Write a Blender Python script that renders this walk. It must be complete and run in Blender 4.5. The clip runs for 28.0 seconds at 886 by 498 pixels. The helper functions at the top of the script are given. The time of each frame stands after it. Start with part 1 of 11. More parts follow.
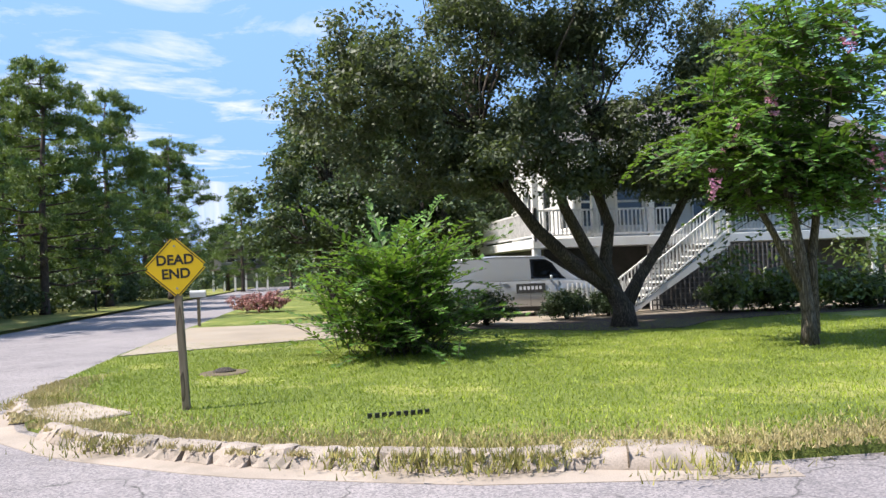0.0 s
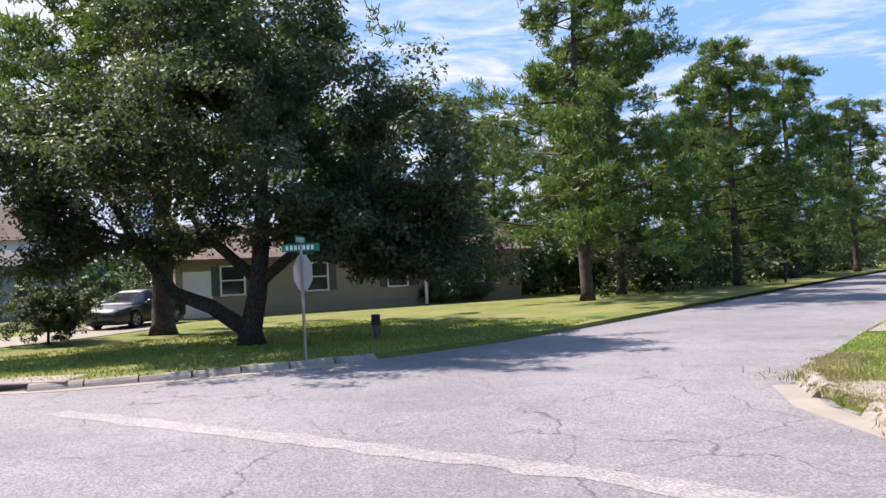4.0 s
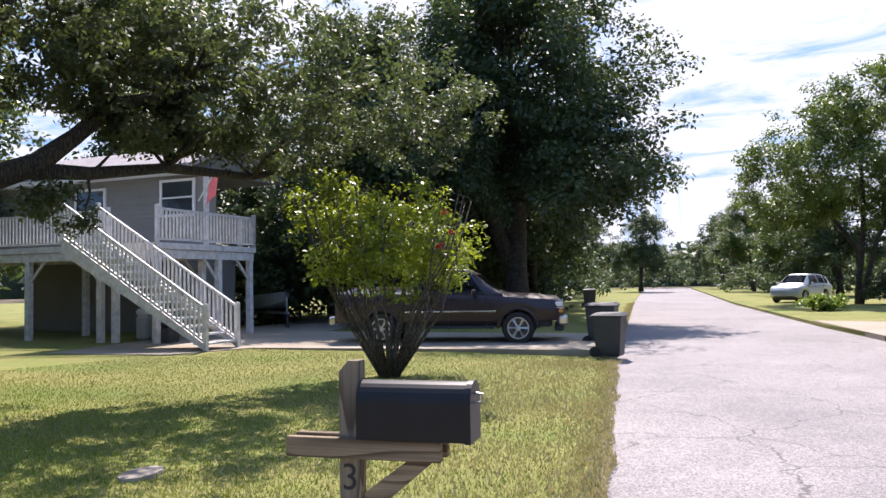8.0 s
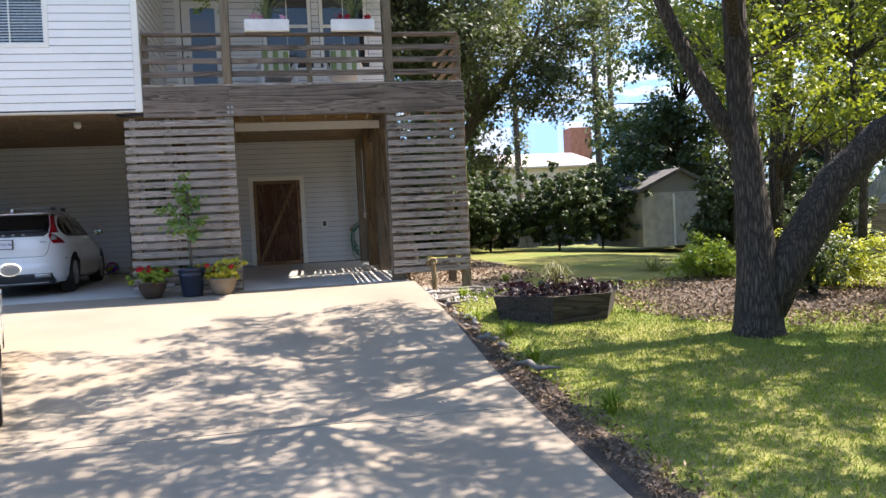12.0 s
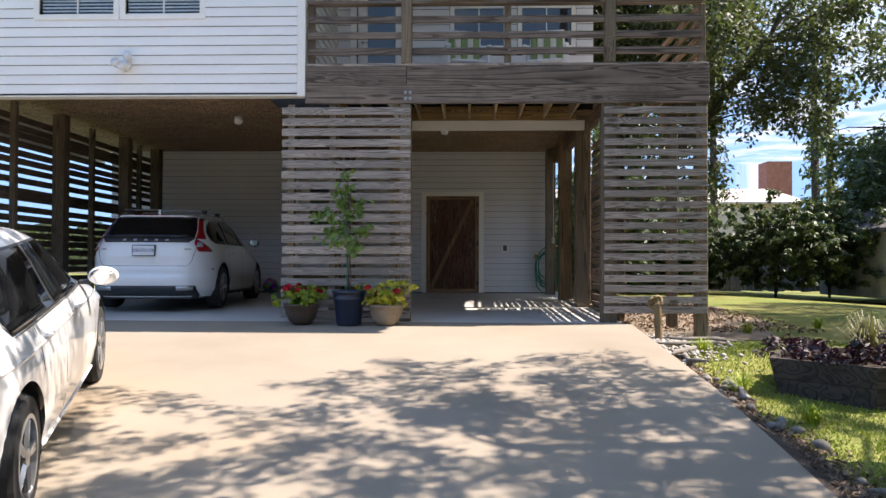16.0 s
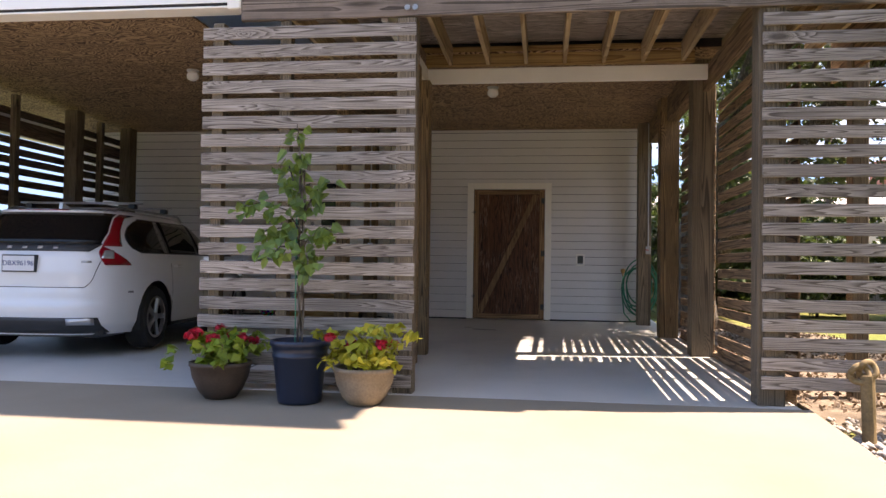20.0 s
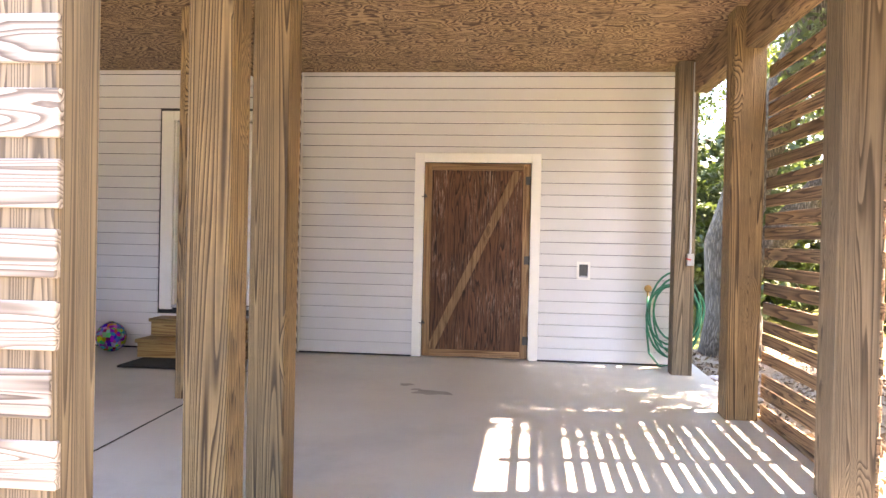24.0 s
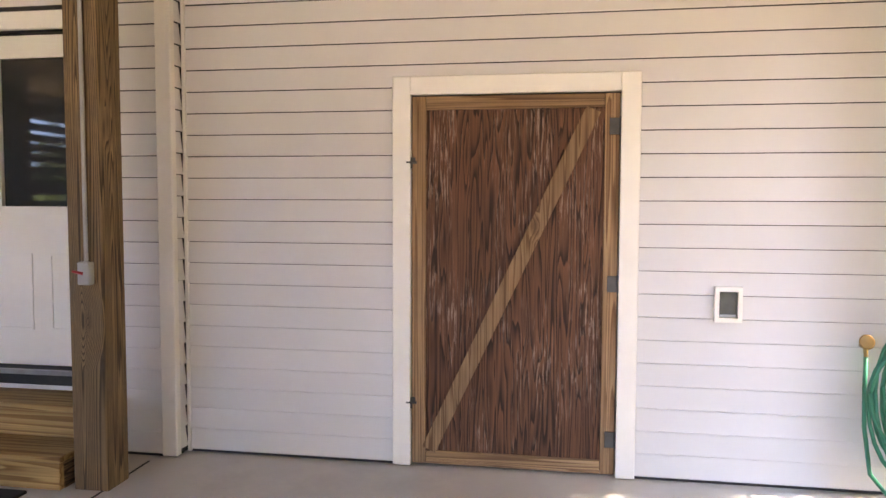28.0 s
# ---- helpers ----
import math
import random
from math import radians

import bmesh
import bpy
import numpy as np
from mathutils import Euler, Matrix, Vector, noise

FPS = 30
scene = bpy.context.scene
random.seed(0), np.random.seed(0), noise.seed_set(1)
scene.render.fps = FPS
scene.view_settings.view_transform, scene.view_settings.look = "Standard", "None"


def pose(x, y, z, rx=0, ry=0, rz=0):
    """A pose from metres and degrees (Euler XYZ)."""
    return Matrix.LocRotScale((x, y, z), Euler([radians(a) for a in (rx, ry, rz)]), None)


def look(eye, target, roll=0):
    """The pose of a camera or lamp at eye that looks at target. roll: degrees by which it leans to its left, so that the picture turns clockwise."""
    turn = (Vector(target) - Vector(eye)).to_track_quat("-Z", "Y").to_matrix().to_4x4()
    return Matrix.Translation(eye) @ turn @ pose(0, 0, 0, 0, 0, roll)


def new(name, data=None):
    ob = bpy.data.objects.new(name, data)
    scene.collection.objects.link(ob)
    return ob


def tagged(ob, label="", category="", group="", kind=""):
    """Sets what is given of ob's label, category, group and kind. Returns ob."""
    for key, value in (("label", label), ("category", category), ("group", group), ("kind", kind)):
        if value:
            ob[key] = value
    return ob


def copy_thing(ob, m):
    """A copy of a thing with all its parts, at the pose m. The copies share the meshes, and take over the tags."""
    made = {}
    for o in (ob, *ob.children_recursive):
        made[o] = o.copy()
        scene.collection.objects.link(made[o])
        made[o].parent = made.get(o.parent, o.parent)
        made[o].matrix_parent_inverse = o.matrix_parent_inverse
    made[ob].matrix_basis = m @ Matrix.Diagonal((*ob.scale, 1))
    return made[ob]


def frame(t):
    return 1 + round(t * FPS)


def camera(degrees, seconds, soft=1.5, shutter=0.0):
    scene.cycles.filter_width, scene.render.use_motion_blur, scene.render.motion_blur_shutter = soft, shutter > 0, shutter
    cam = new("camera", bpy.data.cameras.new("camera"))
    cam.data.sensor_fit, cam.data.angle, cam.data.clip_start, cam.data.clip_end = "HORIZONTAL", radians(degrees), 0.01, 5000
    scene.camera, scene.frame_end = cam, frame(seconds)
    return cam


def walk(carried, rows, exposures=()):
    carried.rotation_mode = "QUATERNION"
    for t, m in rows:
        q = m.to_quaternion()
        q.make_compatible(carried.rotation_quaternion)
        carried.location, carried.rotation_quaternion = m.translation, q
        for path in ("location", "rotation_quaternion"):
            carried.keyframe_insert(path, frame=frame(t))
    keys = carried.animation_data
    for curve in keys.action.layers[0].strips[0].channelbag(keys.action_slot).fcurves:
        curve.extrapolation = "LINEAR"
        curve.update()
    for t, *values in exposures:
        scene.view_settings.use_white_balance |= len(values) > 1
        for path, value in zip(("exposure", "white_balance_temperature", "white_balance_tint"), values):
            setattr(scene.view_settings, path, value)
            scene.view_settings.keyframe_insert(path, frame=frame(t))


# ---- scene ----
cam = camera(60.2, 28.0)
ROWS = [
    (0.0, -0.001, 1.152, 1.534, -10.50, 1.64, -2.24),
    (0.5, -0.112, 1.273, 1.541, -5.65, 1.75, -1.95),
    (1.0, -0.325, 1.300, 1.542, -1.02, 1.89, -1.96),
    (1.5, -0.558, 1.271, 1.546, 4.00, 2.02, -2.09),
    (2.0, -0.746, 1.327, 1.535, 9.61, 2.00, -2.31),
    (2.5, -0.986, 1.467, 1.539, 15.65, 1.81, -2.64),
    (4.5, -1.864, 1.521, 1.549, 44.36, 1.78, -2.42),
    (5.0, -1.994, 1.523, 1.539, 53.31, 1.76, -1.97),
    (5.5, -2.123, 1.435, 1.535, 62.50, 1.58, -1.76),
    (6.0, -2.225, 1.331, 1.534, 71.27, 1.42, -1.76),
    (6.5, -2.317, 1.270, 1.548, 81.19, 1.50, -1.82),
    (7.0, -2.359, 1.232, 1.548, 89.99, 1.83, -1.62),
    (7.5, -2.373, 1.200, 1.548, 97.91, 2.15, -1.27),
    (8.0, -2.400, 1.155, 1.546, 104.69, 2.41, -1.00),
    (8.5, -2.434, 1.104, 1.544, 110.50, 2.52, -0.93),
    (9.0, -2.432, 1.021, 1.548, 117.50, 2.49, -1.21),
    (9.5, -2.459, 0.934, 1.546, 125.46, 2.39, -1.68),
    (10.0, -2.482, 0.847, 1.541, 134.99, 2.31, -2.24),
    (10.5, -2.481, 0.796, 1.544, 145.27, 1.96, -2.53),
    (11.0, -2.462, 0.729, 1.530, 154.55, 1.31, -2.67),
    (11.5, -2.405, 0.643, 1.522, 163.43, -0.08, -2.67),
    (12.0, -2.283, 0.534, 1.509, 169.84, -1.79, -2.79),
    (12.5, -2.198, 0.326, 1.475, 174.14, -3.37, -3.04),
    (14.5, -2.098, -1.081, 1.440, 179.68, -3.81, -2.00),
    (15.0, -2.021, -1.502, 1.415, 180.48, -2.19, -0.80),
    (15.5, -2.024, -1.944, 1.385, 181.18, -0.10, -0.31),
    (16.0, -1.996, -2.459, 1.366, 181.94, 1.04, 0.20),
    (16.5, -1.998, -3.031, 1.379, 183.19, 1.21, 0.54),
    (17.0, -2.013, -3.604, 1.392, 184.92, 0.96, 0.68),
    (17.5, -2.002, -4.157, 1.420, 186.27, 0.66, 0.57),
    (18.0, -2.063, -4.657, 1.458, 187.29, 0.54, 0.29),
    (18.5, -2.099, -5.171, 1.472, 187.51, 0.72, -0.06),
    (19.0, -2.197, -5.704, 1.511, 187.23, 0.86, -0.15),
    (19.5, -2.213, -6.201, 1.536, 187.32, 1.04, 0.19),
    (20.0, -2.209, -6.746, 1.556, 187.54, 1.32, 0.81),
    (20.5, -2.212, -7.266, 1.604, 187.86, 1.36, 1.30),
    (21.0, -2.185, -7.831, 1.681, 187.55, 1.02, 1.58),
    (21.5, -2.138, -8.398, 1.737, 186.72, 0.88, 1.85),
    (22.0, -2.058, -8.936, 1.829, 186.03, 0.23, 1.65),
    (22.5, -2.030, -9.462, 1.869, 185.49, -0.47, 1.90),
    (24.5, -2.211, -11.500, 2.048, 186.87, -0.77, 0.46),
    (25.0, -2.242, -11.987, 2.097, 189.49, -0.83, 0.24),
    (25.5, -2.209, -12.474, 2.142, 189.28, -0.35, -0.08),
    (26.0, -2.169, -13.003, 2.154, 186.71, -1.10, -0.09),
    (26.5, -2.151, -13.488, 2.158, 187.52, -2.46, 0.73),
    (27.0, -2.088, -14.039, 2.177, 188.20, -2.44, 1.17),
    (27.5, -2.109, -14.513, 2.213, 189.47, -3.01, 0.71),
    (28.0, -1.975, -15.023, 2.244, 189.76, -3.62, 0.20),
]
EXPOSURES = [(0.0, 1.56, 6550, 13), (4.0, 1.44, 6500, 16), (7.0, 1.53, 6500, 20), (8.5, 1.72, 6600, 20), (9.5, 2.2, 6750, 20), (11.0, 2.2, 6850, 17), (15.0, 1.87, 6850, 15), (18.0, 1.93, 7100, 21), (19.0, 2.05, 7200, 23), (20.0, 2.4, 7800, 24), (21.0, 3.05, 8350, 24), (22.0, 3.65, 8500, 26), (24.5, 5.0, 8500, 28), (28.0, 4.95, 8400, 30)]

walk(cam, [(t, pose(x, y, z, 90 + pitch, 0, yaw) @ pose(0, 0, 0, 0, 0, roll)) for t, x, y, z, yaw, pitch, roll in ROWS],
     exposures=EXPOSURES)

# ---- world and sun ----
SUN = Vector((-0.70, -0.10, 1.0)).normalized()
world = bpy.data.worlds.new("sky")
scene.world = world
world.use_nodes = True
wn, wl = world.node_tree.nodes, world.node_tree.links
bg = wn["Background"]
sky = wn.new("ShaderNodeTexSky")
sky.sky_type, sky.sun_disc = "NISHITA", False
sky.sun_elevation = math.asin(SUN.z)
sky.sun_rotation = math.atan2(SUN.x, SUN.y)
sky.air_density, sky.dust_density, sky.ozone_density = 0.9, 0.05, 2.0
# thin broken cloud, thickest towards the west
tc = wn.new("ShaderNodeTexCoord")
sep = wn.new("ShaderNodeSeparateXYZ")
wl.new(tc.outputs["Generated"], sep.inputs[0])
zc = wn.new("ShaderNodeMath"); zc.operation = "MAXIMUM"; zc.inputs[1].default_value = 0.12
wl.new(sep.outputs["Z"], zc.inputs[0])
flat = wn.new("ShaderNodeCombineXYZ")
for ax, name in (("X", 0), ("Y", 1)):
    dv = wn.new("ShaderNodeMath"); dv.operation = "DIVIDE"
    wl.new(sep.outputs[ax], dv.inputs[0]); wl.new(zc.outputs[0], dv.inputs[1])
    wl.new(dv.outputs[0], flat.inputs[name])
cn = wn.new("ShaderNodeTexNoise")
cn.inputs["Scale"].default_value, cn.inputs["Detail"].default_value, cn.inputs["Roughness"].default_value = 1.5, 9, 0.62
cn.inputs["Distortion"].default_value = 0.5
wl.new(flat.outputs[0], cn.inputs["Vector"])
lean = wn.new("ShaderNodeMath"); lean.operation = "MULTIPLY_ADD"
lean.inputs[1].default_value, lean.inputs[2].default_value = -0.20, -0.085
wl.new(sep.outputs["X"], lean.inputs[0])
ad = wn.new("ShaderNodeMath"); ad.operation = "ADD"
wl.new(cn.outputs["Fac"], ad.inputs[0]); wl.new(lean.outputs[0], ad.inputs[1])
cr = wn.new("ShaderNodeValToRGB")
cr.color_ramp.elements[0].position, cr.color_ramp.elements[1].position = 0.44, 0.62
cr.color_ramp.elements[1].color = (0.9, 0.9, 0.9, 1)
wl.new(ad.outputs[0], cr.inputs[0])
mx = wn.new("ShaderNodeMix"); mx.data_type = "RGBA"
mx.inputs["B"].default_value = (2.5, 2.62, 2.85, 1)
# each channel of the clear sky is capped, to keep the low sky from glaring
sky_cap = wn.new("ShaderNodeMix"); sky_cap.data_type, sky_cap.blend_type = "RGBA", "DARKEN"
sky_cap.inputs["Factor"].default_value = 1.0
sky_cap.inputs["B"].default_value = (0.85, 1.55, 2.75, 1)
wl.new(sky.outputs[0], sky_cap.inputs["A"])
wl.new(cr.outputs[0], mx.inputs["Factor"]); wl.new(sky_cap.outputs["Result"], mx.inputs["A"])
wl.new(mx.outputs["Result"], bg.inputs["Color"])
bg.inputs["Strength"].default_value = 0.145
sun = new("sun", bpy.data.lights.new("sun", "SUN"))
sun.data.energy, sun.data.angle, sun.data.color = 3.35, radians(0.53), (1.0, 0.95, 0.87)
sun.matrix_world = look(SUN * 100, (0, 0, 0))

# ---- materials ----
def nodes(name, rough=0.8, metal=0.0):
    m = bpy.data.materials.new(name)
    m.use_nodes = True
    n, l = m.node_tree.nodes, m.node_tree.links
    p = n["Principled BSDF"]
    p.inputs["Roughness"].default_value, p.inputs["Metallic"].default_value = rough, metal
    return m, n, l, p


def ramp(n, l, src, stops):
    r = n.new("ShaderNodeValToRGB")
    while len(r.color_ramp.elements) < len(stops):
        r.color_ramp.elements.new(0.5)
    for e, (at, c) in zip(r.color_ramp.elements, stops):
        e.position, e.color = at, (*c, 1)
    l.new(src, r.inputs[0])
    return r.outputs[0]


def noise_tex(n, l, vec, scale, detail=4.0, rough=0.55, dist=0.0):
    t = n.new("ShaderNodeTexNoise")
    t.inputs["Scale"].default_value, t.inputs["Detail"].default_value = scale, detail
    t.inputs["Roughness"].default_value, t.inputs["Distortion"].default_value = rough, dist
    if vec is not None:
        l.new(vec, t.inputs["Vector"])
    return t.outputs["Fac"]


def coords(n, l, scale=(1, 1, 1), jitter=True, world_space=False):
    """Object coordinates, stretched, and shifted at random from object to object."""
    if world_space:
        src = n.new("ShaderNodeNewGeometry").outputs["Position"]
    else:
        src = n.new("ShaderNodeTexCoord").outputs["Object"]
    mp = n.new("ShaderNodeMapping")
    mp.inputs["Scale"].default_value = scale
    l.new(src, mp.inputs["Vector"])
    if jitter:
        oi = n.new("ShaderNodeObjectInfo")
        k = n.new("ShaderNodeVectorMath"); k.operation = "SCALE"
        k.inputs[0].default_value = (31.0, 47.0, 59.0)
        l.new(oi.outputs["Random"], k.inputs["Scale"])
        l.new(k.outputs[0], mp.inputs["Location"])
    return mp.outputs[0]


def mixrgb(n, l, fac, a, b, mode="MIX"):
    m = n.new("ShaderNodeMix"); m.data_type, m.blend_type = "RGBA", mode
    for sock, v in (("Factor", fac), ("A", a), ("B", b)):
        if isinstance(v, (int, float)):
            m.inputs[sock].default_value = v
        elif isinstance(v, tuple):
            m.inputs[sock].default_value = (*v, 1)
        else:
            l.new(v, m.inputs[sock])
    return m.outputs["Result"]


def bump(n, l, p, h, strength=0.3, dist=0.01):
    b = n.new("ShaderNodeBump")
    b.inputs["Strength"].default_value, b.inputs["Distance"].default_value = strength, dist
    l.new(h, b.inputs["Height"])
    l.new(b.outputs[0], p.inputs["Normal"])


def surface(name, c1, c2, scale=3.0, rough=0.85, fine=60.0, fine_mix=0.5, bump_s=0.3, bump_d=0.004, metal=0.0, world_space=False, spread=(0.3, 0.7), stain=None, stain_scale=0.7):
    """A mottled surface: broad patches between two colours, fine grain over it, and relief."""
    m, n, l, p = nodes(name, rough, metal)
    v = coords(n, l, world_space=world_space, jitter=not world_space)
    broad = noise_tex(n, l, v, scale, 5)
    grain = noise_tex(n, l, v, fine, 3)
    c = ramp(n, l, broad, [(spread[0], c1), (spread[1], c2)])
    g = ramp(n, l, grain, [(0.25, (1 - fine_mix,) * 3), (0.75, (1 + 0.0,) * 3)])
    c = mixrgb(n, l, 1.0, c, g, "MULTIPLY")
    if stain:
        s = ramp(n, l, noise_tex(n, l, v, stain_scale, 6, 0.65), [(0.52, (0, 0, 0)), (0.68, (1, 1, 1))])
        c = mixrgb(n, l, s, c, stain)
    l.new(c, p.inputs["Base Color"])
    if bump_s:
        bump(n, l, p, grain, bump_s, bump_d)
    return m


def wood(name, dark, light, axis=0, rough=0.8, rings=14.0, weather=None, relief=0.4, cross=5.0, along=0.55, flecks=None, tone=0.24, knots=True, edge=(0.5, 0.86)):
    """Growth rings as contour lines of a stretched field, which gives arches and ovals, with knots and fine fibre."""
    m, n, l, p = nodes(name, rough)
    sc = [cross] * 3
    sc[axis] = along
    v = coords(n, l, tuple(sc))
    field = noise_tex(n, l, v, 1.0, 1.6, 0.45, 0.25)
    if knots:
        ks = [3.2] * 3
        ks[axis] = 1.1
        kn = n.new("ShaderNodeTexVoronoi")
        kn.inputs["Scale"].default_value = 1.0
        l.new(coords(n, l, tuple(ks)), kn.inputs["Vector"])
        dip = ramp(n, l, kn.outputs["Distance"], [(0.0, (0.55,) * 3), (0.12, (0.12,) * 3), (0.3, (0.0,) * 3)])
        ad = n.new("ShaderNodeMath"); ad.operation = "ADD"
        l.new(field, ad.inputs[0]); l.new(dip, ad.inputs[1])
        field = ad.outputs[0]
    k = n.new("ShaderNodeMath"); k.operation = "MULTIPLY"; k.inputs[1].default_value = rings
    l.new(field, k.inputs[0])
    fr = n.new("ShaderNodeMath"); fr.operation = "FRACT"
    l.new(k.outputs[0], fr.inputs[0])
    mid = tuple(d * 0.35 + q * 0.65 for d, q in zip(dark, light))
    c = ramp(n, l, fr.outputs[0], [(0.0, light), (edge[0], mid), (edge[1], dark), (0.93, dark), (1.0, light)])
    fib = [130.0] * 3
    fib[axis] = 2.2
    fibre = noise_tex(n, l, coords(n, l, tuple(fib)), 1.0, 4)
    blot = noise_tex(n, l, coords(n, l, tuple(1.6 if a != axis else 0.7 for a in range(3))), 1.6, 5, 0.6)
    c = mixrgb(n, l, 1.0, c, ramp(n, l, fibre, [(0.25, (0.6,) * 3), (0.65, (1.0,) * 3)]), "MULTIPLY")
    c = mixrgb(n, l, 1.0, c, ramp(n, l, blot, [(0.3, (0.72,) * 3), (0.68, (1.08,) * 3)]), "MULTIPLY")
    oi = n.new("ShaderNodeObjectInfo")
    c = mixrgb(n, l, 1.0, c, ramp(n, l, oi.outputs["Random"], [(0.0, (1 - tone,) * 3), (1.0, (1.1,) * 3)]), "MULTIPLY")
    if knots:
        c = mixrgb(n, l, ramp(n, l, kn.outputs["Distance"], [(0.05, (0.85,) * 3), (0.10, (0.0,) * 3)]), c, tuple(q * 0.45 for q in dark))
    if flecks:
        fs = [95.0] * 3
        fs[axis] = 6.0
        fl = ramp(n, l, noise_tex(n, l, coords(n, l, tuple(fs)), 1.0, 5, 0.7), [(0.52, (0,) * 3), (0.63, (0.8,) * 3)])
        big = ramp(n, l, noise_tex(n, l, coords(n, l, tuple(7.0 if a != axis else 1.4 for a in range(3))), 1.0, 3), [(0.47, (0,) * 3), (0.62, (1,) * 3)])
        c = mixrgb(n, l, mixrgb(n, l, 1.0, fl, big, "MULTIPLY"), c, flecks)
    if weather:
        w = ramp(n, l, noise_tex(n, l, coords(n, l, (1.5, 1.5, 1.5)), 1.3, 6, 0.7), [(0.5, (0, 0, 0)), (0.72, (0.6,) * 3)])
        c = mixrgb(n, l, w, c, weather)
    l.new(c, p.inputs["Base Color"])
    bump(n, l, p, mixrgb(n, l, 0.7, fr.outputs[0], fibre), relief, 0.003)
    return m


def paint(name, c, rough=0.5, dirt=0.12, scale=1.2, metal=0.0, coat=0.0, fine=90.0, bump_s=0.05):
    m, n, l, p = nodes(name, rough, metal)
    v = coords(n, l)
    d = ramp(n, l, noise_tex(n, l, v, scale, 6, 0.65), [(0.35, (1 - dirt,) * 3), (0.65, (1.0,) * 3)])
    l.new(mixrgb(n, l, 1.0, c, d, "MULTIPLY"), p.inputs["Base Color"])
    p.inputs["Coat Weight"].default_value = coat
    p.inputs["Coat Roughness"].default_value = 0.05
    if bump_s:
        bump(n, l, p, noise_tex(n, l, v, fine, 2), bump_s, 0.002)
    return m


def leaf_mat(name, c1, c2, back=(0.2, 0.3, 0.03), trans=0.35, rough=0.45):
    """Leaves: gloss above, light let through from behind, colour from leaf to leaf."""
    m, n, l, p = nodes(name, rough)
    g = n.new("ShaderNodeNewGeometry")
    c = ramp(n, l, g.outputs["Random Per Island"], [(0.0, c1), (0.75, c2), (1.0, tuple(min(1, x * 1.5) for x in c2))])
    big = noise_tex(n, l, g.outputs["Position"], 0.5, 3)
    c = mixrgb(n, l, 1.0, c, ramp(n, l, big, [(0.3, (0.75,) * 3), (0.7, (1.1,) * 3)]), "MULTIPLY")
    l.new(c, p.inputs["Base Color"])
    t = n.new("ShaderNodeBsdfTranslucent")
    t.inputs["Color"].default_value = (*back, 1)
    ms = n.new("ShaderNodeMixShader")
    ms.inputs[0].default_value = trans
    l.new(p.outputs[0], ms.inputs[1]); l.new(t.outputs[0], ms.inputs[2])
    l.new(ms.outputs[0], n["Material Output"].inputs["Surface"])
    return m


def glass_mat(name, tint=(0.03, 0.035, 0.04), rough=0.03, trans=0.0, spec=0.8):
    m, n, l, p = nodes(name, rough)
    p.inputs["Base Color"].default_value = (*tint, 1)
    p.inputs["Specular IOR Level"].default_value = spec
    p.inputs["Transmission Weight"].default_value = trans
    p.inputs["IOR"].default_value = 1.45
    return m


def furrowed(name, dark, light):
    """Bark: ridges that run up the stem, with furrows between them."""
    m, n, l, p = nodes(name, 0.95)
    v = coords(n, l, (1, 1, 0.13))
    vo = n.new("ShaderNodeTexVoronoi"); vo.feature = "DISTANCE_TO_EDGE"
    vo.inputs["Scale"].default_value = 34.0
    w = n.new("ShaderNodeVectorMath"); w.operation = "ADD"
    wob = n.new("ShaderNodeTexNoise"); wob.inputs["Scale"].default_value = 9.0
    l.new(v, wob.inputs["Vector"])
    k = n.new("ShaderNodeVectorMath"); k.operation = "SCALE"; k.inputs["Scale"].default_value = 0.09
    l.new(wob.outputs["Color"], k.inputs[0])
    l.new(v, w.inputs[0]); l.new(k.outputs[0], w.inputs[1])
    l.new(w.outputs[0], vo.inputs["Vector"])
    grain = noise_tex(n, l, coords(n, l), 45, 4)
    c = ramp(n, l, vo.outputs["Distance"], [(0.0, dark), (0.35, light)])
    c = mixrgb(n, l, 1.0, c, ramp(n, l, grain, [(0.3, (0.6,) * 3), (0.7, (1.0,) * 3)]), "MULTIPLY")
    c = mixrgb(n, l, 1.0, c, ramp(n, l, noise_tex(n, l, coords(n, l), 1.8, 4), [(0.3, (0.7,) * 3), (0.7, (1.15,) * 3)]), "MULTIPLY")
    l.new(c, p.inputs["Base Color"])
    bump(n, l, p, mixrgb(n, l, 0.3, ramp(n, l, vo.outputs["Distance"], [(0.0, (0,) * 3), (0.4, (1,) * 3)]), grain), 0.9, 0.02)
    return m


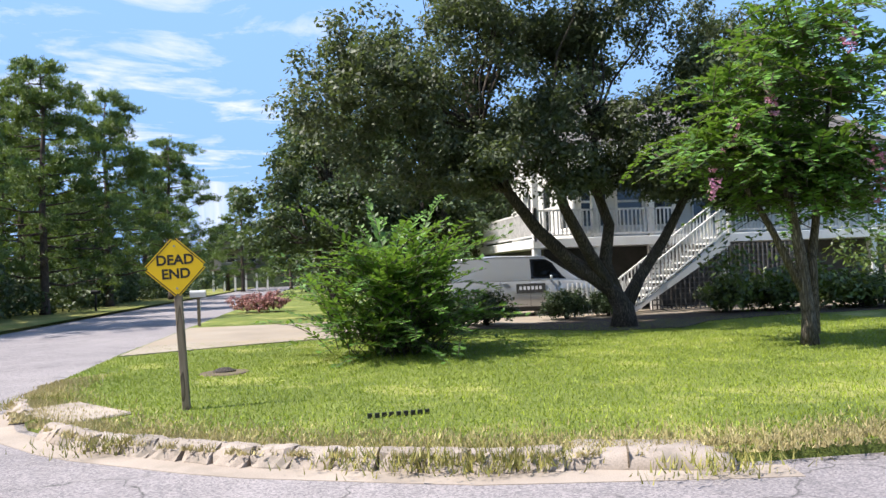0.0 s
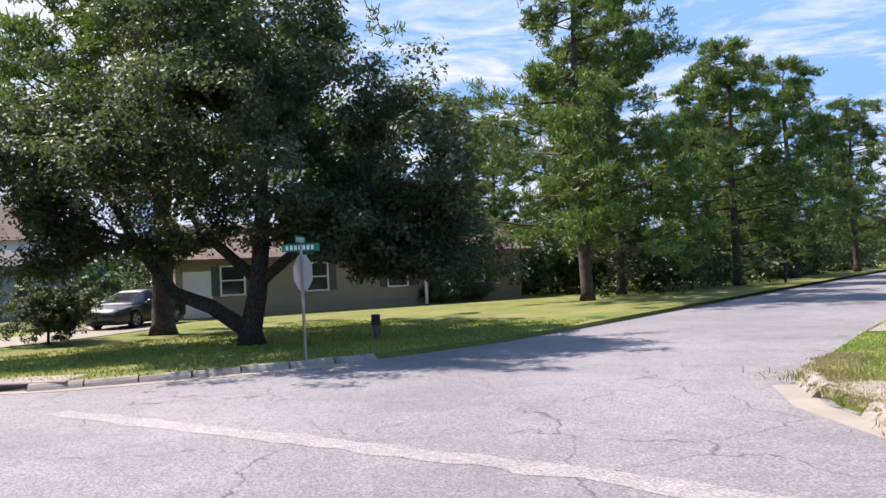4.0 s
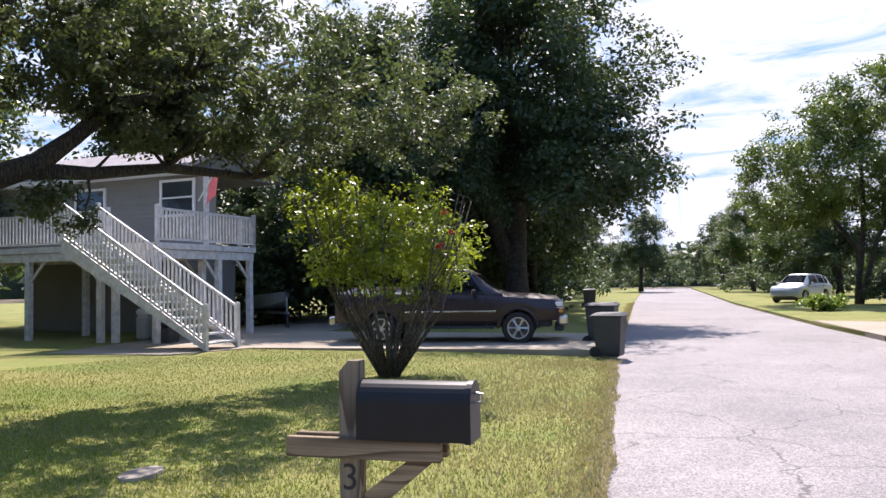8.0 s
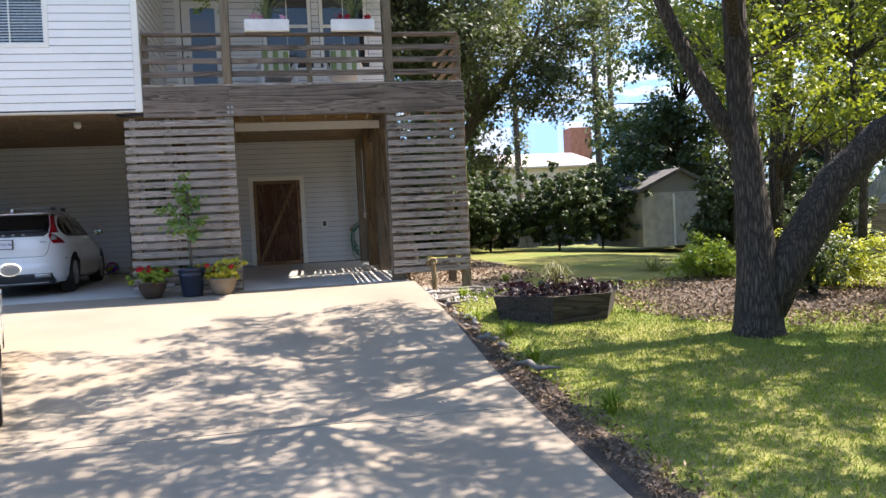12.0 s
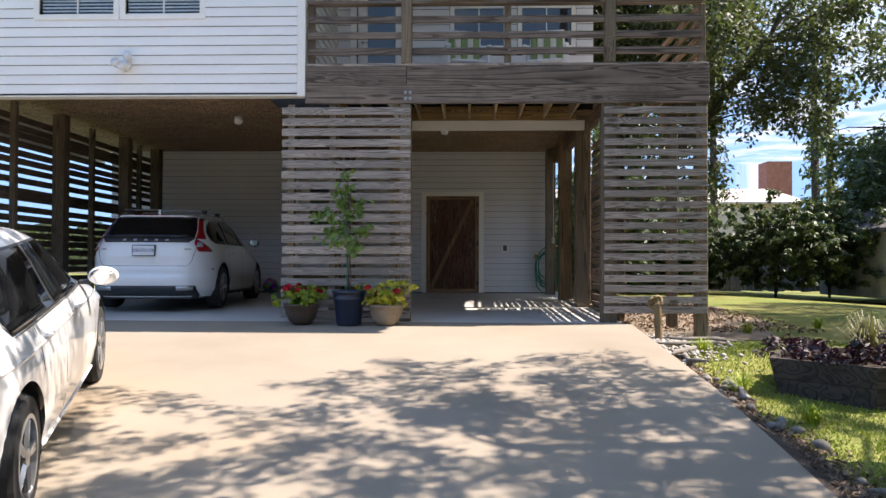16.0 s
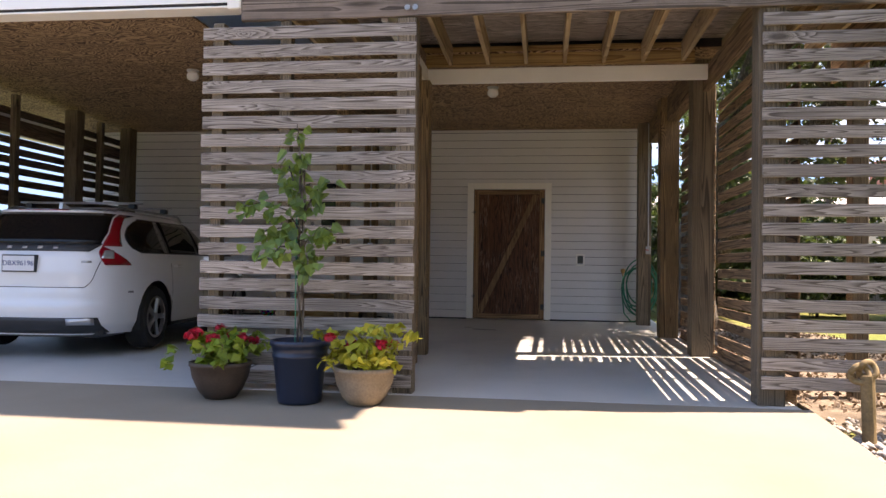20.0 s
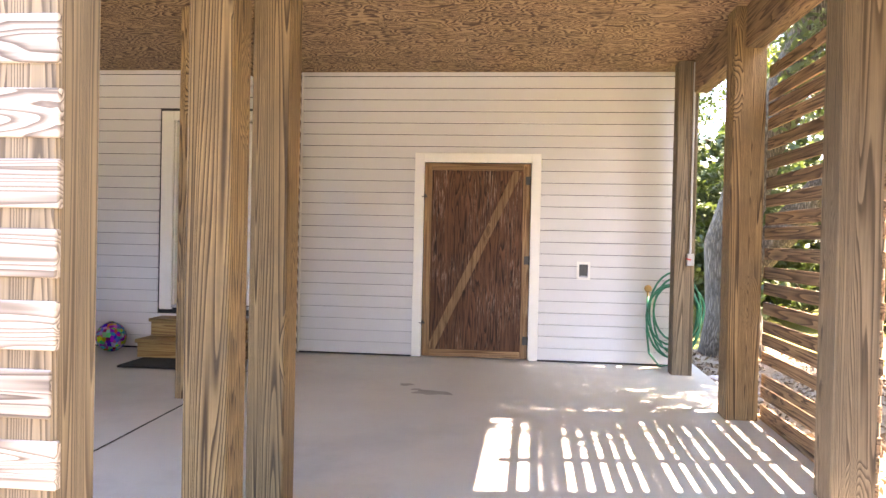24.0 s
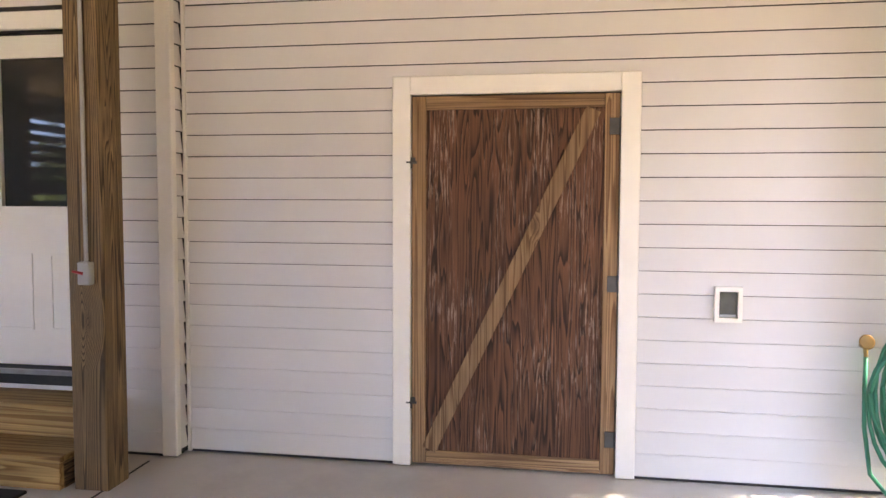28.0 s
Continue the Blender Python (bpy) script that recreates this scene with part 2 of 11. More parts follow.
def road_mat(name, c1, c2, cracks=True):
    """Worn asphalt: stones of many tones in the binder, bleached patches, hairline cracks."""
    m, n, l, p = nodes(name, 0.88)
    pos = coords(n, l, world_space=True, jitter=False)
    st = n.new("ShaderNodeTexVoronoi"); st.inputs["Scale"].default_value = 62.0
    l.new(pos, st.inputs["Vector"])
    tone = n.new("ShaderNodeSeparateColor"); l.new(st.outputs["Color"], tone.inputs[0])
    c = ramp(n, l, noise_tex(n, l, pos, 0.22, 6, 0.62), [(0.32, c1), (0.68, c2)])
    c = mixrgb(n, l, 1.0, c, ramp(n, l, tone.outputs[0], [(0.0, (0.52, 0.51, 0.53)), (0.55, (0.95, 0.93, 0.93)), (1.0, (1.28, 1.22, 1.2))]), "MULTIPLY")
    c = mixrgb(n, l, 1.0, c, ramp(n, l, noise_tex(n, l, pos, 2.2, 5, 0.7), [(0.3, (0.86,) * 3), (0.7, (1.06,) * 3)]), "MULTIPLY")
    if cracks:
        wob = n.new("ShaderNodeTexNoise"); wob.inputs["Scale"].default_value, wob.inputs["Detail"].default_value = 1.1, 6
        l.new(pos, wob.inputs["Vector"])
        k = n.new("ShaderNodeVectorMath"); k.operation = "SCALE"; k.inputs["Scale"].default_value = 1.1
        l.new(wob.outputs["Color"], k.inputs[0])
        ad = n.new("ShaderNodeVectorMath"); ad.operation = "ADD"
        l.new(pos, ad.inputs[0]); l.new(k.outputs[0], ad.inputs[1])
        vo = n.new("ShaderNodeTexVoronoi"); vo.feature = "DISTANCE_TO_EDGE"; vo.inputs["Scale"].default_value = 0.42
        l.new(ad.outputs[0], vo.inputs["Vector"])
        line = ramp(n, l, vo.outputs["Distance"], [(0.0, (0.9,) * 3), (0.0075, (0.0,) * 3)])
        mask = ramp(n, l, noise_tex(n, l, pos, 0.35, 3), [(0.42, (0,) * 3), (0.52, (1,) * 3)])
        c = mixrgb(n, l, mixrgb(n, l, 1.0, line, mask, "MULTIPLY"), c, (0.05, 0.047, 0.045))
    l.new(c, p.inputs["Base Color"])
    bump(n, l, p, st.outputs["Distance"], 0.5, 0.006)
    return m


M = {}
M["asphalt"] = road_mat("asphalt", (0.20, 0.187, 0.192), (0.30, 0.278, 0.276))
M["asphalt_pale"] = road_mat("asphalt_pale", (0.30, 0.275, 0.265), (0.36, 0.335, 0.32), False)
M["crape_leaf"] = leaf_mat("crape_leaf", (0.035, 0.085, 0.016), (0.10, 0.21, 0.035), (0.22, 0.38, 0.04), 0.28, 0.5)
M["mid_leaf"] = leaf_mat("mid_leaf", (0.034, 0.06, 0.015), (0.09, 0.135, 0.028), (0.20, 0.29, 0.03), 0.22, 0.42)
M["woods"] = surface("woods", (0.012, 0.022, 0.009), (0.045, 0.07, 0.022), 0.35, 0.95, 2.5, 0.6, 0.0, world_space=True)
M["concrete"] = surface("concrete", (0.25, 0.205, 0.155), (0.335, 0.285, 0.222), 0.5, 0.85, 140, 0.16, 0.2, 0.002, world_space=True, stain=(0.30, 0.235, 0.165), stain_scale=0.45)
M["slab"] = surface("slab", (0.54, 0.52, 0.485), (0.66, 0.64, 0.605), 0.7, 0.42, 150, 0.10, 0.12, 0.002, world_space=True, stain=(0.47, 0.455, 0.43), stain_scale=0.9)
M["kerb"] = surface("kerb", (0.29, 0.24, 0.20), (0.41, 0.35, 0.30), 1.2, 0.9, 70, 0.35, 0.5, 0.006, stain=(0.16, 0.14, 0.115), stain_scale=2.0)
M["lawn"] = surface("lawn", (0.12, 0.17, 0.024), (0.22, 0.27, 0.044), 0.45, 0.95, 45, 0.55, 1.0, 0.03, world_space=True, stain=(0.34, 0.33, 0.10), stain_scale=0.5)
M["earth"] = surface("earth", (0.12, 0.09, 0.06), (0.22, 0.17, 0.11), 1.5, 0.95, 50, 0.5, 0.8, 0.02, world_space=True)
M["mulch"] = surface("mulch", (0.06, 0.042, 0.032), (0.14, 0.10, 0.075), 4, 0.95, 60, 0.6, 1.0, 0.02, world_space=True)
M["siding"] = paint("siding", (0.70, 0.69, 0.678), 0.5, 0.07, 0.9)
M["siding_white"] = paint("siding_white", (0.84, 0.825, 0.80), 0.5, 0.06, 0.9)
M["trim_white"] = paint("trim_white", (0.82, 0.80, 0.75), 0.45, 0.08, 2)
M["white_paint"] = paint("white_paint", (0.80, 0.79, 0.78), 0.5, 0.2, 3)
M["deck_grey"] = wood("deck_grey", (0.15, 0.122, 0.10), (0.55, 0.485, 0.43), 0, 0.85, 18, weather=(0.21, 0.18, 0.155), edge=(0.5, 0.84), cross=13.0, along=0.55)
M["deck_beam"] = wood("deck_beam", (0.08, 0.06, 0.045), (0.28, 0.22, 0.18), 0, 0.85, 9, weather=(0.045, 0.038, 0.032), cross=9.0, along=0.35)
M["post_wood"] = wood("post_wood", (0.075, 0.042, 0.018), (0.43, 0.285, 0.14), 2, 0.75, 44, cross=6.5, along=0.17, tone=0.25, weather=(0.13, 0.095, 0.06), edge=(0.5, 0.8), flecks=(0.12, 0.075, 0.04))
M["post_grey"] = wood("post_grey", (0.10, 0.075, 0.05), (0.29, 0.225, 0.15), 2, 0.85, 44, cross=7.0, along=0.16, edge=(0.5, 0.8))
M["slat_y"] = wood("slat_y", (0.11, 0.066, 0.038), (0.40, 0.265, 0.155), 1, 0.85, 10, cross=13.0, along=0.55)
# slat_y at about half its tone: the backlit side's shade is in the colour
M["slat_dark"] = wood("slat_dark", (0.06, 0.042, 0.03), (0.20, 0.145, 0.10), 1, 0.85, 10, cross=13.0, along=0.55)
M["lumber_x"] = wood("lumber_x", (0.32, 0.17, 0.05), (0.60, 0.40, 0.16), 0, 0.7, 9, cross=8.0, along=0.25)
M["joist"] = wood("joist", (0.36, 0.24, 0.12), (0.58, 0.44, 0.26), 1, 0.8, 9, cross=4.0, along=0.35)
M["plywood"] = wood("plywood", (0.11, 0.055, 0.026), (0.58, 0.39, 0.22), 0, 0.8, 17, relief=0.2, cross=5.2, along=2.6, knots=False, edge=(0.42, 0.66))
M["door_wood"] = wood("door_wood", (0.036, 0.014, 0.007), (0.19, 0.082, 0.042), 2, 0.8, 11, cross=17.0, along=0.8, flecks=(0.40, 0.29, 0.225), knots=False, relief=0.9, tone=0.05)
M["door_frame"] = wood("door_frame", (0.20, 0.105, 0.05), (0.46, 0.285, 0.15), 2, 0.8, 9, cross=16.0, along=0.3)
M["door_frame_x"] = wood("door_frame_x", (0.20, 0.105, 0.05), (0.46, 0.285, 0.15), 0, 0.8, 9, cross=16.0, along=0.3)
M["bark"] = furrowed("bark", (0.028, 0.022, 0.017), (0.15, 0.122, 0.098))
M["bark_pale"] = furrowed("bark_pale", (0.065, 0.052, 0.04), (0.27, 0.235, 0.195))
M["bark_pine"] = surface("bark_pine", (0.07, 0.05, 0.04), (0.18, 0.13, 0.10), 4, 0.95, 22, 0.7, 1.0, 0.03)
M["oak_leaf"] = leaf_mat("oak_leaf", (0.026, 0.037, 0.022), (0.072, 0.090, 0.046), (0.18, 0.24, 0.06), 0.22, 0.58)
M["dark_leaf"] = leaf_mat("dark_leaf", (0.023, 0.040, 0.018), (0.055, 0.086, 0.032), (0.12, 0.18, 0.04), 0.22, 0.55)
M["bright_leaf"] = leaf_mat("bright_leaf", (0.06, 0.12, 0.015), (0.15, 0.26, 0.03), (0.36, 0.46, 0.04), 0.42, 0.4)
M["pot_leaf"] = leaf_mat("pot_leaf", (0.10, 0.19, 0.025), (0.28, 0.38, 0.05), (0.36, 0.46, 0.04), 0.3, 0.4)
M["pot_lime"] = leaf_mat("pot_lime", (0.30, 0.34, 0.03), (0.62, 0.58, 0.08), (0.5, 0.5, 0.05), 0.3, 0.4)
M["yellow_leaf"] = leaf_mat("yellow_leaf", (0.04, 0.075, 0.014), (0.12, 0.17, 0.026), (0.36, 0.42, 0.03), 0.34, 0.4)
M["pine_leaf"] = leaf_mat("pine_leaf", (0.04, 0.075, 0.018), (0.11, 0.17, 0.036), (0.18, 0.26, 0.03), 0.25, 0.55)
M["tan_siding"] = paint("tan_siding", (0.31, 0.245, 0.17), 0.6, 0.15, 1)
M["blue_siding"] = paint("blue_siding", (0.28, 0.34, 0.41), 0.6, 0.12, 1)
M["grey_siding"] = paint("grey_siding", (0.23, 0.22, 0.20), 0.6, 0.15, 1)
M["shingle"] = surface("shingle", (0.11, 0.10, 0.095), (0.19, 0.175, 0.165), 2, 0.95, 30, 0.5, 0.7, 0.01)
M["far_pink"] = paint("far_pink", (0.52, 0.45, 0.42), 0.7, 0.12, 0.4)
M["pebble_pale"] = surface("pebble_pale", (0.42, 0.40, 0.39), (0.62, 0.60, 0.59), 7, 0.85, 50, 0.3, 0.3, 0.003, world_space=True)
# lighter copy of shingle: sun and sky sheen on the slope put into its colour
M["shingle_pale"] = surface("shingle_pale", (0.30, 0.27, 0.27), (0.42, 0.38, 0.38), 2, 0.9, 30, 0.4, 0.6, 0.01)
M["shingle_brown"] = surface("shingle_brown", (0.16, 0.105, 0.08), (0.26, 0.18, 0.135), 2, 0.95, 30, 0.5, 0.7, 0.01)
M["glass"] = glass_mat("glass")
M["car_glass"] = glass_mat("car_glass", tint=(0.006, 0.007, 0.008), spec=0.4)
M["black_paint"] = paint("black_paint", (0.010, 0.0105, 0.012), 0.42, 0.3, 4)
M["car_white"] = paint("car_white", (0.78, 0.79, 0.80), 0.3, 0.04, 1, coat=1.0, bump_s=0)
M["car_dark"] = paint("car_dark", (0.016, 0.003, 0.007), 0.45, 0.1, 1, coat=0.35, bump_s=0)
M["car_silver"] = paint("car_silver", (0.42, 0.44, 0.46), 0.3, 0.05, 1, metal=0.4, coat=1.0, bump_s=0)
M["tyre"] = surface("tyre", (0.016, 0.016, 0.017), (0.03, 0.03, 0.03), 5, 0.85, 90, 0.3, 0.3, 0.002)
M["alloy"] = paint("alloy", (0.50, 0.51, 0.52), 0.3, 0.1, 6, metal=0.9)
M["steel"] = paint("steel", (0.42, 0.42, 0.41), 0.4, 0.25, 8, metal=0.8)
M["red_lens"] = paint("red_lens", (0.30, 0.004, 0.012), 0.12, 0.1, 6, coat=0.6, bump_s=0)
M["plastic_black"] = paint("plastic_black", (0.03, 0.032, 0.036), 0.5, 0.25, 4)
M["slat_x"] = wood("slat_x", (0.14, 0.11, 0.085), (0.36, 0.30, 0.24), 0, 0.85, 12)
M["shed_wall"] = surface("shed_wall", (0.34, 0.32, 0.30), (0.52, 0.50, 0.47), 3, 0.85, 60, 0.3, 0.3, 0.004)
M["fence_wood"] = wood("fence_wood", (0.20, 0.18, 0.16), (0.42, 0.39, 0.35), 2, 0.9, 10)
M["brick_far"] = surface("brick_far", (0.30, 0.12, 0.08), (0.42, 0.20, 0.13), 3, 0.9, 40, 0.4, 0.4, 0.004)
M["sign_yellow"] = paint("sign_yellow", (0.80, 0.50, 0.01), 0.4, 0.06, 3)
M["sign_black"] = paint("sign_black", (0.012, 0.012, 0.012), 0.5, 0.1, 3)
M["sign_green"] = paint("sign_green", (0.01, 0.22, 0.12), 0.4, 0.1, 3)
M["old_post"] = wood("old_post", (0.12, 0.09, 0.06), (0.34, 0.27, 0.19), 2, 0.9, 10)
M["old_post_y"] = wood("old_post_y", (0.14, 0.09, 0.05), (0.40, 0.29, 0.18), 1, 0.85, 10)
M["bin_grey"] = paint("bin_grey", (0.035, 0.04, 0.045), 0.5, 0.2, 4)
M["shell"] = surface("shell", (0.13, 0.115, 0.10), (0.32, 0.29, 0.26), 8, 0.8, 60, 0.4, 0.5, 0.004)
M["alu_boat"] = paint("alu_boat", (0.30, 0.33, 0.32), 0.45, 0.2, 3, metal=0.3)
M["iron_rust"] = surface("iron_rust", (0.22, 0.15, 0.07), (0.36, 0.26, 0.13), 6, 0.85, 60, 0.4, 0.5, 0.004)
M["kerb_pale"] = surface("kerb_pale", (0.30, 0.25, 0.205), (0.42, 0.355, 0.295), 1.0, 0.9, 80, 0.3, 0.3, 0.004, world_space=True, stain=(0.24, 0.20, 0.16), stain_scale=1.5)
M["pink_paint"] = paint("pink_paint", (0.55, 0.22, 0.25), 0.5, 0.2, 2)
M["planter_wood"] = wood("planter_wood", (0.03, 0.024, 0.02), (0.10, 0.08, 0.066), 0, 0.9, 10)
M["straw_green"] = leaf_mat("straw_green", (0.16, 0.18, 0.03), (0.31, 0.28, 0.075), (0.3, 0.3, 0.1), 0.14, 0.65)
M["straw_dark"] = leaf_mat("straw_dark", (0.07, 0.075, 0.035), (0.17, 0.17, 0.08), (0.2, 0.2, 0.06), 0.25, 0.6)
M["grass_pale"] = leaf_mat("grass_pale", (0.06, 0.10, 0.04), (0.15, 0.20, 0.085), (0.25, 0.32, 0.12), 0.3, 0.5)
M["rose_leaf"] = leaf_mat("rose_leaf", (0.16, 0.12, 0.05), (0.42, 0.20, 0.20), (0.4, 0.2, 0.2), 0.3, 0.5)
M["stripe_green"] = paint("stripe_green", (0.22, 0.30, 0.12), 0.8, 0.1, 3)
M["stripe_cream"] = paint("stripe_cream", (0.66, 0.65, 0.55), 0.8, 0.1, 3)
M["young_leaf"] = leaf_mat("young_leaf", (0.05, 0.105, 0.022), (0.14, 0.23, 0.045), (0.30, 0.40, 0.05), 0.32, 0.45)
M["litter"] = leaf_mat("litter", (0.08, 0.052, 0.034), (0.24, 0.17, 0.115), (0.2, 0.14, 0.08), 0.1, 0.8)

M["myrtle_leaf"] = leaf_mat("myrtle_leaf", (0.045, 0.085, 0.012), (0.14, 0.20, 0.026), (0.38, 0.46, 0.03), 0.36, 0.4)
M["lawn_dry"] = surface("lawn_dry", (0.17, 0.20, 0.033), (0.34, 0.31, 0.085), 0.4, 0.95, 45, 0.5, 1.0, 0.03, world_space=True, stain=(0.13, 0.19, 0.024), stain_scale=0.35)
M["sheathing"] = surface("sheathing", (0.03, 0.03, 0.032), (0.05, 0.05, 0.052), 3, 0.9, 60, 0.3, 0.0)
M["black_paint"].node_tree.nodes["Principled BSDF"].inputs["Specular IOR Level"].default_value = 0.3
M["lattice_grey"] = surface("lattice_grey", (0.09, 0.085, 0.08), (0.17, 0.16, 0.15), 4, 0.9, 50, 0.3, 0.3, 0.004)
M["clear_glass"] = glass_mat("clear_glass", (0.9, 0.93, 0.93), 0.0, 1.0)
# near-black wall colour that holds the shade under the white house's deck
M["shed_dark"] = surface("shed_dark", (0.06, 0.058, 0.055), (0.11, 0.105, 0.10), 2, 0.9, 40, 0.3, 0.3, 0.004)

# ---- building helpers ----
def mesh_ob(name, bm, material, parent=None, label="", smooth=False):
    me = bpy.data.meshes.new(name)
    bmesh.ops.recalc_face_normals(bm, faces=bm.faces)
    if smooth:
        for f in bm.faces:
            f.smooth = True
    bm.to_mesh(me)
    bm.free()
    for mm in (material if isinstance(material, (list, tuple)) else [material]):
        me.materials.append(mm if not isinstance(mm, str) else M[mm])
    ob = new(name, me)
    if parent is not None:
        ob.parent = parent
    if label:
        ob["label"] = label
    return ob


def part(name, bm, material, parent, label="", smooth=False):
    return mesh_ob(name, bm, material, parent, label, smooth)


def thing(name, m, label, category, group=""):
    ob = new(name)
    ob.empty_display_size = 0.2
    ob.matrix_world = m
    return tagged(ob, label, category, group)


def box(bm, x0, x1, y0, y1, z0, z1, bevel=0.0, mi=0):
    vs = [bm.verts.new((x, y, z)) for z in (min(z0, z1), max(z0, z1)) for y in (min(y0, y1), max(y0, y1)) for x in (min(x0, x1), max(x0, x1))]
    fs = [bm.faces.new([vs[i] for i in q]) for q in ((0, 2, 3, 1), (4, 5, 7, 6), (0, 1, 5, 4), (2, 6, 7, 3), (0, 4, 6, 2), (1, 3, 7, 5))]
    for f in fs:
        f.material_index = mi
    if bevel:
        es = list({e for f in fs for e in f.edges})
        bmesh.ops.bevel(bm, geom=es, offset=bevel, segments=1, affect="EDGES", clamp_overlap=True)
    return bm


def boxbm(x0, x1, y0, y1, z0, z1, bevel=0.0):
    return box(bmesh.new(), x0, x1, y0, y1, z0, z1, bevel)


def rod(bm, a, b, r0, r1=None, n=8, caps=True):
    """A round bar from a to b, which may taper."""
    a, b = Vector(a), Vector(b)
    r1 = r0 if r1 is None else r1
    w = (b - a).normalized()
    u = w.orthogonal().normalized()
    v = w.cross(u)
    rings = []
    for p, r in ((a, r0), (b, r1)):
        rings.append([bm.verts.new(p + (u * math.cos(2 * math.pi * k / n) + v * math.sin(2 * math.pi * k / n)) * r) for k in range(n)])
    for k in range(n):
        bm.faces.new((rings[0][k], rings[0][(k + 1) % n], rings[1][(k + 1) % n], rings[1][k]))
    if caps:
        bm.faces.new(rings[0][::-1]); bm.faces.new(rings[1])
    return bm


def tube(bm, pts, radii, n=8):
    """A bent, tapering tube along points."""
    pts = [Vector(p) for p in pts]
    rings, u = [], None
    for i, p in enumerate(pts):
        w = (pts[min(i + 1, len(pts) - 1)] - pts[max(i - 1, 0)]).normalized()
        u = w.orthogonal().normalized() if u is None else (u - w * u.dot(w)).normalized()
        v = w.cross(u)
        r = radii[i] if isinstance(radii, (list, tuple)) else radii
        rings.append([bm.verts.new(p + (u * math.cos(2 * math.pi * k / n) + v * math.sin(2 * math.pi * k / n)) * r) for k in range(n)])
    for A, B in zip(rings, rings[1:]):
        for k in range(n):
            bm.faces.new((A[k], A[(k + 1) % n], B[(k + 1) % n], B[k]))
    bm.faces.new(rings[0][::-1]); bm.faces.new(rings[-1])
    return bm


def lathe(bm, profile, n=24, z0=0.0, cx=0.0, cy=0.0, caps=True):
    """A turned shape from (radius, height) pairs."""
    rings = [[bm.verts.new((cx + r * math.cos(2 * math.pi * k / n), cy + r * math.sin(2 * math.pi * k / n), z0 + z)) for k in range(n)] for r, z in profile]
    for A, B in zip(rings, rings[1:]):
        for k in range(n):
            bm.faces.new((A[k], A[(k + 1) % n], B[(k + 1) % n], B[k]))
    if caps:
        bm.faces.new(rings[0][::-1]); bm.faces.new(rings[-1])
    return bm


def prism(bm, poly, axis, a, b):
    """A flat outline pushed from a to b along an axis (0 x, 1 y, 2 z)."""
    def at(p, k):
        q = list(p)
        q.insert(axis, k)
        return q
    A = [bm.verts.new(at(p, a)) for p in poly]
    B = [bm.verts.new(at(p, b)) for p in poly]
    bm.faces.new(A); bm.faces.new(B[::-1])
    for i in range(len(poly)):
        j = (i + 1) % len(poly)
        bm.faces.new((A[i], A[j], B[j], B[i]))
    return bm


def raw(name, verts, faces, material, parent=None, smooth=False):
    """A mesh from arrays, for leaves, grass and other things in great number."""
    me = bpy.data.meshes.new(name)
    nv, nf, k = len(verts), len(faces), faces.shape[1]
    me.vertices.add(nv); me.loops.add(nf * k); me.polygons.add(nf)
    me.vertices.foreach_set("co", np.asarray(verts, dtype=np.float32).ravel())
    me.loops.foreach_set("vertex_index", np.asarray(faces, dtype=np.int32).ravel())
    me.polygons.foreach_set("loop_start", np.arange(0, nf * k, k, dtype=np.int32))
    me.polygons.foreach_set("loop_total", np.full(nf, k, dtype=np.int32))
    me.update(calc_edges=True)
    me.materials.append(M[material])
    if smooth:
        me.polygons.foreach_set("use_smooth", np.ones(nf, dtype=bool))
    ob = new(name, me)
    if parent is not None:
        ob.parent = parent
    return ob


def leaves(rng, centres, per, spread, length, width, up=0.6):
    """Folded leaf blades round clump centres; they face outwards and up, so that each clump has a lit and a shaded side."""
    n = len(centres) * per
    c = np.repeat(np.asarray(centres, float), per, axis=0)
    d = rng.normal(size=(n, 3))
    d /= np.linalg.norm(d, axis=1)[:, None]
    p = c + d * np.array([1.0, 1.0, 0.72]) * (spread * rng.random(n)[:, None] ** 0.5)
    f = d * 0.55 + rng.normal(size=(n, 3)) * 0.42
    f[:, 2] += up
    f /= np.linalg.norm(f, axis=1)[:, None]
    a = d + rng.normal(size=(n, 3)) * 0.9
    a -= f * np.sum(a * f, axis=1)[:, None]
    a /= np.linalg.norm(a, axis=1)[:, None]
    s = np.cross(a, f)
    ln = (length * (0.6 + 0.8 * rng.random(n)))[:, None]
    wd = (width * (0.6 + 0.8 * rng.random(n)))[:, None]
    lift = f * wd * 0.16
    v = np.stack([p - a * ln / 2, p + s * wd / 2 - a * ln * 0.05 + lift, p + a * ln / 2 - lift * 0.8, p - s * wd / 2 - a * ln * 0.05 + lift], 1).reshape(-1, 3)
    return v, np.arange(4 * n).reshape(-1, 4)


def needles(rng, centres, per, length, width):
    """Tufts of thin blades that stand out from each centre."""
    n = len(centres) * per
    c = np.repeat(np.asarray(centres, float), per, axis=0) + rng.normal(size=(n, 3)) * (0.10, 0.10, 0.05)
    d = rng.normal(size=(n, 3)); d[:, 2] += 0.6
    d /= np.linalg.norm(d, axis=1)[:, None]
    s = np.cross(d, rng.normal(size=(n, 3)))
    s /= np.linalg.norm(s, axis=1)[:, None]
    ln = (length * (0.6 + 0.7 * rng.random(n)))[:, None]
    v = np.stack([c - s * width / 2, c + s * width / 2, c + d * ln + s * width / 2, c + d * ln - s * width / 2], 1).reshape(-1, 3)
    return v, np.arange(4 * n).reshape(-1, 4)


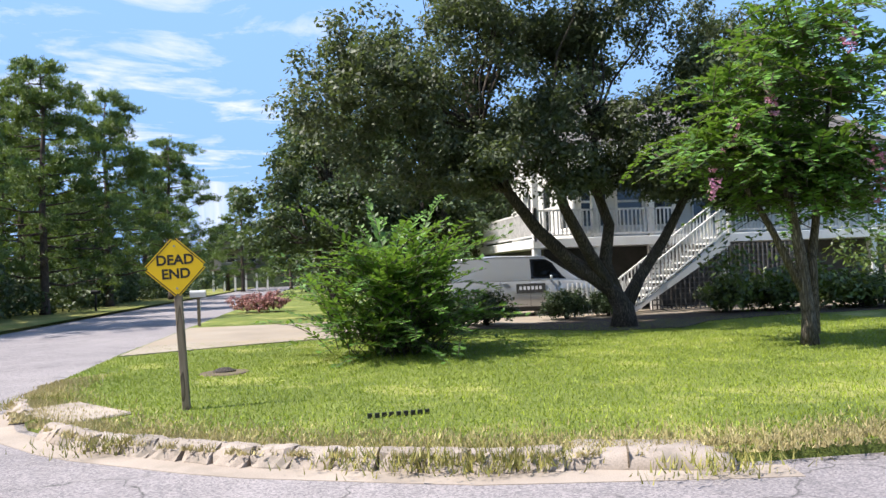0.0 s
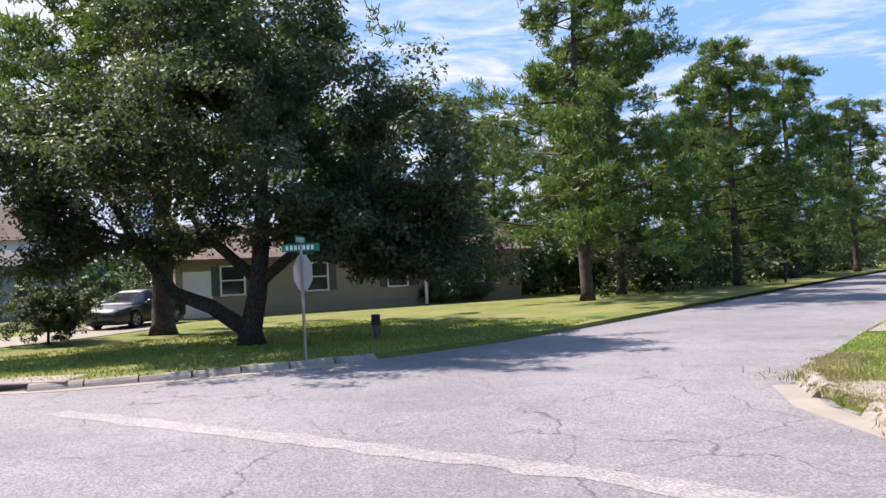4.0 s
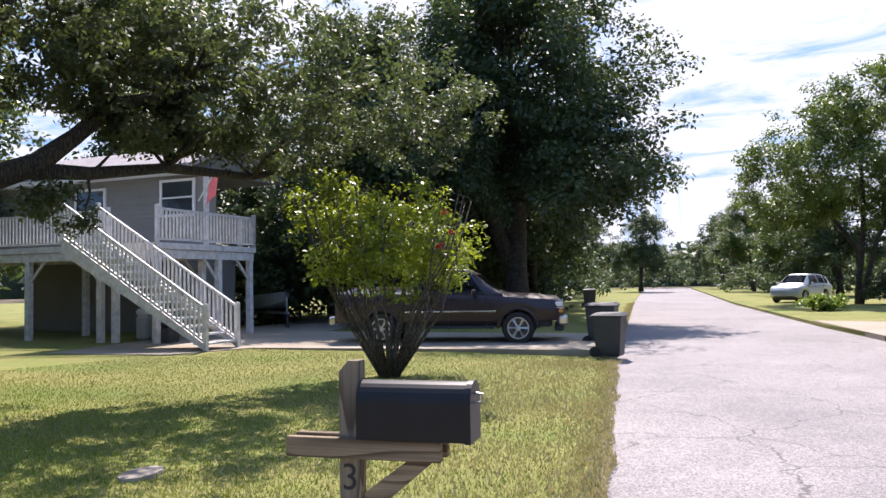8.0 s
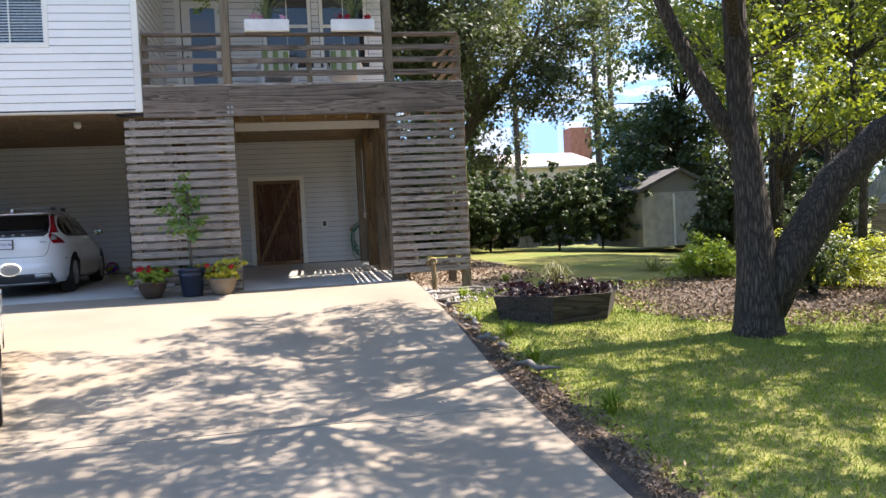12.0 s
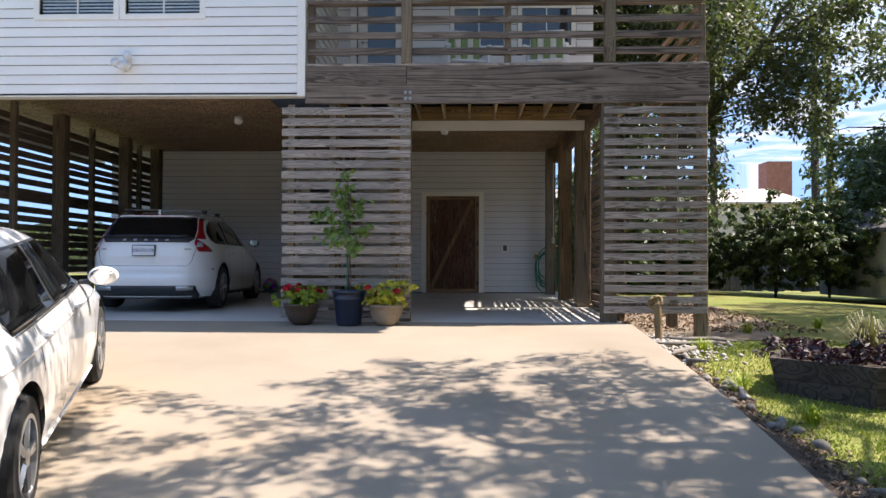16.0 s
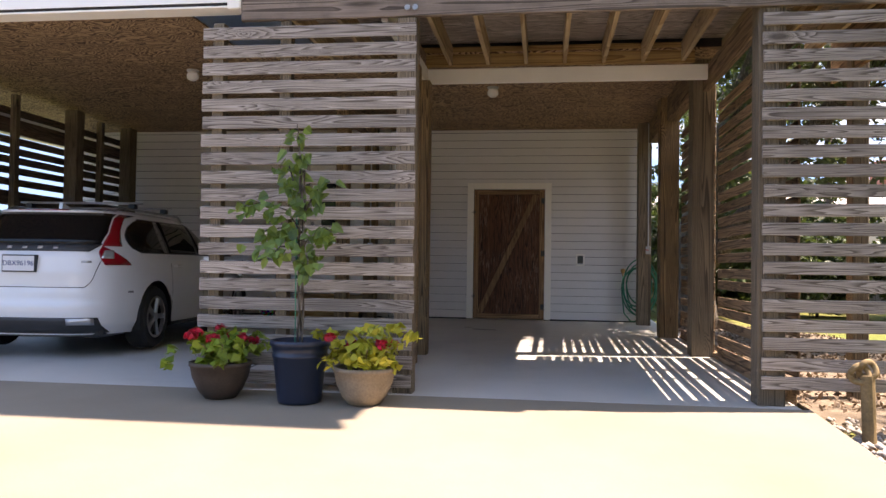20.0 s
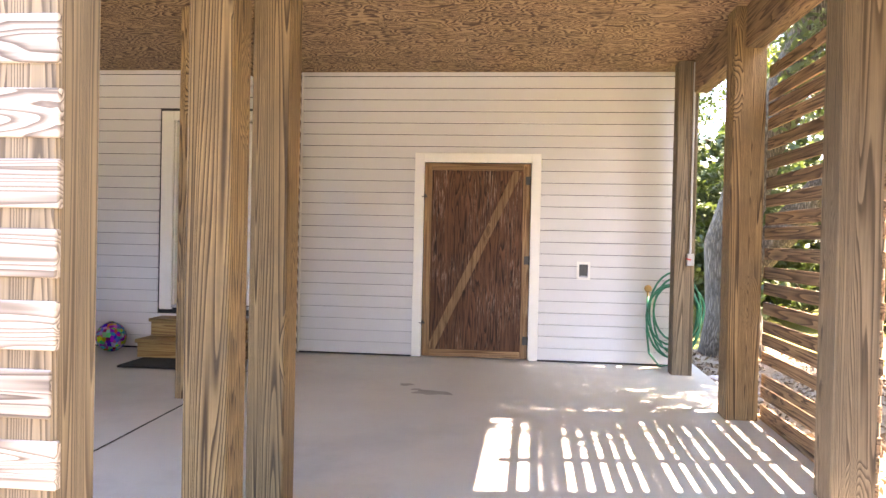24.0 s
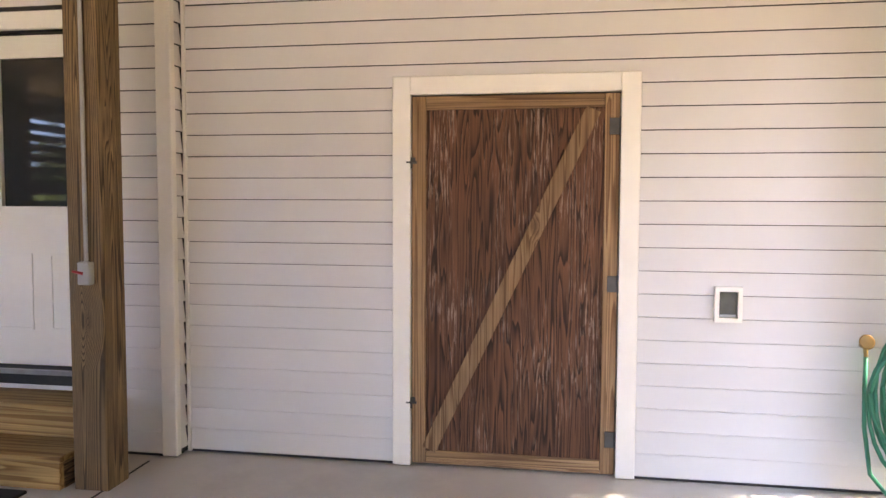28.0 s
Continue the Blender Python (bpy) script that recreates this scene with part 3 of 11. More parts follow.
def crown_points(rng, blobs, count, shell=0.55):
    """Clump centres in overlapping ellipsoids, thickest towards their skins."""
    vol = np.array([b[3] * b[4] * b[5] for b in blobs])
    wt = vol ** 0.75 * np.array([b[6] if len(b) > 6 else 1.0 for b in blobs])
    pick = rng.choice(len(blobs), size=count, p=wt / wt.sum())
    d = rng.normal(size=(count, 3))
    d /= np.linalg.norm(d, axis=1)[:, None]
    r = (shell + (1 - shell) * rng.random(count) ** 0.7) * (0.88 + 0.24 * rng.random(count))
    r *= np.array([0.80 + 0.55 * noise.noise(Vector(q * 2.1) + Vector((int(k) * 7.0, 3.0, 1.0))) for q, k in zip(d, pick)])
    b = np.array([bl[:6] for bl in blobs])[pick]
    return b[:, :3] + d * r[:, None] * b[:, 3:6]


def limb(bm, rng, a, b, r0, r1, sag=0.15, steps=5, n=8):
    a, b = Vector(a), Vector(b)
    ln = (b - a).length
    pts, rad = [], []
    for i in range(steps + 1):
        t = i / steps
        w = 0 if i in (0, steps) else ln * 0.05
        pts.append(a.lerp(b, t) + Vector((rng.normal() * w, rng.normal() * w, rng.normal() * w * 0.5 + math.sin(t * math.pi) * ln * sag)))
        rad.append(r0 + (r1 - r0) * t ** 0.8)
    tube(bm, pts, rad, n)
    return pts


def broadleaf(name, seed, m, stems, blobs, clumps, per, spread, leaf, mat, bark="bark", label="", category="tree", group="", twigs=60, fork=0.0, shell=0.55, gaps=0.0, thin=-0.13):
    """A tree in its own space: stems are lists of (x, y, z, radius); limbs run from them into the crown's clumps."""
    rng = np.random.default_rng(seed)
    root = thing(name, m, label, category, group)
    bm = bmesh.new()
    knots = []
    for st in stems:
        tube(bm, [s[:3] for s in st], [s[3] for s in st], 12)
        knots += [(Vector(s[:3]), s[3]) for s in st if s[2] >= fork]
    cs = crown_points(rng, blobs, clumps, shell)
    if gaps:
        cs = cs[[noise.noise(Vector(c) * gaps + Vector((seed * 3.7, 1.3, 0))) > thin for c in cs]]
        clumps = len(cs)
    for c in cs[:: max(1, clumps // twigs)]:
        c = Vector(c)
        k = min(knots, key=lambda q: (q[0] - c).length + max(0, q[0].z - c.z) * 2)
        r = min(k[1] * 0.55, 0.02 + (c - k[0]).length * 0.016)
        limb(bm, rng, k[0], c, r, 0.008, 0.06, 4, 6)
    part("trunk", bm, bark, root, smooth=True)
    v, f = leaves(rng, cs, per, spread, *leaf)
    cr = raw("crown", v, f, mat, root)
    return root


def pine(name, seed, m, height, radius, base_r, start, mat="pine_leaf", label="", group="", tufts=900, per=18, lean=(0, 0)):
    rng = np.random.default_rng(seed)
    root = thing(name, m, label, "pine tree", group)
    bm = bmesh.new()
    top = [(lean[0] * t + rng.normal() * 0.08, lean[1] * t + rng.normal() * 0.08, height * t) for t in (0.3, 0.55, 0.8, 1.0)]
    tube(bm, [(0, 0, 0), (0, 0, 0.4)] + top, [base_r * 1.35, base_r, base_r * 0.8, base_r * 0.62, base_r * 0.38, 0.03], 10)
    cs = []
    nb = int(height * 3.2)
    for i in range(nb):
        t = start + (1 - start) * (i + rng.random()) / nb
        ang = i * 2.4 + rng.normal() * 0.5
        reach = radius * (0.35 + 0.85 * (1 - ((t - start) / (1 - start)) ** 1.6)) * (0.6 + 0.5 * rng.random())
        z = height * t
        a = Vector((lean[0] * t, lean[1] * t, z))
        b = a + Vector((math.cos(ang) * reach, math.sin(ang) * reach, reach * (0.05 + 0.25 * rng.random())))
        limb(bm, rng, a, b, 0.02 + reach * 0.016, 0.012, -0.05, 4, 6)
        k = max(3, int(tufts / nb))
        hubs = []
        for q in range(4 + int(reach)):
            p = a.lerp(b, 0.3 + 0.72 * rng.random() ** 0.6)
            w = 0.17 * reach + 0.10
            hubs.append((p.x + rng.normal() * w, p.y + rng.normal() * w, p.z + rng.normal() * w * 0.5 + 0.1))
        for q in range(k):
            h = hubs[rng.integers(len(hubs))]
            cs.append((h[0] + rng.normal() * 0.26, h[1] + rng.normal() * 0.26, h[2] + rng.normal() * 0.15))
    part("trunk", bm, "bark_pine", root, smooth=True)
    v, f = needles(rng, cs, per + 4, 0.25, 0.042)
    raw("crown", v, f, mat, root)
    return root


def fronds(rng, roots, n, reach, rise, droop, leaf, pairs=16):
    """Arching shoots with paired leaves: shoots start at the given roots (x, y, z, spread), and their tips hang over."""
    V, shoots = [], []
    for k in range(n):
        x, y, z, sp = roots[rng.integers(len(roots))]
        a = rng.random() * 2 * np.pi
        ln = reach * (0.55 + 0.6 * rng.random())
        up = rise * (0.35 + 0.9 * rng.random())
        dr = np.array([math.cos(a), math.sin(a), 0.0])
        base = np.array([x, y, z]) + rng.normal(size=3) * sp * np.array([1, 1, 0.6])
        at = lambda t: base + dr * ln * t * (0.6 + 0.4 * t) + np.array([0, 0, up * t - droop * t * t * ln])
        shoots.append([tuple(at(t)) for t in (0, 0.3, 0.6, 0.85, 1.0)])
        for i in range(pairs):
            t = 0.22 + 0.78 * i / pairs
            p, q = at(t), at(min(1.05, t + 0.05))
            w = (q - p) / np.linalg.norm(q - p)
            for s in (-1, 1):
                side = np.cross(w, [0, 0, 1.0]) * s + rng.normal(size=3) * 0.25
                d = side * 0.85 + w * 0.55 + np.array([0, 0, 0.15])
                d /= np.linalg.norm(d)
                c = np.cross(d, w); c /= np.linalg.norm(c) + 1e-9
                nrm = np.cross(d, c)
                L, Wd = leaf[0] * (0.7 + 0.5 * rng.random()) * (1.1 - 0.45 * t), leaf[1] * (0.8 + 0.4 * rng.random())
                V.append([p, p + d * L * 0.5 + nrm * Wd / 2, p + d * L, p + d * L * 0.5 - nrm * Wd / 2])
    V = np.array(V).reshape(-1, 3)
    return V, np.arange(len(V)).reshape(-1, 4), shoots

# ---- ground, roads, lawns ----
def lerp_table(v, xs, ys):
    return float(np.interp(v, xs, ys))


def south_edge(x):
    return lerp_table(x, [-129.62, -51.61, -20.6, -8.58, 0.42, 45.4], [1.19, 0.38, 0.46, 0.75, 0.68, -0.6])


def drive_z(y):
    return lerp_table(-y, [-1, 0, 3.6, 6.8, 8.9, 11.5, 12.4, 19.4], [-0.155, -0.15, -0.11, 0.06, 0.33, 0.55, 0.6, 0.705])


def slab_z(y):
    return 0.6 + 0.105 * (-12.4 - y) / 7


def lot_z(x, y):
    d = -y
    east = lerp_table(d, [-1, 0, 3, 6, 9, 12, 16, 40], [-0.13, -0.12, -0.09, -0.02, 0.14, 0.33, 0.40, 0.45])
    west = lerp_table(d, [-1, 0, 3, 10, 40], [-0.13, -0.12, -0.06, 0.0, 0.1])
    k = min(1, max(0, (x + 16) / 6))
    z = west + (east - west) * k + 0.025 * noise.noise(Vector((x * 0.4, y * 0.4, 0)))
    if x > -3.9 and d > -0.5:
        z = min(z, drive_z(y) - 0.14)
    return z


def polygon(name, pts, z, depth, material, label):
    bm = bmesh.new()
    top = [bm.verts.new((x, y, z)) for x, y in pts]
    f = bm.faces.new(top)
    low = [bm.verts.new((x, y, z - depth)) for x, y in pts]
    for i in range(len(pts)):
        j = (i + 1) % len(pts)
        bm.faces.new((top[i], top[j], low[j], low[i]))
    if not name.startswith("lawn"):
        f.normal_update()
    bmesh.ops.triangulate(bm, faces=[f], ngon_method="EAR_CLIP")
    if name.startswith("lawn"):
        bmesh.ops.subdivide_edges(bm, edges=bm.edges[:], cuts=5, use_grid_fill=True)
    return tagged(mesh_ob(name, bm, material), label, name.split("_")[0], kind="structure")


def arc(cx, cy, r, a0, a1, n=10):
    return [(cx + r * math.cos(radians(a0 + (a1 - a0) * i / n)), cy + r * math.sin(radians(a0 + (a1 - a0) * i / n))) for i in range(n + 1)]


bm = bmesh.new()
box(bm, -1800, 1800, -1800, 1800, -0.9, -0.42)
tagged(mesh_ob("ground", bm, "earth"), "sandy ground under lawns and woods", "ground", kind="structure")
NE_CURVE = [(-3.85, 27.07), (-4.04, 19.07), (-4.02, 14.57), (-3.83, 12.47), (-3.27, 11.05), (-2.21, 9.72), (-0.55, 8.47), (1.42, 7.56), (3.81, 7.04), (9.6, 6.71)]
NW_CURVE = [(-29.41, 6.72), (-20.39, 7.25), (-18.39, 7.35), (-16.59, 7.49), (-15.26, 8.3), (-14.22, 9.67), (-13.17, 11.34), (-12.1, 13.51), (-11.31, 16.79), (-11.1, 20.28)]
ROAD = [(-129.66, -0.21), (-51.65, -1.02), (-8.62, -0.4), (45.36, -2.0), (45.64, 7.6), (4.66, 8.81), (-2.72, 13.03), (-3.01, 20.04), (0.55, 139.99), (-9.44, 140.29), (-12.5, 20.33), (-14.21, 13.37), (-18.33, 9.49), (-51.37, 8.47), (-129.37, 9.79)]
polygon("road", ROAD, -0.17, 0.2, "asphalt", "sun-bleached grey asphalt road with fine cracks")
polygon("lawn_north_east", [(45.59, 5.65)] + NE_CURVE[::-1] + [(-0.65, 140.03), (49.53, 138.54)], -0.05, 0.35, "lawn", "mown green corner lawn with dry edges")
polygon("lawn_north_west", [(-129.42, 7.99), (-51.43, 6.38)] + NW_CURVE + [(-10.72, 43.28), (-8.04, 140.25), (-125.39, 143.73)], -0.05, 0.35, "lawn_dry", "mown lawn, shaded by oak and pines")
polygon("bed_house", [(3.2, 21.6), (5.0, 20.6), (7.2, 18.3), (9.0, 18.2), (10.4, 19.6), (13.0, 20.3), (19.0, 20.4), (19.5, 24.4), (8.0, 24.5), (4.0, 22.7)], -0.03, 0.1, "mulch", "dark mulch bed along the white house")
bm = bmesh.new()
xs = np.concatenate([np.linspace(-130, -30, 30), np.linspace(-29, 12, 140), np.linspace(14, 45, 12)])
vs = np.concatenate([np.linspace(0, 14, 70), np.linspace(15, 60, 20)])


def lawn_z(x, y):
    """The lawn dips under the driveway and the slab."""
    return min(lot_z(x, y), drive_z(y) - 0.06) if x > -4.2 else lot_z(x, y)


grid = [[bm.verts.new((x, south_edge(x) - v, lawn_z(x, south_edge(x) - v))) for v in vs] for x in xs]
for A, B in zip(grid, grid[1:]):
    for i in range(len(vs) - 1):
        bm.faces.new((A[i], A[i + 1], B[i + 1], B[i]))
for A, B in zip(grid, grid[1:]):
    lo = [bm.verts.new((g[0].co.x, g[0].co.y, -0.4)) for g in (A, B)]
    bm.faces.new((A[0], B[0], lo[1], lo[0]))
tagged(mesh_ob("lawn_south", bm, "lawn_dry", smooth=True), "patchy sunlit lawn with dry straw-coloured spots", "lawn", kind="structure")

# own driveway: poured panels with open joints
drive = thing("driveway", pose(0, 0, 0), "poured concrete driveway in broad panels, dappled", "driveway")
drive["kind"] = "structure"
JOINTS = [1.1, -5.5, -12.36]
for ya, yb in zip(JOINTS, JOINTS[1:]):
    for xa, xb in ((-4.06, 7.4),):
        bm = bmesh.new()
        n = 24
        rows = [[bm.verts.new((x, y, drive_z(y) + dz)) for x in (xa + 0.006, xb - 0.006)] for dz in (0, -0.12) for y in np.linspace(ya - 0.008, yb + 0.008, n)]
        T, L = rows[:n], rows[n:]
        for i in range(n - 1):
            bm.faces.new((T[i][0], T[i][1], T[i + 1][1], T[i + 1][0]))
            for s in (0, 1):
                bm.faces.new((T[i][s], T[i + 1][s], L[i + 1][s], L[i][s]))
        bm.faces.new((T[0][0], T[0][1], L[0][1], L[0][0])); bm.faces.new((T[-1][0], T[-1][1], L[-1][1], L[-1][0]))
        part("panel", bm, "concrete", drive)
bm = bmesh.new()
prism(bm, [(-12.37, 0.6 - 0.004), (-20.5, slab_z(-20.5)), (-20.5, 0.2), (-12.37, 0.2)], 0, -4.0, 7.2)
tagged(mesh_ob("floor", bm, "slab"), "smooth grey concrete slab under the raised house", "floor", kind="structure")
# neighbours' drives
polygon("driveway_north_east", [(-3.95, 18.67), (-3.73, 27.57), (2.7, 26.88), (10.25, 28.65), (21.25, 28.33), (21.09, 22.83), (10.08, 22.66), (3.03, 21.07), (-1.01, 19.99)], -0.025, 0.2, "concrete", "pale concrete driveway crossing the corner lawn")
polygon("driveway_north_west", [(-31.2, 6.75), (-24.0, 7.0), (-24.6, 9.2), (-25.3, 11.8), (-25.9, 15.0), (-27.4, 18.6), (-31.96, 21.9), (-36.96, 22.05), (-31.0, 16.8), (-29.8, 13.2), (-29.7, 10.4)], -0.025, 0.2, "concrete", "pale concrete driveway")
polygon("driveway_south_west", [(-24.21, 0.06), (-19.2, 0.32), (-19.25, -8.09), (-17.38, -9.14), (-17.48, -12.54), (-33.99, -12.55), (-33.88, -8.85), (-25.07, -8.71)], 0.015, 0.2, "concrete", "pale concrete driveway of the neighbouring house")
# pale patched trench that crosses the junction
bm = bmesh.new()
SEAM = [(-12.6, 6.97), (-10.2, 7.08), (-7.62, 7.2), (-4.56, 7.3), (0.2, 6.9)]
pts = []
for (xa, ya), (xb, yb) in zip(SEAM, SEAM[1:]):
    for k in range(12):
        x, y = xa + (xb - xa) * k / 12, ya + (yb - ya) * k / 12
        w = 0.38 + 0.22 * noise.noise(Vector((x * 2.3, 0, 0)))
        pts.append((x, y + 0.06 * noise.noise(Vector((x * 1.7, 5, 0))), w))
rows = [[bm.verts.new((x, y + s * w / 2, -0.1665)) for s in (-1, -0.3, 0.3, 1)] for x, y, w in pts]
for A, B in zip(rows, rows[1:]):
    for k in range(3):
        bm.faces.new((A[k], B[k], B[k + 1], A[k + 1]))
tagged(mesh_ob("road_seam", bm, "asphalt_pale"), "pale worn patch strip across the asphalt", "road", kind="structure")

# ---- the raised house ----
COURSE = 0.127


def siding(wall, axis, plane, face, a0, a1, z0, z1, holes=(), material="siding"):
    """Lapped siding on a wall along an axis (0 x, 1 y); face is +1 or -1, the side it looks to. Each course is a board."""
    k = 0
    shapes = {}
    while z0 + k * COURSE < z1 - 0.02:
        za, zb = z0 + k * COURSE, min(z0 + (k + 1) * COURSE, z1)
        spans = [(a0, a1)]
        for h0, h1, g0, g1 in holes:
            if g0 < zb - 0.02 and g1 > za + 0.065:
                spans = [s for p, q in spans for s in ((p, min(q, h0)), (max(p, h1), q)) if s[1] - s[0] > 0.01]
        for p, q in spans:
            key = (round(q - p, 4), round(zb - za, 4))
            if key not in shapes:
                bm = bmesh.new()
                h, w = zb - za, q - p
                prof = [(0, 0.012), (0.0185 * face, 0.0045), (0.020 * face, 0.010), (0.005 * face, h), (0, h)]
                prism(bm, prof, axis, 0, w)
                ob = mesh_ob("siding_board", bm, material, wall)
                shapes[key] = ob.data
            else:
                ob = new("siding_board", shapes[key])
                ob.parent = wall
            ob.location = (p, plane, za) if axis == 0 else (plane, p, za)
        k += 1


def wall_box(name, x0, x1, y0, y1, z0, z1, label, material="siding", holes=(), axis=0):
    """A thick wall with openings through it, as one mesh."""
    bm = bmesh.new()
    a0, a1 = (x0, x1) if axis == 0 else (y0, y1)
    cuts = sorted({a0, a1, *[h for q in holes for h in q[:2]]})
    for p, q in zip(cuts, cuts[1:]):
        gaps = [(h[2], h[3]) for h in holes if h[0] < (p + q) / 2 < h[1]]
        z = z0
        for g0, g1 in sorted(gaps) + [(z1, z1)]:
            if g0 - z > 0.005:
                box(bm, *((p, q, y0, y1) if axis == 0 else (x0, x1, p, q)), z, g0)
            z = g1
    return tagged(mesh_ob(name, bm, material), label, "wall", kind="structure")


Y_FRONT, Y_BACK, Y_DECK = -12.42, -19.29, -14.87
SHED_DOOR = (-2.22, -1.05, 0.71, 2.84)
WHITE_DOOR = (0.80, 1.75, 1.20, 3.27)
back = wall_box("wall_back", -3.80, 0.36, Y_BACK - 0.14, Y_BACK - 0.02, 0.6, 3.95, "pale grey lapped vinyl siding wall", material="sheathing", holes=[(SHED_DOOR[0], SHED_DOOR[1], 0.5, SHED_DOOR[3])])
siding(back, 0, Y_BACK - 0.02, 1, -3.80, 0.335, 0.72, 3.82, [(-2.32, -0.95, 0.5, 2.94)])
YW = Y_BACK + 0.10
wing = wall_box("wall_wing", 0.36, 5.95, YW - 0.12, YW, 0.6, 3.95, "pale grey lapped vinyl siding wall of the carport", material="sheathing", holes=[WHITE_DOOR])
siding(wing, 0, YW, 1, 0.44, 5.95, 0.72, 3.82, [(0.72, 1.92, 1.13, 3.36)])
siding(wing, 1, 0.36, -1, Y_BACK, YW - 0.03, 0.74, 3.82)
wall_box("wall_store", -2.6, -0.7, Y_BACK - 0.26, Y_BACK - 0.15, 0.4, 3.2, "plain board wall behind the plank door", material="shed_wall")
tagged(mesh_ob("trim_corner", boxbm(0.342, 0.44, YW - 0.03, YW + 0.024, 0.71, 3.82, 0.006), "trim_white"), "pale vinyl corner trim", "trim", kind="structure")
tagged(mesh_ob("trim_channel", boxbm(0.318, 0.34, Y_BACK - 0.02, Y_BACK + 0.004, 0.71, 3.82, 0.003), "trim_white"), "pale vinyl channel at the wall's end", "trim", kind="structure")

# plywood ceiling with joints
bm = bmesh.new()
y = Y_BACK - 0.1
for ya, yb in ((-14.78, -17.1), (-17.105, -19.5)):
    for xa, xb in ((-4.02, -2.80), (-2.795, -1.58), (-1.575, -0.35), (-0.345, 1.02)):
        box(bm, xa, xb, ya, yb, 3.82, 3.838)
for ya, yb in ((-12.45, -14.85), (-14.855, -17.1), (-17.105, -19.5)):
    for xa, xb in ((1.025, 2.24), (2.245, 3.46), (3.465, 4.68), (4.685, 6.0)):
        box(bm, xa, xb, ya, yb, 3.82, 3.838)
tagged(mesh_ob("ceiling", bm, "plywood"), "bare plywood soffit with strong figure", "ceiling", kind="structure")

tagged(mesh_ob("trim_soffit", boxbm(0.19, 6.4, Y_FRONT - 0.18, Y_FRONT + 0.004, 3.562, 3.579, 0.003), "trim_white"), "white soffit edge under the siding", "trim", kind="structure")
# upper storey: the block over the carport and the wall behind the deck
W1, W2 = (2.74, 3.75, 4.66, 6.1), (1.58, 2.58, 4.66, 6.1)
up_front = wall_box("wall_upper_front", 0.18, 6.4, Y_FRONT - 0.16, Y_FRONT - 0.02, 3.58, 7.0, "white lapped siding of the upper storey", material="sheathing", holes=[W1, W2])
siding(up_front, 0, Y_FRONT - 0.02, 1, 0.27, 6.4, 3.60, 6.9, [(q[0] - 0.06, q[1] + 0.06, q[2] - 0.06, q[3] + 0.06) for q in (W1, W2)], material="siding_white")
up_side = wall_box("wall_upper_side", 0.18, 0.32, Y_DECK, Y_FRONT - 0.16, 3.97, 7.0, "white lapped siding beside the deck", material="sheathing", axis=1)
siding(up_side, 1, 0.18, -1, Y_DECK, Y_FRONT - 0.1, 4.0, 6.9, material="siding_white")
tagged(mesh_ob("trim_upper_corner", boxbm(0.165, 0.275, Y_FRONT - 0.1, Y_FRONT + 0.012, 3.55, 6.9, 0.008), "trim_white"), "white corner trim", "trim", kind="structure")
WD = [(-0.95, -0.15, 4.05, 6.1), (-2.55, -1.75, 4.9, 6.2), (-3.65, -2.85, 4.9, 6.2)]
up_deck = wall_box("wall_deck", -4.0, 0.18, Y_DECK - 0.14, Y_DECK, 3.86, 7.0, "pale lapped siding behind the deck", material="sheathing", holes=WD)
siding(up_deck, 0, Y_DECK, 1, -4.0, 0.18, 3.98, 6.9, [(q[0] - 0.08, q[1] + 0.08, q[2] - 0.08, q[3] + 0.08) for q in WD])
wall_box("wall_upper_west", -4.0, -3.86, Y_BACK - 0.2, Y_DECK - 0.14, 3.86, 7.0, "pale lapped siding, west side", axis=1)
wall_box("wall_upper_east", 6.26, 6.4, Y_BACK - 0.2, Y_FRONT - 0.16, 3.58, 7.0, "pale lapped siding, east side", axis=1)
wall_box("wall_upper_back", -4.0, 6.4, Y_BACK - 0.34, Y_BACK - 0.2, 3.86, 7.0, "pale lapped siding, garden side")
tagged(mesh_ob("trim_band", boxbm(-3.86, -0.93, Y_DECK - 0.01, Y_DECK + 0.03, 3.52, 3.68, 0.006), "trim_white"), "cream-white fascia board under the wall", "trim", kind="structure")
tagged(mesh_ob("trim_band_return", boxbm(-0.95, -0.89, Y_DECK + 0.031, Y_FRONT - 0.3, 3.52, 3.68, 0.006), "trim_white"), "cream-white fascia return", "trim", kind="structure")
# roof over block and deck
bm = bmesh.new()
xw, xe, zs, zr = -5.35, 6.9, 6.75, 9.2
prism(bm, [(-12.0, zs), (-12.0, zs + 0.16), (-16.0, zr + 0.16), (-20.2, zs + 0.16), (-20.2, zs), (-16.0, zr)], 0, xw, xe)
tagged(mesh_ob("roof", bm, "shingle"), "grey shingle roof with deep eaves", "roof", kind="structure")
bm = bmesh.new()
box(bm, xw + 0.05, 0.17, Y_FRONT + 0.2, Y_DECK, 6.70, 6.74)
tagged(mesh_ob("ceiling_deck", bm, "white_paint"), "white boarded porch ceiling", "ceiling", kind="structure")


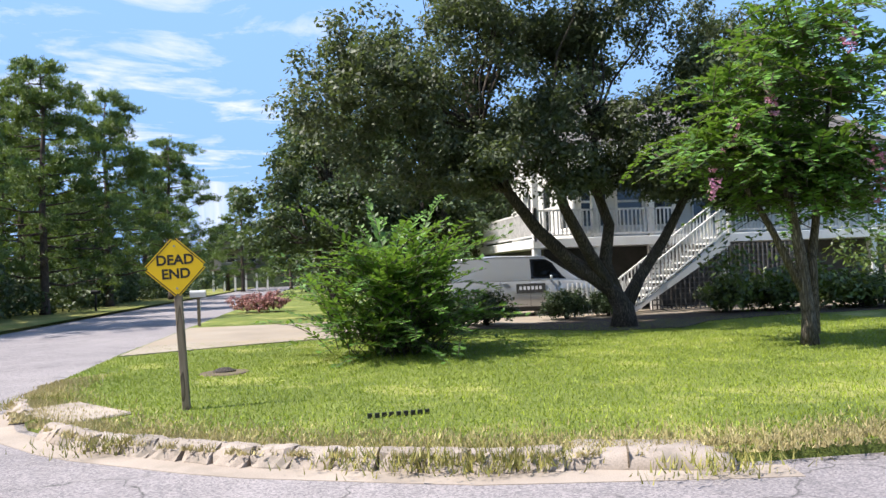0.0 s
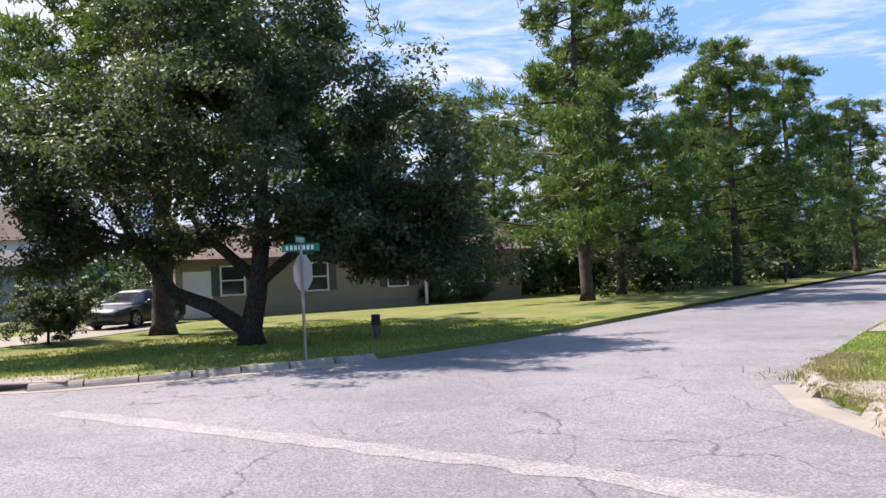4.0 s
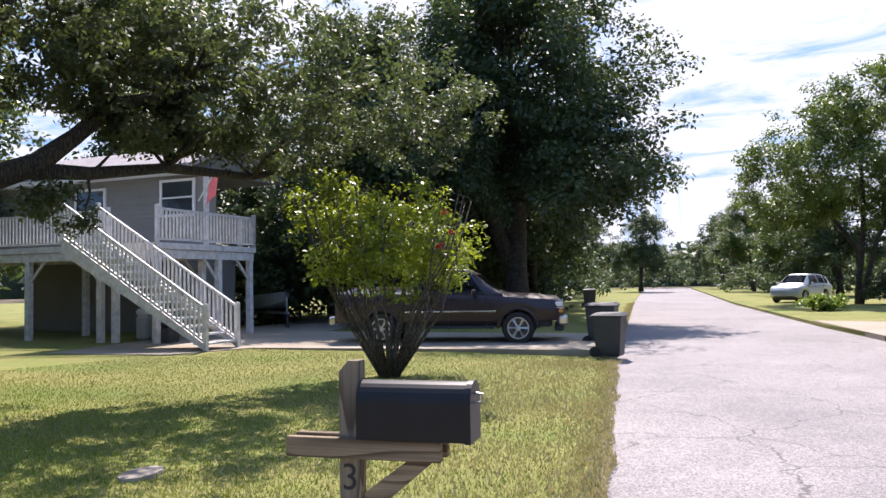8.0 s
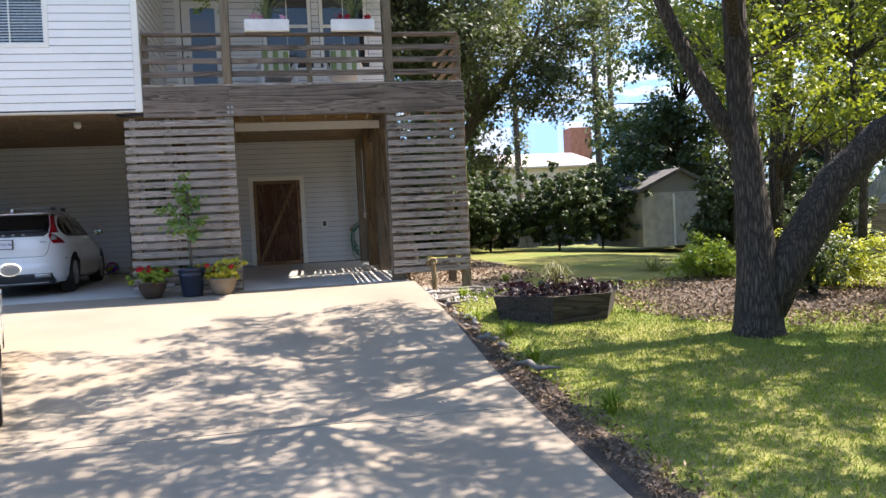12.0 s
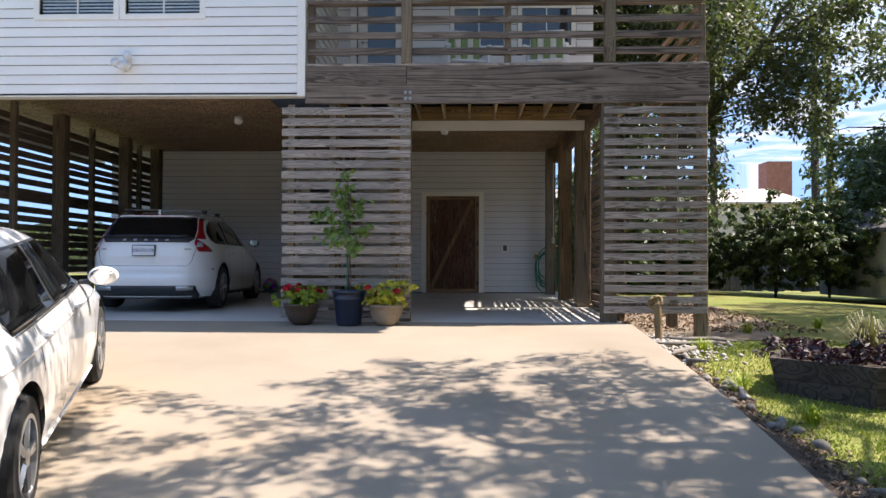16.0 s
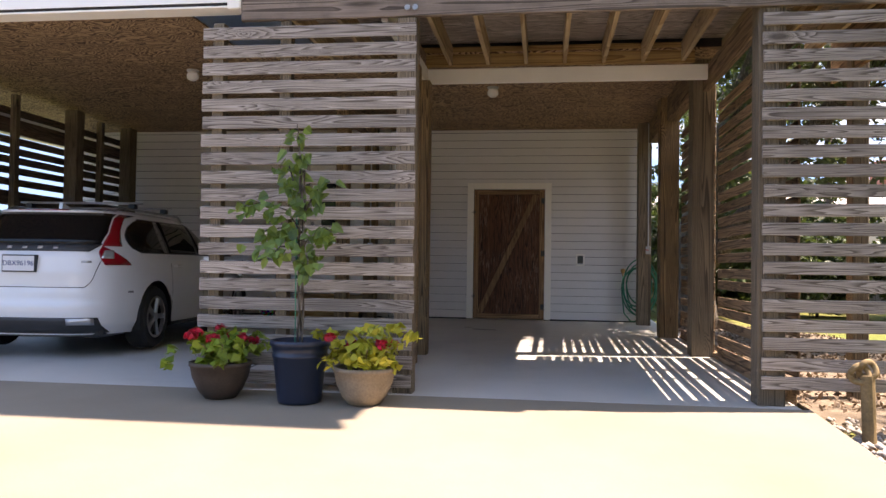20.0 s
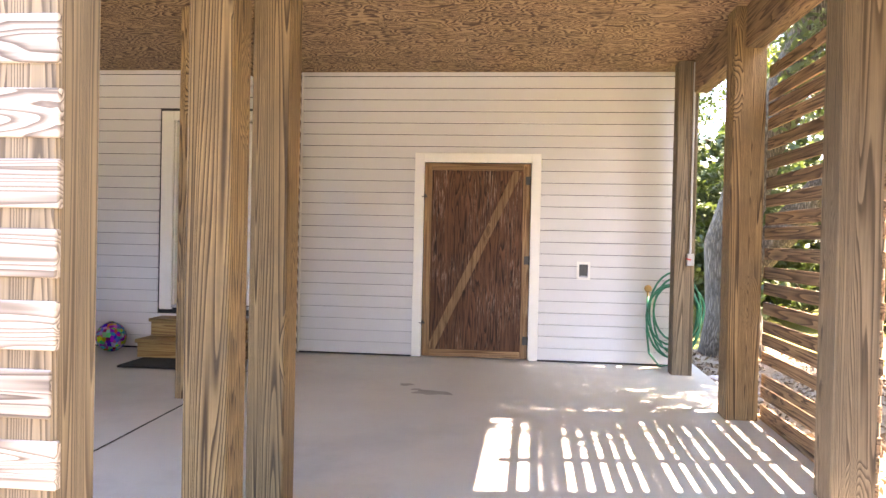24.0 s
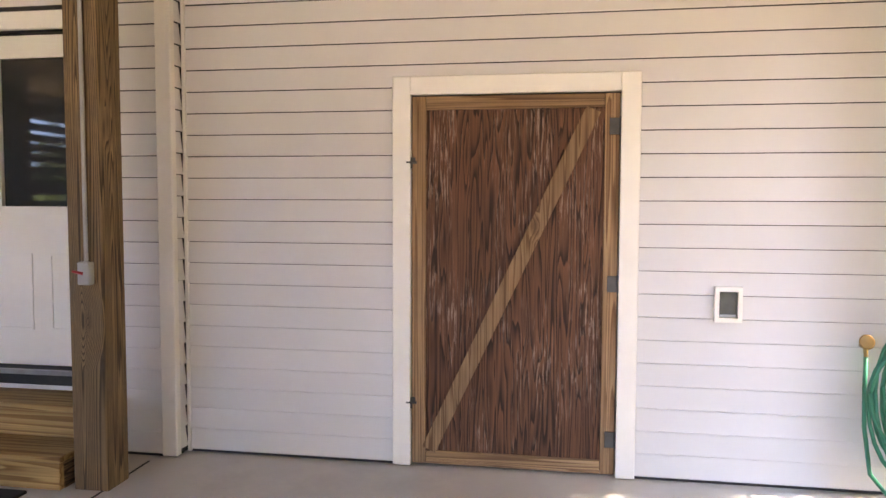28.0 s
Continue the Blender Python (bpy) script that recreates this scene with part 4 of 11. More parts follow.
def window(name, x0, x1, z0, z1, plane, label, bars=(1, 1), blind=True):
    w = thing(name, pose((x0 + x1) / 2, plane, z0), label, "window")
    w["kind"] = "structure"
    h, hw = z1 - z0, (x1 - x0) / 2
    bm = bmesh.new()
    for q in ((-hw - 0.07, -hw, -0.07, h + 0.07), (hw, hw + 0.07, -0.07, h + 0.07), (-hw, hw, -0.07, 0), (-hw, hw, h, h + 0.07)):
        box(bm, q[0], q[1], -0.05, 0.028, q[2], q[3])
    part("window_frame", bm, "trim_white", w)
    bm = bmesh.new()
    box(bm, -hw, hw, -0.05, -0.005, h * 0.48, h * 0.53)
    for i in range(1, bars[0] + 1):
        x = -hw + 2 * hw * i / (bars[0] + 1)
        box(bm, x - 0.009, x + 0.009, -0.04, -0.012, 0, h * 0.48)
        box(bm, x - 0.009, x + 0.009, -0.04, -0.012, h * 0.53, h)
    part("sash_bar", bm, "trim_white", w)
    if blind:
        part("pane", boxbm(-hw, hw, -0.032, -0.028, 0, h), "clear_glass", w).visible_shadow = False
        part("backing", boxbm(-hw, hw, -0.075, -0.07, 0, h), "sheathing", w)
        data = None
        for i in range(int(h / 0.045)):
            if data is None:
                ob = part("blind_slat", boxbm(-hw + 0.01, hw - 0.01, -0.058, -0.038, 0, 0.016), "white_paint", w); data = ob.data
            else:
                ob = new("blind_slat", data); ob.parent = w
            ob.location.z = 0.012 + i * 0.045
    else:
        part("pane", boxbm(-hw, hw, -0.032, -0.028, 0, h), "glass", w)
    return w


window("window_1", *W1, Y_FRONT - 0.02, "white double-hung window with blinds down")
window("window_2", *W2, Y_FRONT - 0.02, "white double-hung window with blinds down")
window("window_3", *WD[1], Y_DECK, "white-framed sash window with muntins behind the deck", blind=False)
window("window_4", *WD[2], Y_DECK, "white-framed sash window with muntins behind the deck", blind=False)

# deck: beam boards, joists, boards, posts
deck = thing("deck", pose(0, 0, 0), "weathered grey-brown timber deck on posts", "deck")
for x0, x1, z0, z1, lab in ((0.16, -1.17, 3.70, 3.95, "upper"), (-1.175, -5.10, 3.70, 3.95, ""), (0.16, -5.10, 3.455, 3.695, "")):
    part("beam_board", boxbm(x0, x1, Y_FRONT - 0.04, Y_FRONT, z0, z1, 0.004), "deck_beam", deck)
part("beam_board", boxbm(-5.06, -5.10, Y_DECK - 0.0, Y_FRONT - 0.04, 3.455, 3.95, 0.004), "slat_y", deck)
part("beam_board", boxbm(-0.80, -3.72, Y_DECK + 0.035, Y_DECK + 0.075, 3.69, 3.90, 0.004), "lumber_x", deck, "fresh-looking pine ledger board")
jm = boxbm(-0.019, 0.019, Y_DECK + 0.08, Y_FRONT - 0.045, 3.70, 3.90)
j = None
for i in range(13):
    x = 0.0 - i * 0.40
    if j is None:
        j = part("joist", jm, "joist", deck); jdata = j.data
    else:
        j = new("joist", jdata); j.parent = deck
    j.location.x = x
b = None
for i in range(17):
    y0 = Y_FRONT - 0.002 - i * 0.144
    if b is None:
        b = part("deck_board", boxbm(-5.10, 0.16, -0.14, 0, 3.953, 3.985, 0.003), "deck_grey", deck); bdata = b.data
    else:
        b = new("deck_board", bdata); b.parent = deck
    b.location.y = y0
for x in (-1.14, -1.20):
    for z in (3.52, 3.60):
        bm = bmesh.new(); rod(bm, (x - 0.02, Y_FRONT - 0.005, z), (x - 0.02, Y_FRONT + 0.012, z), 0.022, n=10)
        part("bolt", bm, "steel", deck, "galvanised carriage bolt")


def post(x, y, z0, z1, w, material, label, d=None, name="timber_post"):
    d = d or w
    ob = mesh_ob(name, boxbm(-w / 2, w / 2, -d / 2, d / 2, 0, z1 - z0, 0.008), material)
    ob.location = (x, y, z0)
    return tagged(ob, label, "post", "posts under the house")


post(-3.82, Y_FRONT - 0.13, 0.56, 3.70, 0.19, "post_grey", "weathered greenish square timber post")
post(-5.03, Y_FRONT - 0.16, 0.28, 3.455, 0.15, "post_grey", "weathered square timber post on sandy soil")
post(-5.12, -14.35, 0.30, 3.70, 0.15, "post_grey", "weathered square timber post on sandy soil")
post(-3.89, -15.28, 0.60, 3.82, 0.24, "post_grey", "thick weathered square timber post")
post(-3.83, -17.14, 0.62, 3.82, 0.24, "post_wood", "thick brown square timber post")
post(-3.74, -18.90, 0.66, 3.82, 0.2, "post_grey", "green-stained square timber post with conduit")
post(-0.905, -14.015, 0.58, 3.515, 0.19, "post_wood", "brown square timber post beside the screen")
post(-0.905, -14.735, 0.60, 3.515, 0.19, "post_wood", "brown square timber post")
post(0.54, -16.98, 0.62, 3.82, 0.17, "post_wood", "brown square timber post in the carport")
post(0.55, -18.74, 0.66, 3.82, 0.2, "post_wood", "brown square timber post with switch box")
for yy in (-12.62, -15.0, -17.4, -18.9):
    post(4.83, yy, 0.55, 3.82, 0.2, "post_grey", "dark square timber post at the carport side")
# upper deck posts
for x in (-1.17, -3.83):
    post(x, Y_FRONT - 0.06, 3.985, 6.72, 0.14, "post_grey", "weathered square timber post carrying the porch roof")


def screen(name, axis, a0, a1, z0, z1, x, y, label, material, pitch, h, seed, posts=()):
    """A screen of horizontal slats nailed to uprights; each slat is a piece with a little play."""
    rng = random.Random(seed)
    s = thing(name, pose(x, y, z0), label, "slat screen")
    n = int((z1 - z0) / pitch)
    bm = boxbm(a0, a1, -0.019, 0, 0, h, 0.003) if axis == 0 else boxbm(-0.019, 0, a0, a1, 0, h, 0.003)
    data = None
    for i in range(n):
        if data is None:
            ob = part("slat", bm, material, s); data = ob.data
        else:
            ob = new("slat", data); ob.parent = s
        k = rng.uniform(-1, 1)
        ob.location = (rng.uniform(-0.008, 0.008) if axis == 0 else 0, 0 if axis == 0 else rng.uniform(-0.008, 0.008), i * pitch + rng.uniform(-0.004, 0.004))
        if axis == 0:
            ob.rotation_euler = (0, k * 0.0016, 0)
        else:
            ob.rotation_euler = (k * 0.0016, 0, 0)
    for p in posts:
        bm = boxbm(p - 0.045, p + 0.045, -0.108, -0.0195, 0.0, z1 - z0, 0.004) if axis == 0 else boxbm(-0.108, -0.0195, p - 0.045, p + 0.045, 0, z1 - z0, 0.004)
        part("upright", bm, "post_grey", s)
    return s


screen("slat_screen", 0, -1.235, 0.465, 0.64, 3.45, 0, Y_FRONT, "weathered grey slat screen beside the carport", "deck_grey", 0.1405, 0.098, 1, posts=(-1.17, -0.2, 0.35))
screen("slat_screen", 0, -5.07, -3.75, 0.72, 3.45, 0, Y_FRONT, "weathered grey slat screen under the deck end", "deck_grey", 0.1365, 0.09, 2, posts=(-3.82, -4.98))
post(-1.16, Y_FRONT - 0.08, 0.58, 3.45, 0.15, "post_grey", "weathered square timber post behind the screen")
screen("slat_screen", 1, -15.1, Y_FRONT - 0.12, 0.66, 3.45, -4.02, 0, "slat screen along the passage side", "slat_y", 0.1365, 0.09, 3, posts=(-13.7,))
screen("slat_screen", 1, -17.1, -15.15, 0.68, 3.50, -3.99, 0, "slat screen along the passage side", "slat_y", 0.1365, 0.09, 4, posts=(-16.0,))
# carport side slats take the wood with shade in its colour
screen("slat_screen", 1, -19.05, Y_FRONT - 0.05, 0.62, 3.8, 4.97, 0, "slat screen along the carport side, coloured dark as if backlit", "slat_dark", 0.139, 0.10, 5, posts=(-13.8, -16.2, -18.2))
for (x0, x1, y0, y1, z0, z1, mt) in ((-3.93, -3.79, -18.79, -15.41, 3.50, 3.82, "slat_y"), (-0.94, -0.88, -14.75, Y_FRONT - 0.2, 3.69, 3.82, "slat_y"), (0.47, 0.62, -18.63, -17.07, 3.60, 3.82, "slat_y"), (-3.93, -3.87, -15.15, Y_FRONT - 0.23, 3.46, 3.70, "slat_y")):
    tagged(mesh_ob("beam", boxbm(x0, x1, y0, y1, z0, z1, 0.004), mt), "rough timber beam under the house", "beam", kind="structure")
tagged(mesh_ob("sill", boxbm(-4.06, -3.985, -17.2, Y_FRONT - 0.24, 0.5, 0.69, 0.006), "slat_y"), "pale timber kick board on the slab edge", "trim", kind="structure")

# porch railing
rail = thing("deck_railing", pose(0, 0, 3.985), "weathered timber railing with flat rails", "railing")
for xa, xb in ((0.14, -1.10), (-1.24, -2.5), (-2.5, -3.76), (-3.90, -5.02)):
    for z in (0.12, 0.33, 0.54):
        part("rail", boxbm(xb, xa, Y_FRONT - 0.06, Y_FRONT - 0.022, z, z + 0.09, 0.004), "deck_beam", rail)
    part("top_rail", boxbm(xb, xa, Y_FRONT - 0.11, Y_FRONT + 0.03, 0.78, 0.82, 0.004), "deck_beam", rail)
for x in (0.10, -2.5, -5.03):
    part("baluster_post", boxbm(x - 0.045, x + 0.045, Y_FRONT - 0.115, Y_FRONT - 0.062, 0, 0.78, 0.004), "post_grey", rail)
for z in (0.12, 0.33, 0.54, 0.74):
    part("rail", boxbm(-5.06, -5.02, Y_DECK, Y_FRONT - 0.12, z, z + 0.09, 0.004), "slat_y", rail)

# ---- doors and fittings under the house ----
def z_at(y):
    return slab_z(y)


def plank_door():
    d = thing("door_1", pose(-1.635, Y_BACK - 0.03, 0.72), "rough dark-stained plank door with diagonal brace, closed", "door")
    d["kind"] = "structure"
    w, h = 1.15, 2.11
    rng = random.Random(5)
    part("back_board", boxbm(-w / 2 + 0.01, w / 2 - 0.01, -0.05, -0.021, 0.01, h - 0.01), "door_wood", d)
    n = 4
    for i in range(n):
        x = -w / 2 + 0.075 + (w - 0.15) * i / n
        part("plank", boxbm(x + 0.0003, x + (w - 0.15) / n - 0.0003, -0.02, 0.0 + rng.uniform(-0.0007, 0.0007), 0.07, h - 0.07), "door_wood", d)
    for x0 in (-w / 2, w / 2 - 0.078):
        part("stile", boxbm(x0, x0 + 0.078, -0.015, 0.022, 0.0, h, 0.003), "door_frame", d)
    for z0 in (0.0, h - 0.075):
        part("rail", boxbm(-w / 2 + 0.08, w / 2 - 0.08, -0.015, 0.020, z0, z0 + 0.075, 0.003), "door_frame_x", d)
    bm = bmesh.new()
    a, b = Vector((w / 2 - 0.10, 0, 0.085)), Vector((-w / 2 + 0.14, 0, h - 0.085))
    u = (b - a).normalized()
    s = Vector((u.z, 0, -u.x)) * 0.042
    pr = [(p.x, p.z) for p in (a - s, a + s, b + s, b - s)]
    prism(bm, pr, 1, 0.001, 0.028)
    ob = part("brace", bm, "door_frame", d, "diagonal pine brace")
    for z in (1.93, 1.07, 0.20):
        bm = boxbm(-w / 2 - 0.055, -w / 2 + 0.055, 0.023, 0.03, z - 0.045, z + 0.045, 0.002)
        rod(bm, (-w / 2 - 0.005, 0.033, z - 0.05), (-w / 2 - 0.005, 0.033, z + 0.05), 0.009, n=8)
        part("hinge", bm, "steel_dark", d, "dark steel hinge")
    for z in (1.75, 0.37):
        bm = boxbm(w / 2 - 0.02, w / 2 + 0.07, 0.023, 0.032, z - 0.018, z + 0.018, 0.002)
        rod(bm, (w / 2 - 0.03, 0.04, z - 0.01), (w / 2 + 0.03, 0.04, z - 0.01), 0.008, n=8)
        rod(bm, (w / 2 + 0.0, 0.04, z - 0.045), (w / 2 + 0.0, 0.04, z + 0.02), 0.007, n=8)
        part("latch", bm, "steel_dark", d, "dark steel slide latch")
    for x0, x1, z0, z1 in ((-w / 2 - 0.11, -w / 2 - 0.006, -0.01, h + 0.11), (w / 2 + 0.006, w / 2 + 0.11, -0.01, h + 0.11), (-w / 2 - 0.006, w / 2 + 0.006, h + 0.008, h + 0.11)):
        part("casing", boxbm(x0, x1, 0.0, 0.046, z0, z1, 0.004), "trim_cream", d, "cream-white door casing")
    return d


M["steel_dark"] = paint("steel_dark", (0.10, 0.10, 0.095), 0.5, 0.3, 10, metal=0.6)
M["trim_cream"] = paint("trim_cream", (0.88, 0.86, 0.79), 0.45, 0.06, 2)
M["hose_green"] = paint("hose_green", (0.01, 0.22, 0.13), 0.4, 0.2, 6)
M["brass"] = paint("brass", (0.42, 0.27, 0.11), 0.4, 0.3, 10, metal=0.8)
M["grey_plastic"] = paint("grey_plastic", (0.42, 0.43, 0.43), 0.5, 0.15, 6)
M["red_plastic"] = paint("red_plastic", (0.5, 0.03, 0.03), 0.4, 0.1, 6)
M["rubber"] = surface("rubber", (0.018, 0.018, 0.018), (0.035, 0.034, 0.033), 6, 0.95, 160, 0.4, 0.6, 0.004)
M["terracotta"] = surface("terracotta", (0.22, 0.17, 0.12), (0.36, 0.29, 0.21), 4, 0.8, 60, 0.3, 0.4, 0.004)
M["pot_brown"] = surface("pot_brown", (0.05, 0.036, 0.028), (0.095, 0.068, 0.052), 5, 0.6, 60, 0.3, 0.3, 0.003)
M["pot_blue"] = paint("pot_blue", (0.012, 0.022, 0.05), 0.35, 0.15, 5)
M["red_petal"] = leaf_mat("red_petal", (0.35, 0.005, 0.02), (0.62, 0.012, 0.04), (0.6, 0.02, 0.05), 0.3, 0.5)
M["pink_petal"] = leaf_mat("pink_petal", (0.62, 0.22, 0.42), (0.78, 0.40, 0.58), (0.8, 0.4, 0.55), 0.3, 0.5)
M["lime_leaf"] = leaf_mat("lime_leaf", (0.16, 0.26, 0.02), (0.42, 0.46, 0.04), (0.55, 0.55, 0.05), 0.4, 0.45)
M["purple_leaf"] = leaf_mat("purple_leaf", (0.010, 0.005, 0.008), (0.026, 0.010, 0.017), (0.05, 0.012, 0.02), 0.15, 0.5)
M["straw"] = leaf_mat("straw", (0.30, 0.25, 0.11), (0.45, 0.38, 0.19), (0.4, 0.35, 0.15), 0.25, 0.7)
M["grass"] = leaf_mat("grass", (0.13, 0.19, 0.011), (0.26, 0.325, 0.024), (0.28, 0.38, 0.03), 0.16, 0.6)
plank_door()

# white half-glazed door
d = thing("door_2", pose(1.275, YW - 0.06, 1.21), "white panelled half-glazed back door, closed", "door")
d["kind"] = "structure"
w, h = 0.91, 2.03
bm = bmesh.new()
for x0, x1, z0, z1 in ((-w / 2, -0.27, 0, h), (0.27, w / 2, 0, h), (-0.27, 0.27, 1.90, h), (-0.27, 0.27, 0, 0.98)):
    box(bm, x0, x1, -0.045, 0.0, z0, z1)
part("door_leaf", bm, "trim_cream", d)
for x0 in (-0.32, 0.06):
    bm = bmesh.new()
    for q in ((x0, x0 + 0.26, 0.22, 0.235), (x0, x0 + 0.26, 0.685, 0.70), (x0, x0 + 0.015, 0.235, 0.685), (x0 + 0.245, x0 + 0.26, 0.235, 0.685)):
        box(bm, q[0], q[1], 0.0005, 0.008, q[2], q[3])
    part("panel_moulding", bm, "trim_cream", d)
bm = bmesh.new()
for q in ((-0.31, -0.25, 0.94, 1.94), (0.25, 0.31, 0.94, 1.94), (-0.25, 0.25, 0.94, 0.99), (-0.25, 0.25, 1.89, 1.94)):
    box(bm, q[0], q[1], 0.0005, 0.016, q[2], q[3])
part("glazing_frame", bm, "trim_cream", d)
part("pane", boxbm(-0.25, 0.25, -0.02, -0.015, 0.99, 1.89), "glass", d, "dark glass with blinds behind")
bm = bmesh.new()
lathe(bm, [(0.03, 0), (0.032, 0.006), (0.022, 0.02), (0.012, 0.045)], 14)
bmesh.ops.rotate(bm, verts=bm.verts, cent=(0, 0, 0), matrix=Matrix.Rotation(radians(-90), 3, "X"))
bmesh.ops.translate(bm, verts=bm.verts, vec=(0.40, 0, 0.90))
rod(bm, (0.40, 0.045, 0.90), (0.29, 0.05, 0.885), 0.009, 0.007)
part("door_handle", bm, "steel", d, "brushed steel lever handle")
bm = bmesh.new()
lathe(bm, [(0.03, 0), (0.03, 0.012), (0.02, 0.02)], 14)
bmesh.ops.rotate(bm, verts=bm.verts, cent=(0, 0, 0), matrix=Matrix.Rotation(radians(-90), 3, "X"))
bmesh.ops.translate(bm, verts=bm.verts, vec=(0.40, 0, 1.04))
part("deadbolt", bm, "steel", d)
for x0, x1, z0, z1 in ((-w / 2 - 0.14, -w / 2 - 0.02, -0.06, h + 0.12), (w / 2 + 0.02, w / 2 + 0.16, -0.06, h + 0.12), (-w / 2 - 0.02, w / 2 + 0.02, h + 0.015, h + 0.12)):
    part("casing", boxbm(x0, x1, 0.06, 0.098, z0, z1, 0.004), "trim_cream", d)
for x0, x1 in ((-w / 2 - 0.02, -w / 2 - 0.003), (w / 2 + 0.003, w / 2 + 0.02)):
    part("jamb", boxbm(x0, x1, -0.05, 0.06, -0.01, h + 0.015), "trim_cream", d)
part("sill", boxbm(-w / 2 - 0.02, w / 2 + 0.02, -0.05, 0.09, -0.04, -0.012), "steel", d)
# dark room behind the door's glass
bm = bmesh.new()
box(bm, 0.5, 2.2, YW - 2.2, YW - 0.3, 0.9, 3.5)
bmesh.ops.reverse_faces(bm, faces=bm.faces)
bm.faces.ensure_lookup_table()
bmesh.ops.delete(bm, geom=[f for f in bm.faces if f.calc_center_median().y > YW - 0.4], context="FACES")
me = bpy.data.meshes.new("wall_room"); bm.to_mesh(me); bm.free(); me.materials.append(M["grey_siding"])
tagged(new("wall_room", me), "plain dim room walls behind the door", "wall", kind="structure")

# wooden steps and mat
st = thing("wooden_steps", pose(1.3, YW, z_at(-18.8)), "two new pine steps under the white door", "steps")
for k, (y1, zt) in enumerate(((0.60, 0.19), (0.31, 0.38))):
    part("tread", boxbm(-0.62, 0.56, y1 - 0.31, y1 + 0.02, zt - 0.036, zt, 0.005), "lumber_x", st)
    part("riser", boxbm(-0.60, 0.54, y1 - 0.04, y1 - 0.002, 0.19 * k + 0.002, zt - 0.037, 0.003), "lumber_x", st)
for x in (-0.60, 0.51):
    part("stringer", boxbm(x, x + 0.03, 0.03, 0.555, 0, 0.15, 0.003), "slat_y", st)
tagged(mesh_ob("door_mat", boxbm(0.86, 1.75, -18.55, -18.03, z_at(-18.0) + 0.002, z_at(-18.5) + 0.016, 0.004), "rubber"), "black ribbed rubber door mat on the slab", "mat")

# vent box, spigot and hose
M["vent_dark"] = paint("vent_dark", (0.09, 0.10, 0.09), 0.5, 0.3, 8)
v = thing("wall_vent", pose(-2.79, Y_BACK - 0.005, 1.60), "small square vent with pale frame and grey flap", "vent")
bm = bmesh.new()
for q in ((-0.07, -0.048, 0, 0.19), (0.048, 0.07, 0, 0.19), (-0.048, 0.048, 0, 0.024), (-0.048, 0.048, 0.166, 0.19)):
    box(bm, q[0], q[1], 0.0, 0.035, q[2], q[3])
part("frame", bm, "trim_cream", v)
part("flap", boxbm(-0.044, 0.044, 0.004, 0.014, 0.028, 0.162, 0.003), "vent_dark", v, "dull grey flap")
part("flap_lip", boxbm(-0.044, 0.044, 0.015, 0.026, 0.026, 0.042, 0.003), "grey_plastic", v)
sp = thing("garden_tap", pose(-3.46, Y_BACK, 1.50), "brass garden tap on the siding", "tap")
bm = bmesh.new(); rod(bm, (0, -0.02, 0), (0, 0.07, 0), 0.014); rod(bm, (0, 0.055, 0.01), (0, 0.075, -0.05), 0.012)
part("body", bm, "brass", sp)
bm = bmesh.new(); lathe(bm, [(0.006, 0), (0.036, 0.004), (0.040, 0.010), (0.034, 0.016), (0.006, 0.018)], 14)
bmesh.ops.rotate(bm, verts=bm.verts, cent=(0, 0, 0), matrix=Matrix.Rotation(radians(-70), 3, "X"))
bmesh.ops.translate(bm, verts=bm.verts, vec=(0.0, 0.07, 0.025))
part("handwheel", bm, "brass", sp)
hose = thing("garden_hose", pose(-3.72, -19.12, 0.70), "coiled green garden hose hung behind a post", "hose")
rng = random.Random(3)
for k in range(6):
    bm = bmesh.new()
    rx, rz, ox, oz = 0.25 + rng.uniform(-0.05, 0.04), 0.36 + rng.uniform(-0.1, 0.06), rng.uniform(-0.04, 0.05), 0.60 + rng.uniform(-0.07, 0.05)
    pts = [(ox + rx * math.cos(a), 0.0 + 0.014 * k + 0.01 * math.sin(3 * a + k), oz + rz * math.sin(a) * (1.25 if math.sin(a) < 0 else 1)) for a in np.linspace(0, 2 * math.pi, 26)]
    tube(bm, pts, 0.011, 6)
    part("loop", bm, "hose_green", hose, smooth=True)
bm = bmesh.new()
tube(bm, [(0.26, -0.10, 0.76), (0.265, -0.09, 0.6), (0.27, -0.06, 0.4), (0.245, -0.03, 0.16), (0.14, 0.0, 0.03), (-0.02, 0.02, 0.06), (0.02, 0.02, 0.3)], 0.011, 6)
part("loop", bm, "hose_green", hose, smooth=True)


def switch_box(x, y, face_z, ztop, dx):
    b = thing("switch_box", pose(x, y, face_z), "grey outdoor switch box with red lever and conduit", "switch box")
    part("box", boxbm(-0.035, 0.035, 0, 0.05, -0.06, 0.06, 0.006), "grey_plastic", b)
    bm = bmesh.new(); rod(bm, (0, 0.05, 0.0), (dx, 0.065, 0.012), 0.008, 0.006)
    part("lever", bm, "red_plastic", b, "red switch lever")
    bm = bmesh.new(); rod(bm, (0, 0.02, 0.06), (0, 0.02, ztop - face_z), 0.011)
    part("conduit", bm, "grey_plastic", b, "thin grey conduit")
    return b


switch_box(0.53, -18.64, 1.86, 3.8, 0.05)
switch_box(-3.79, -18.80, 1.85, 3.8, 0.05)


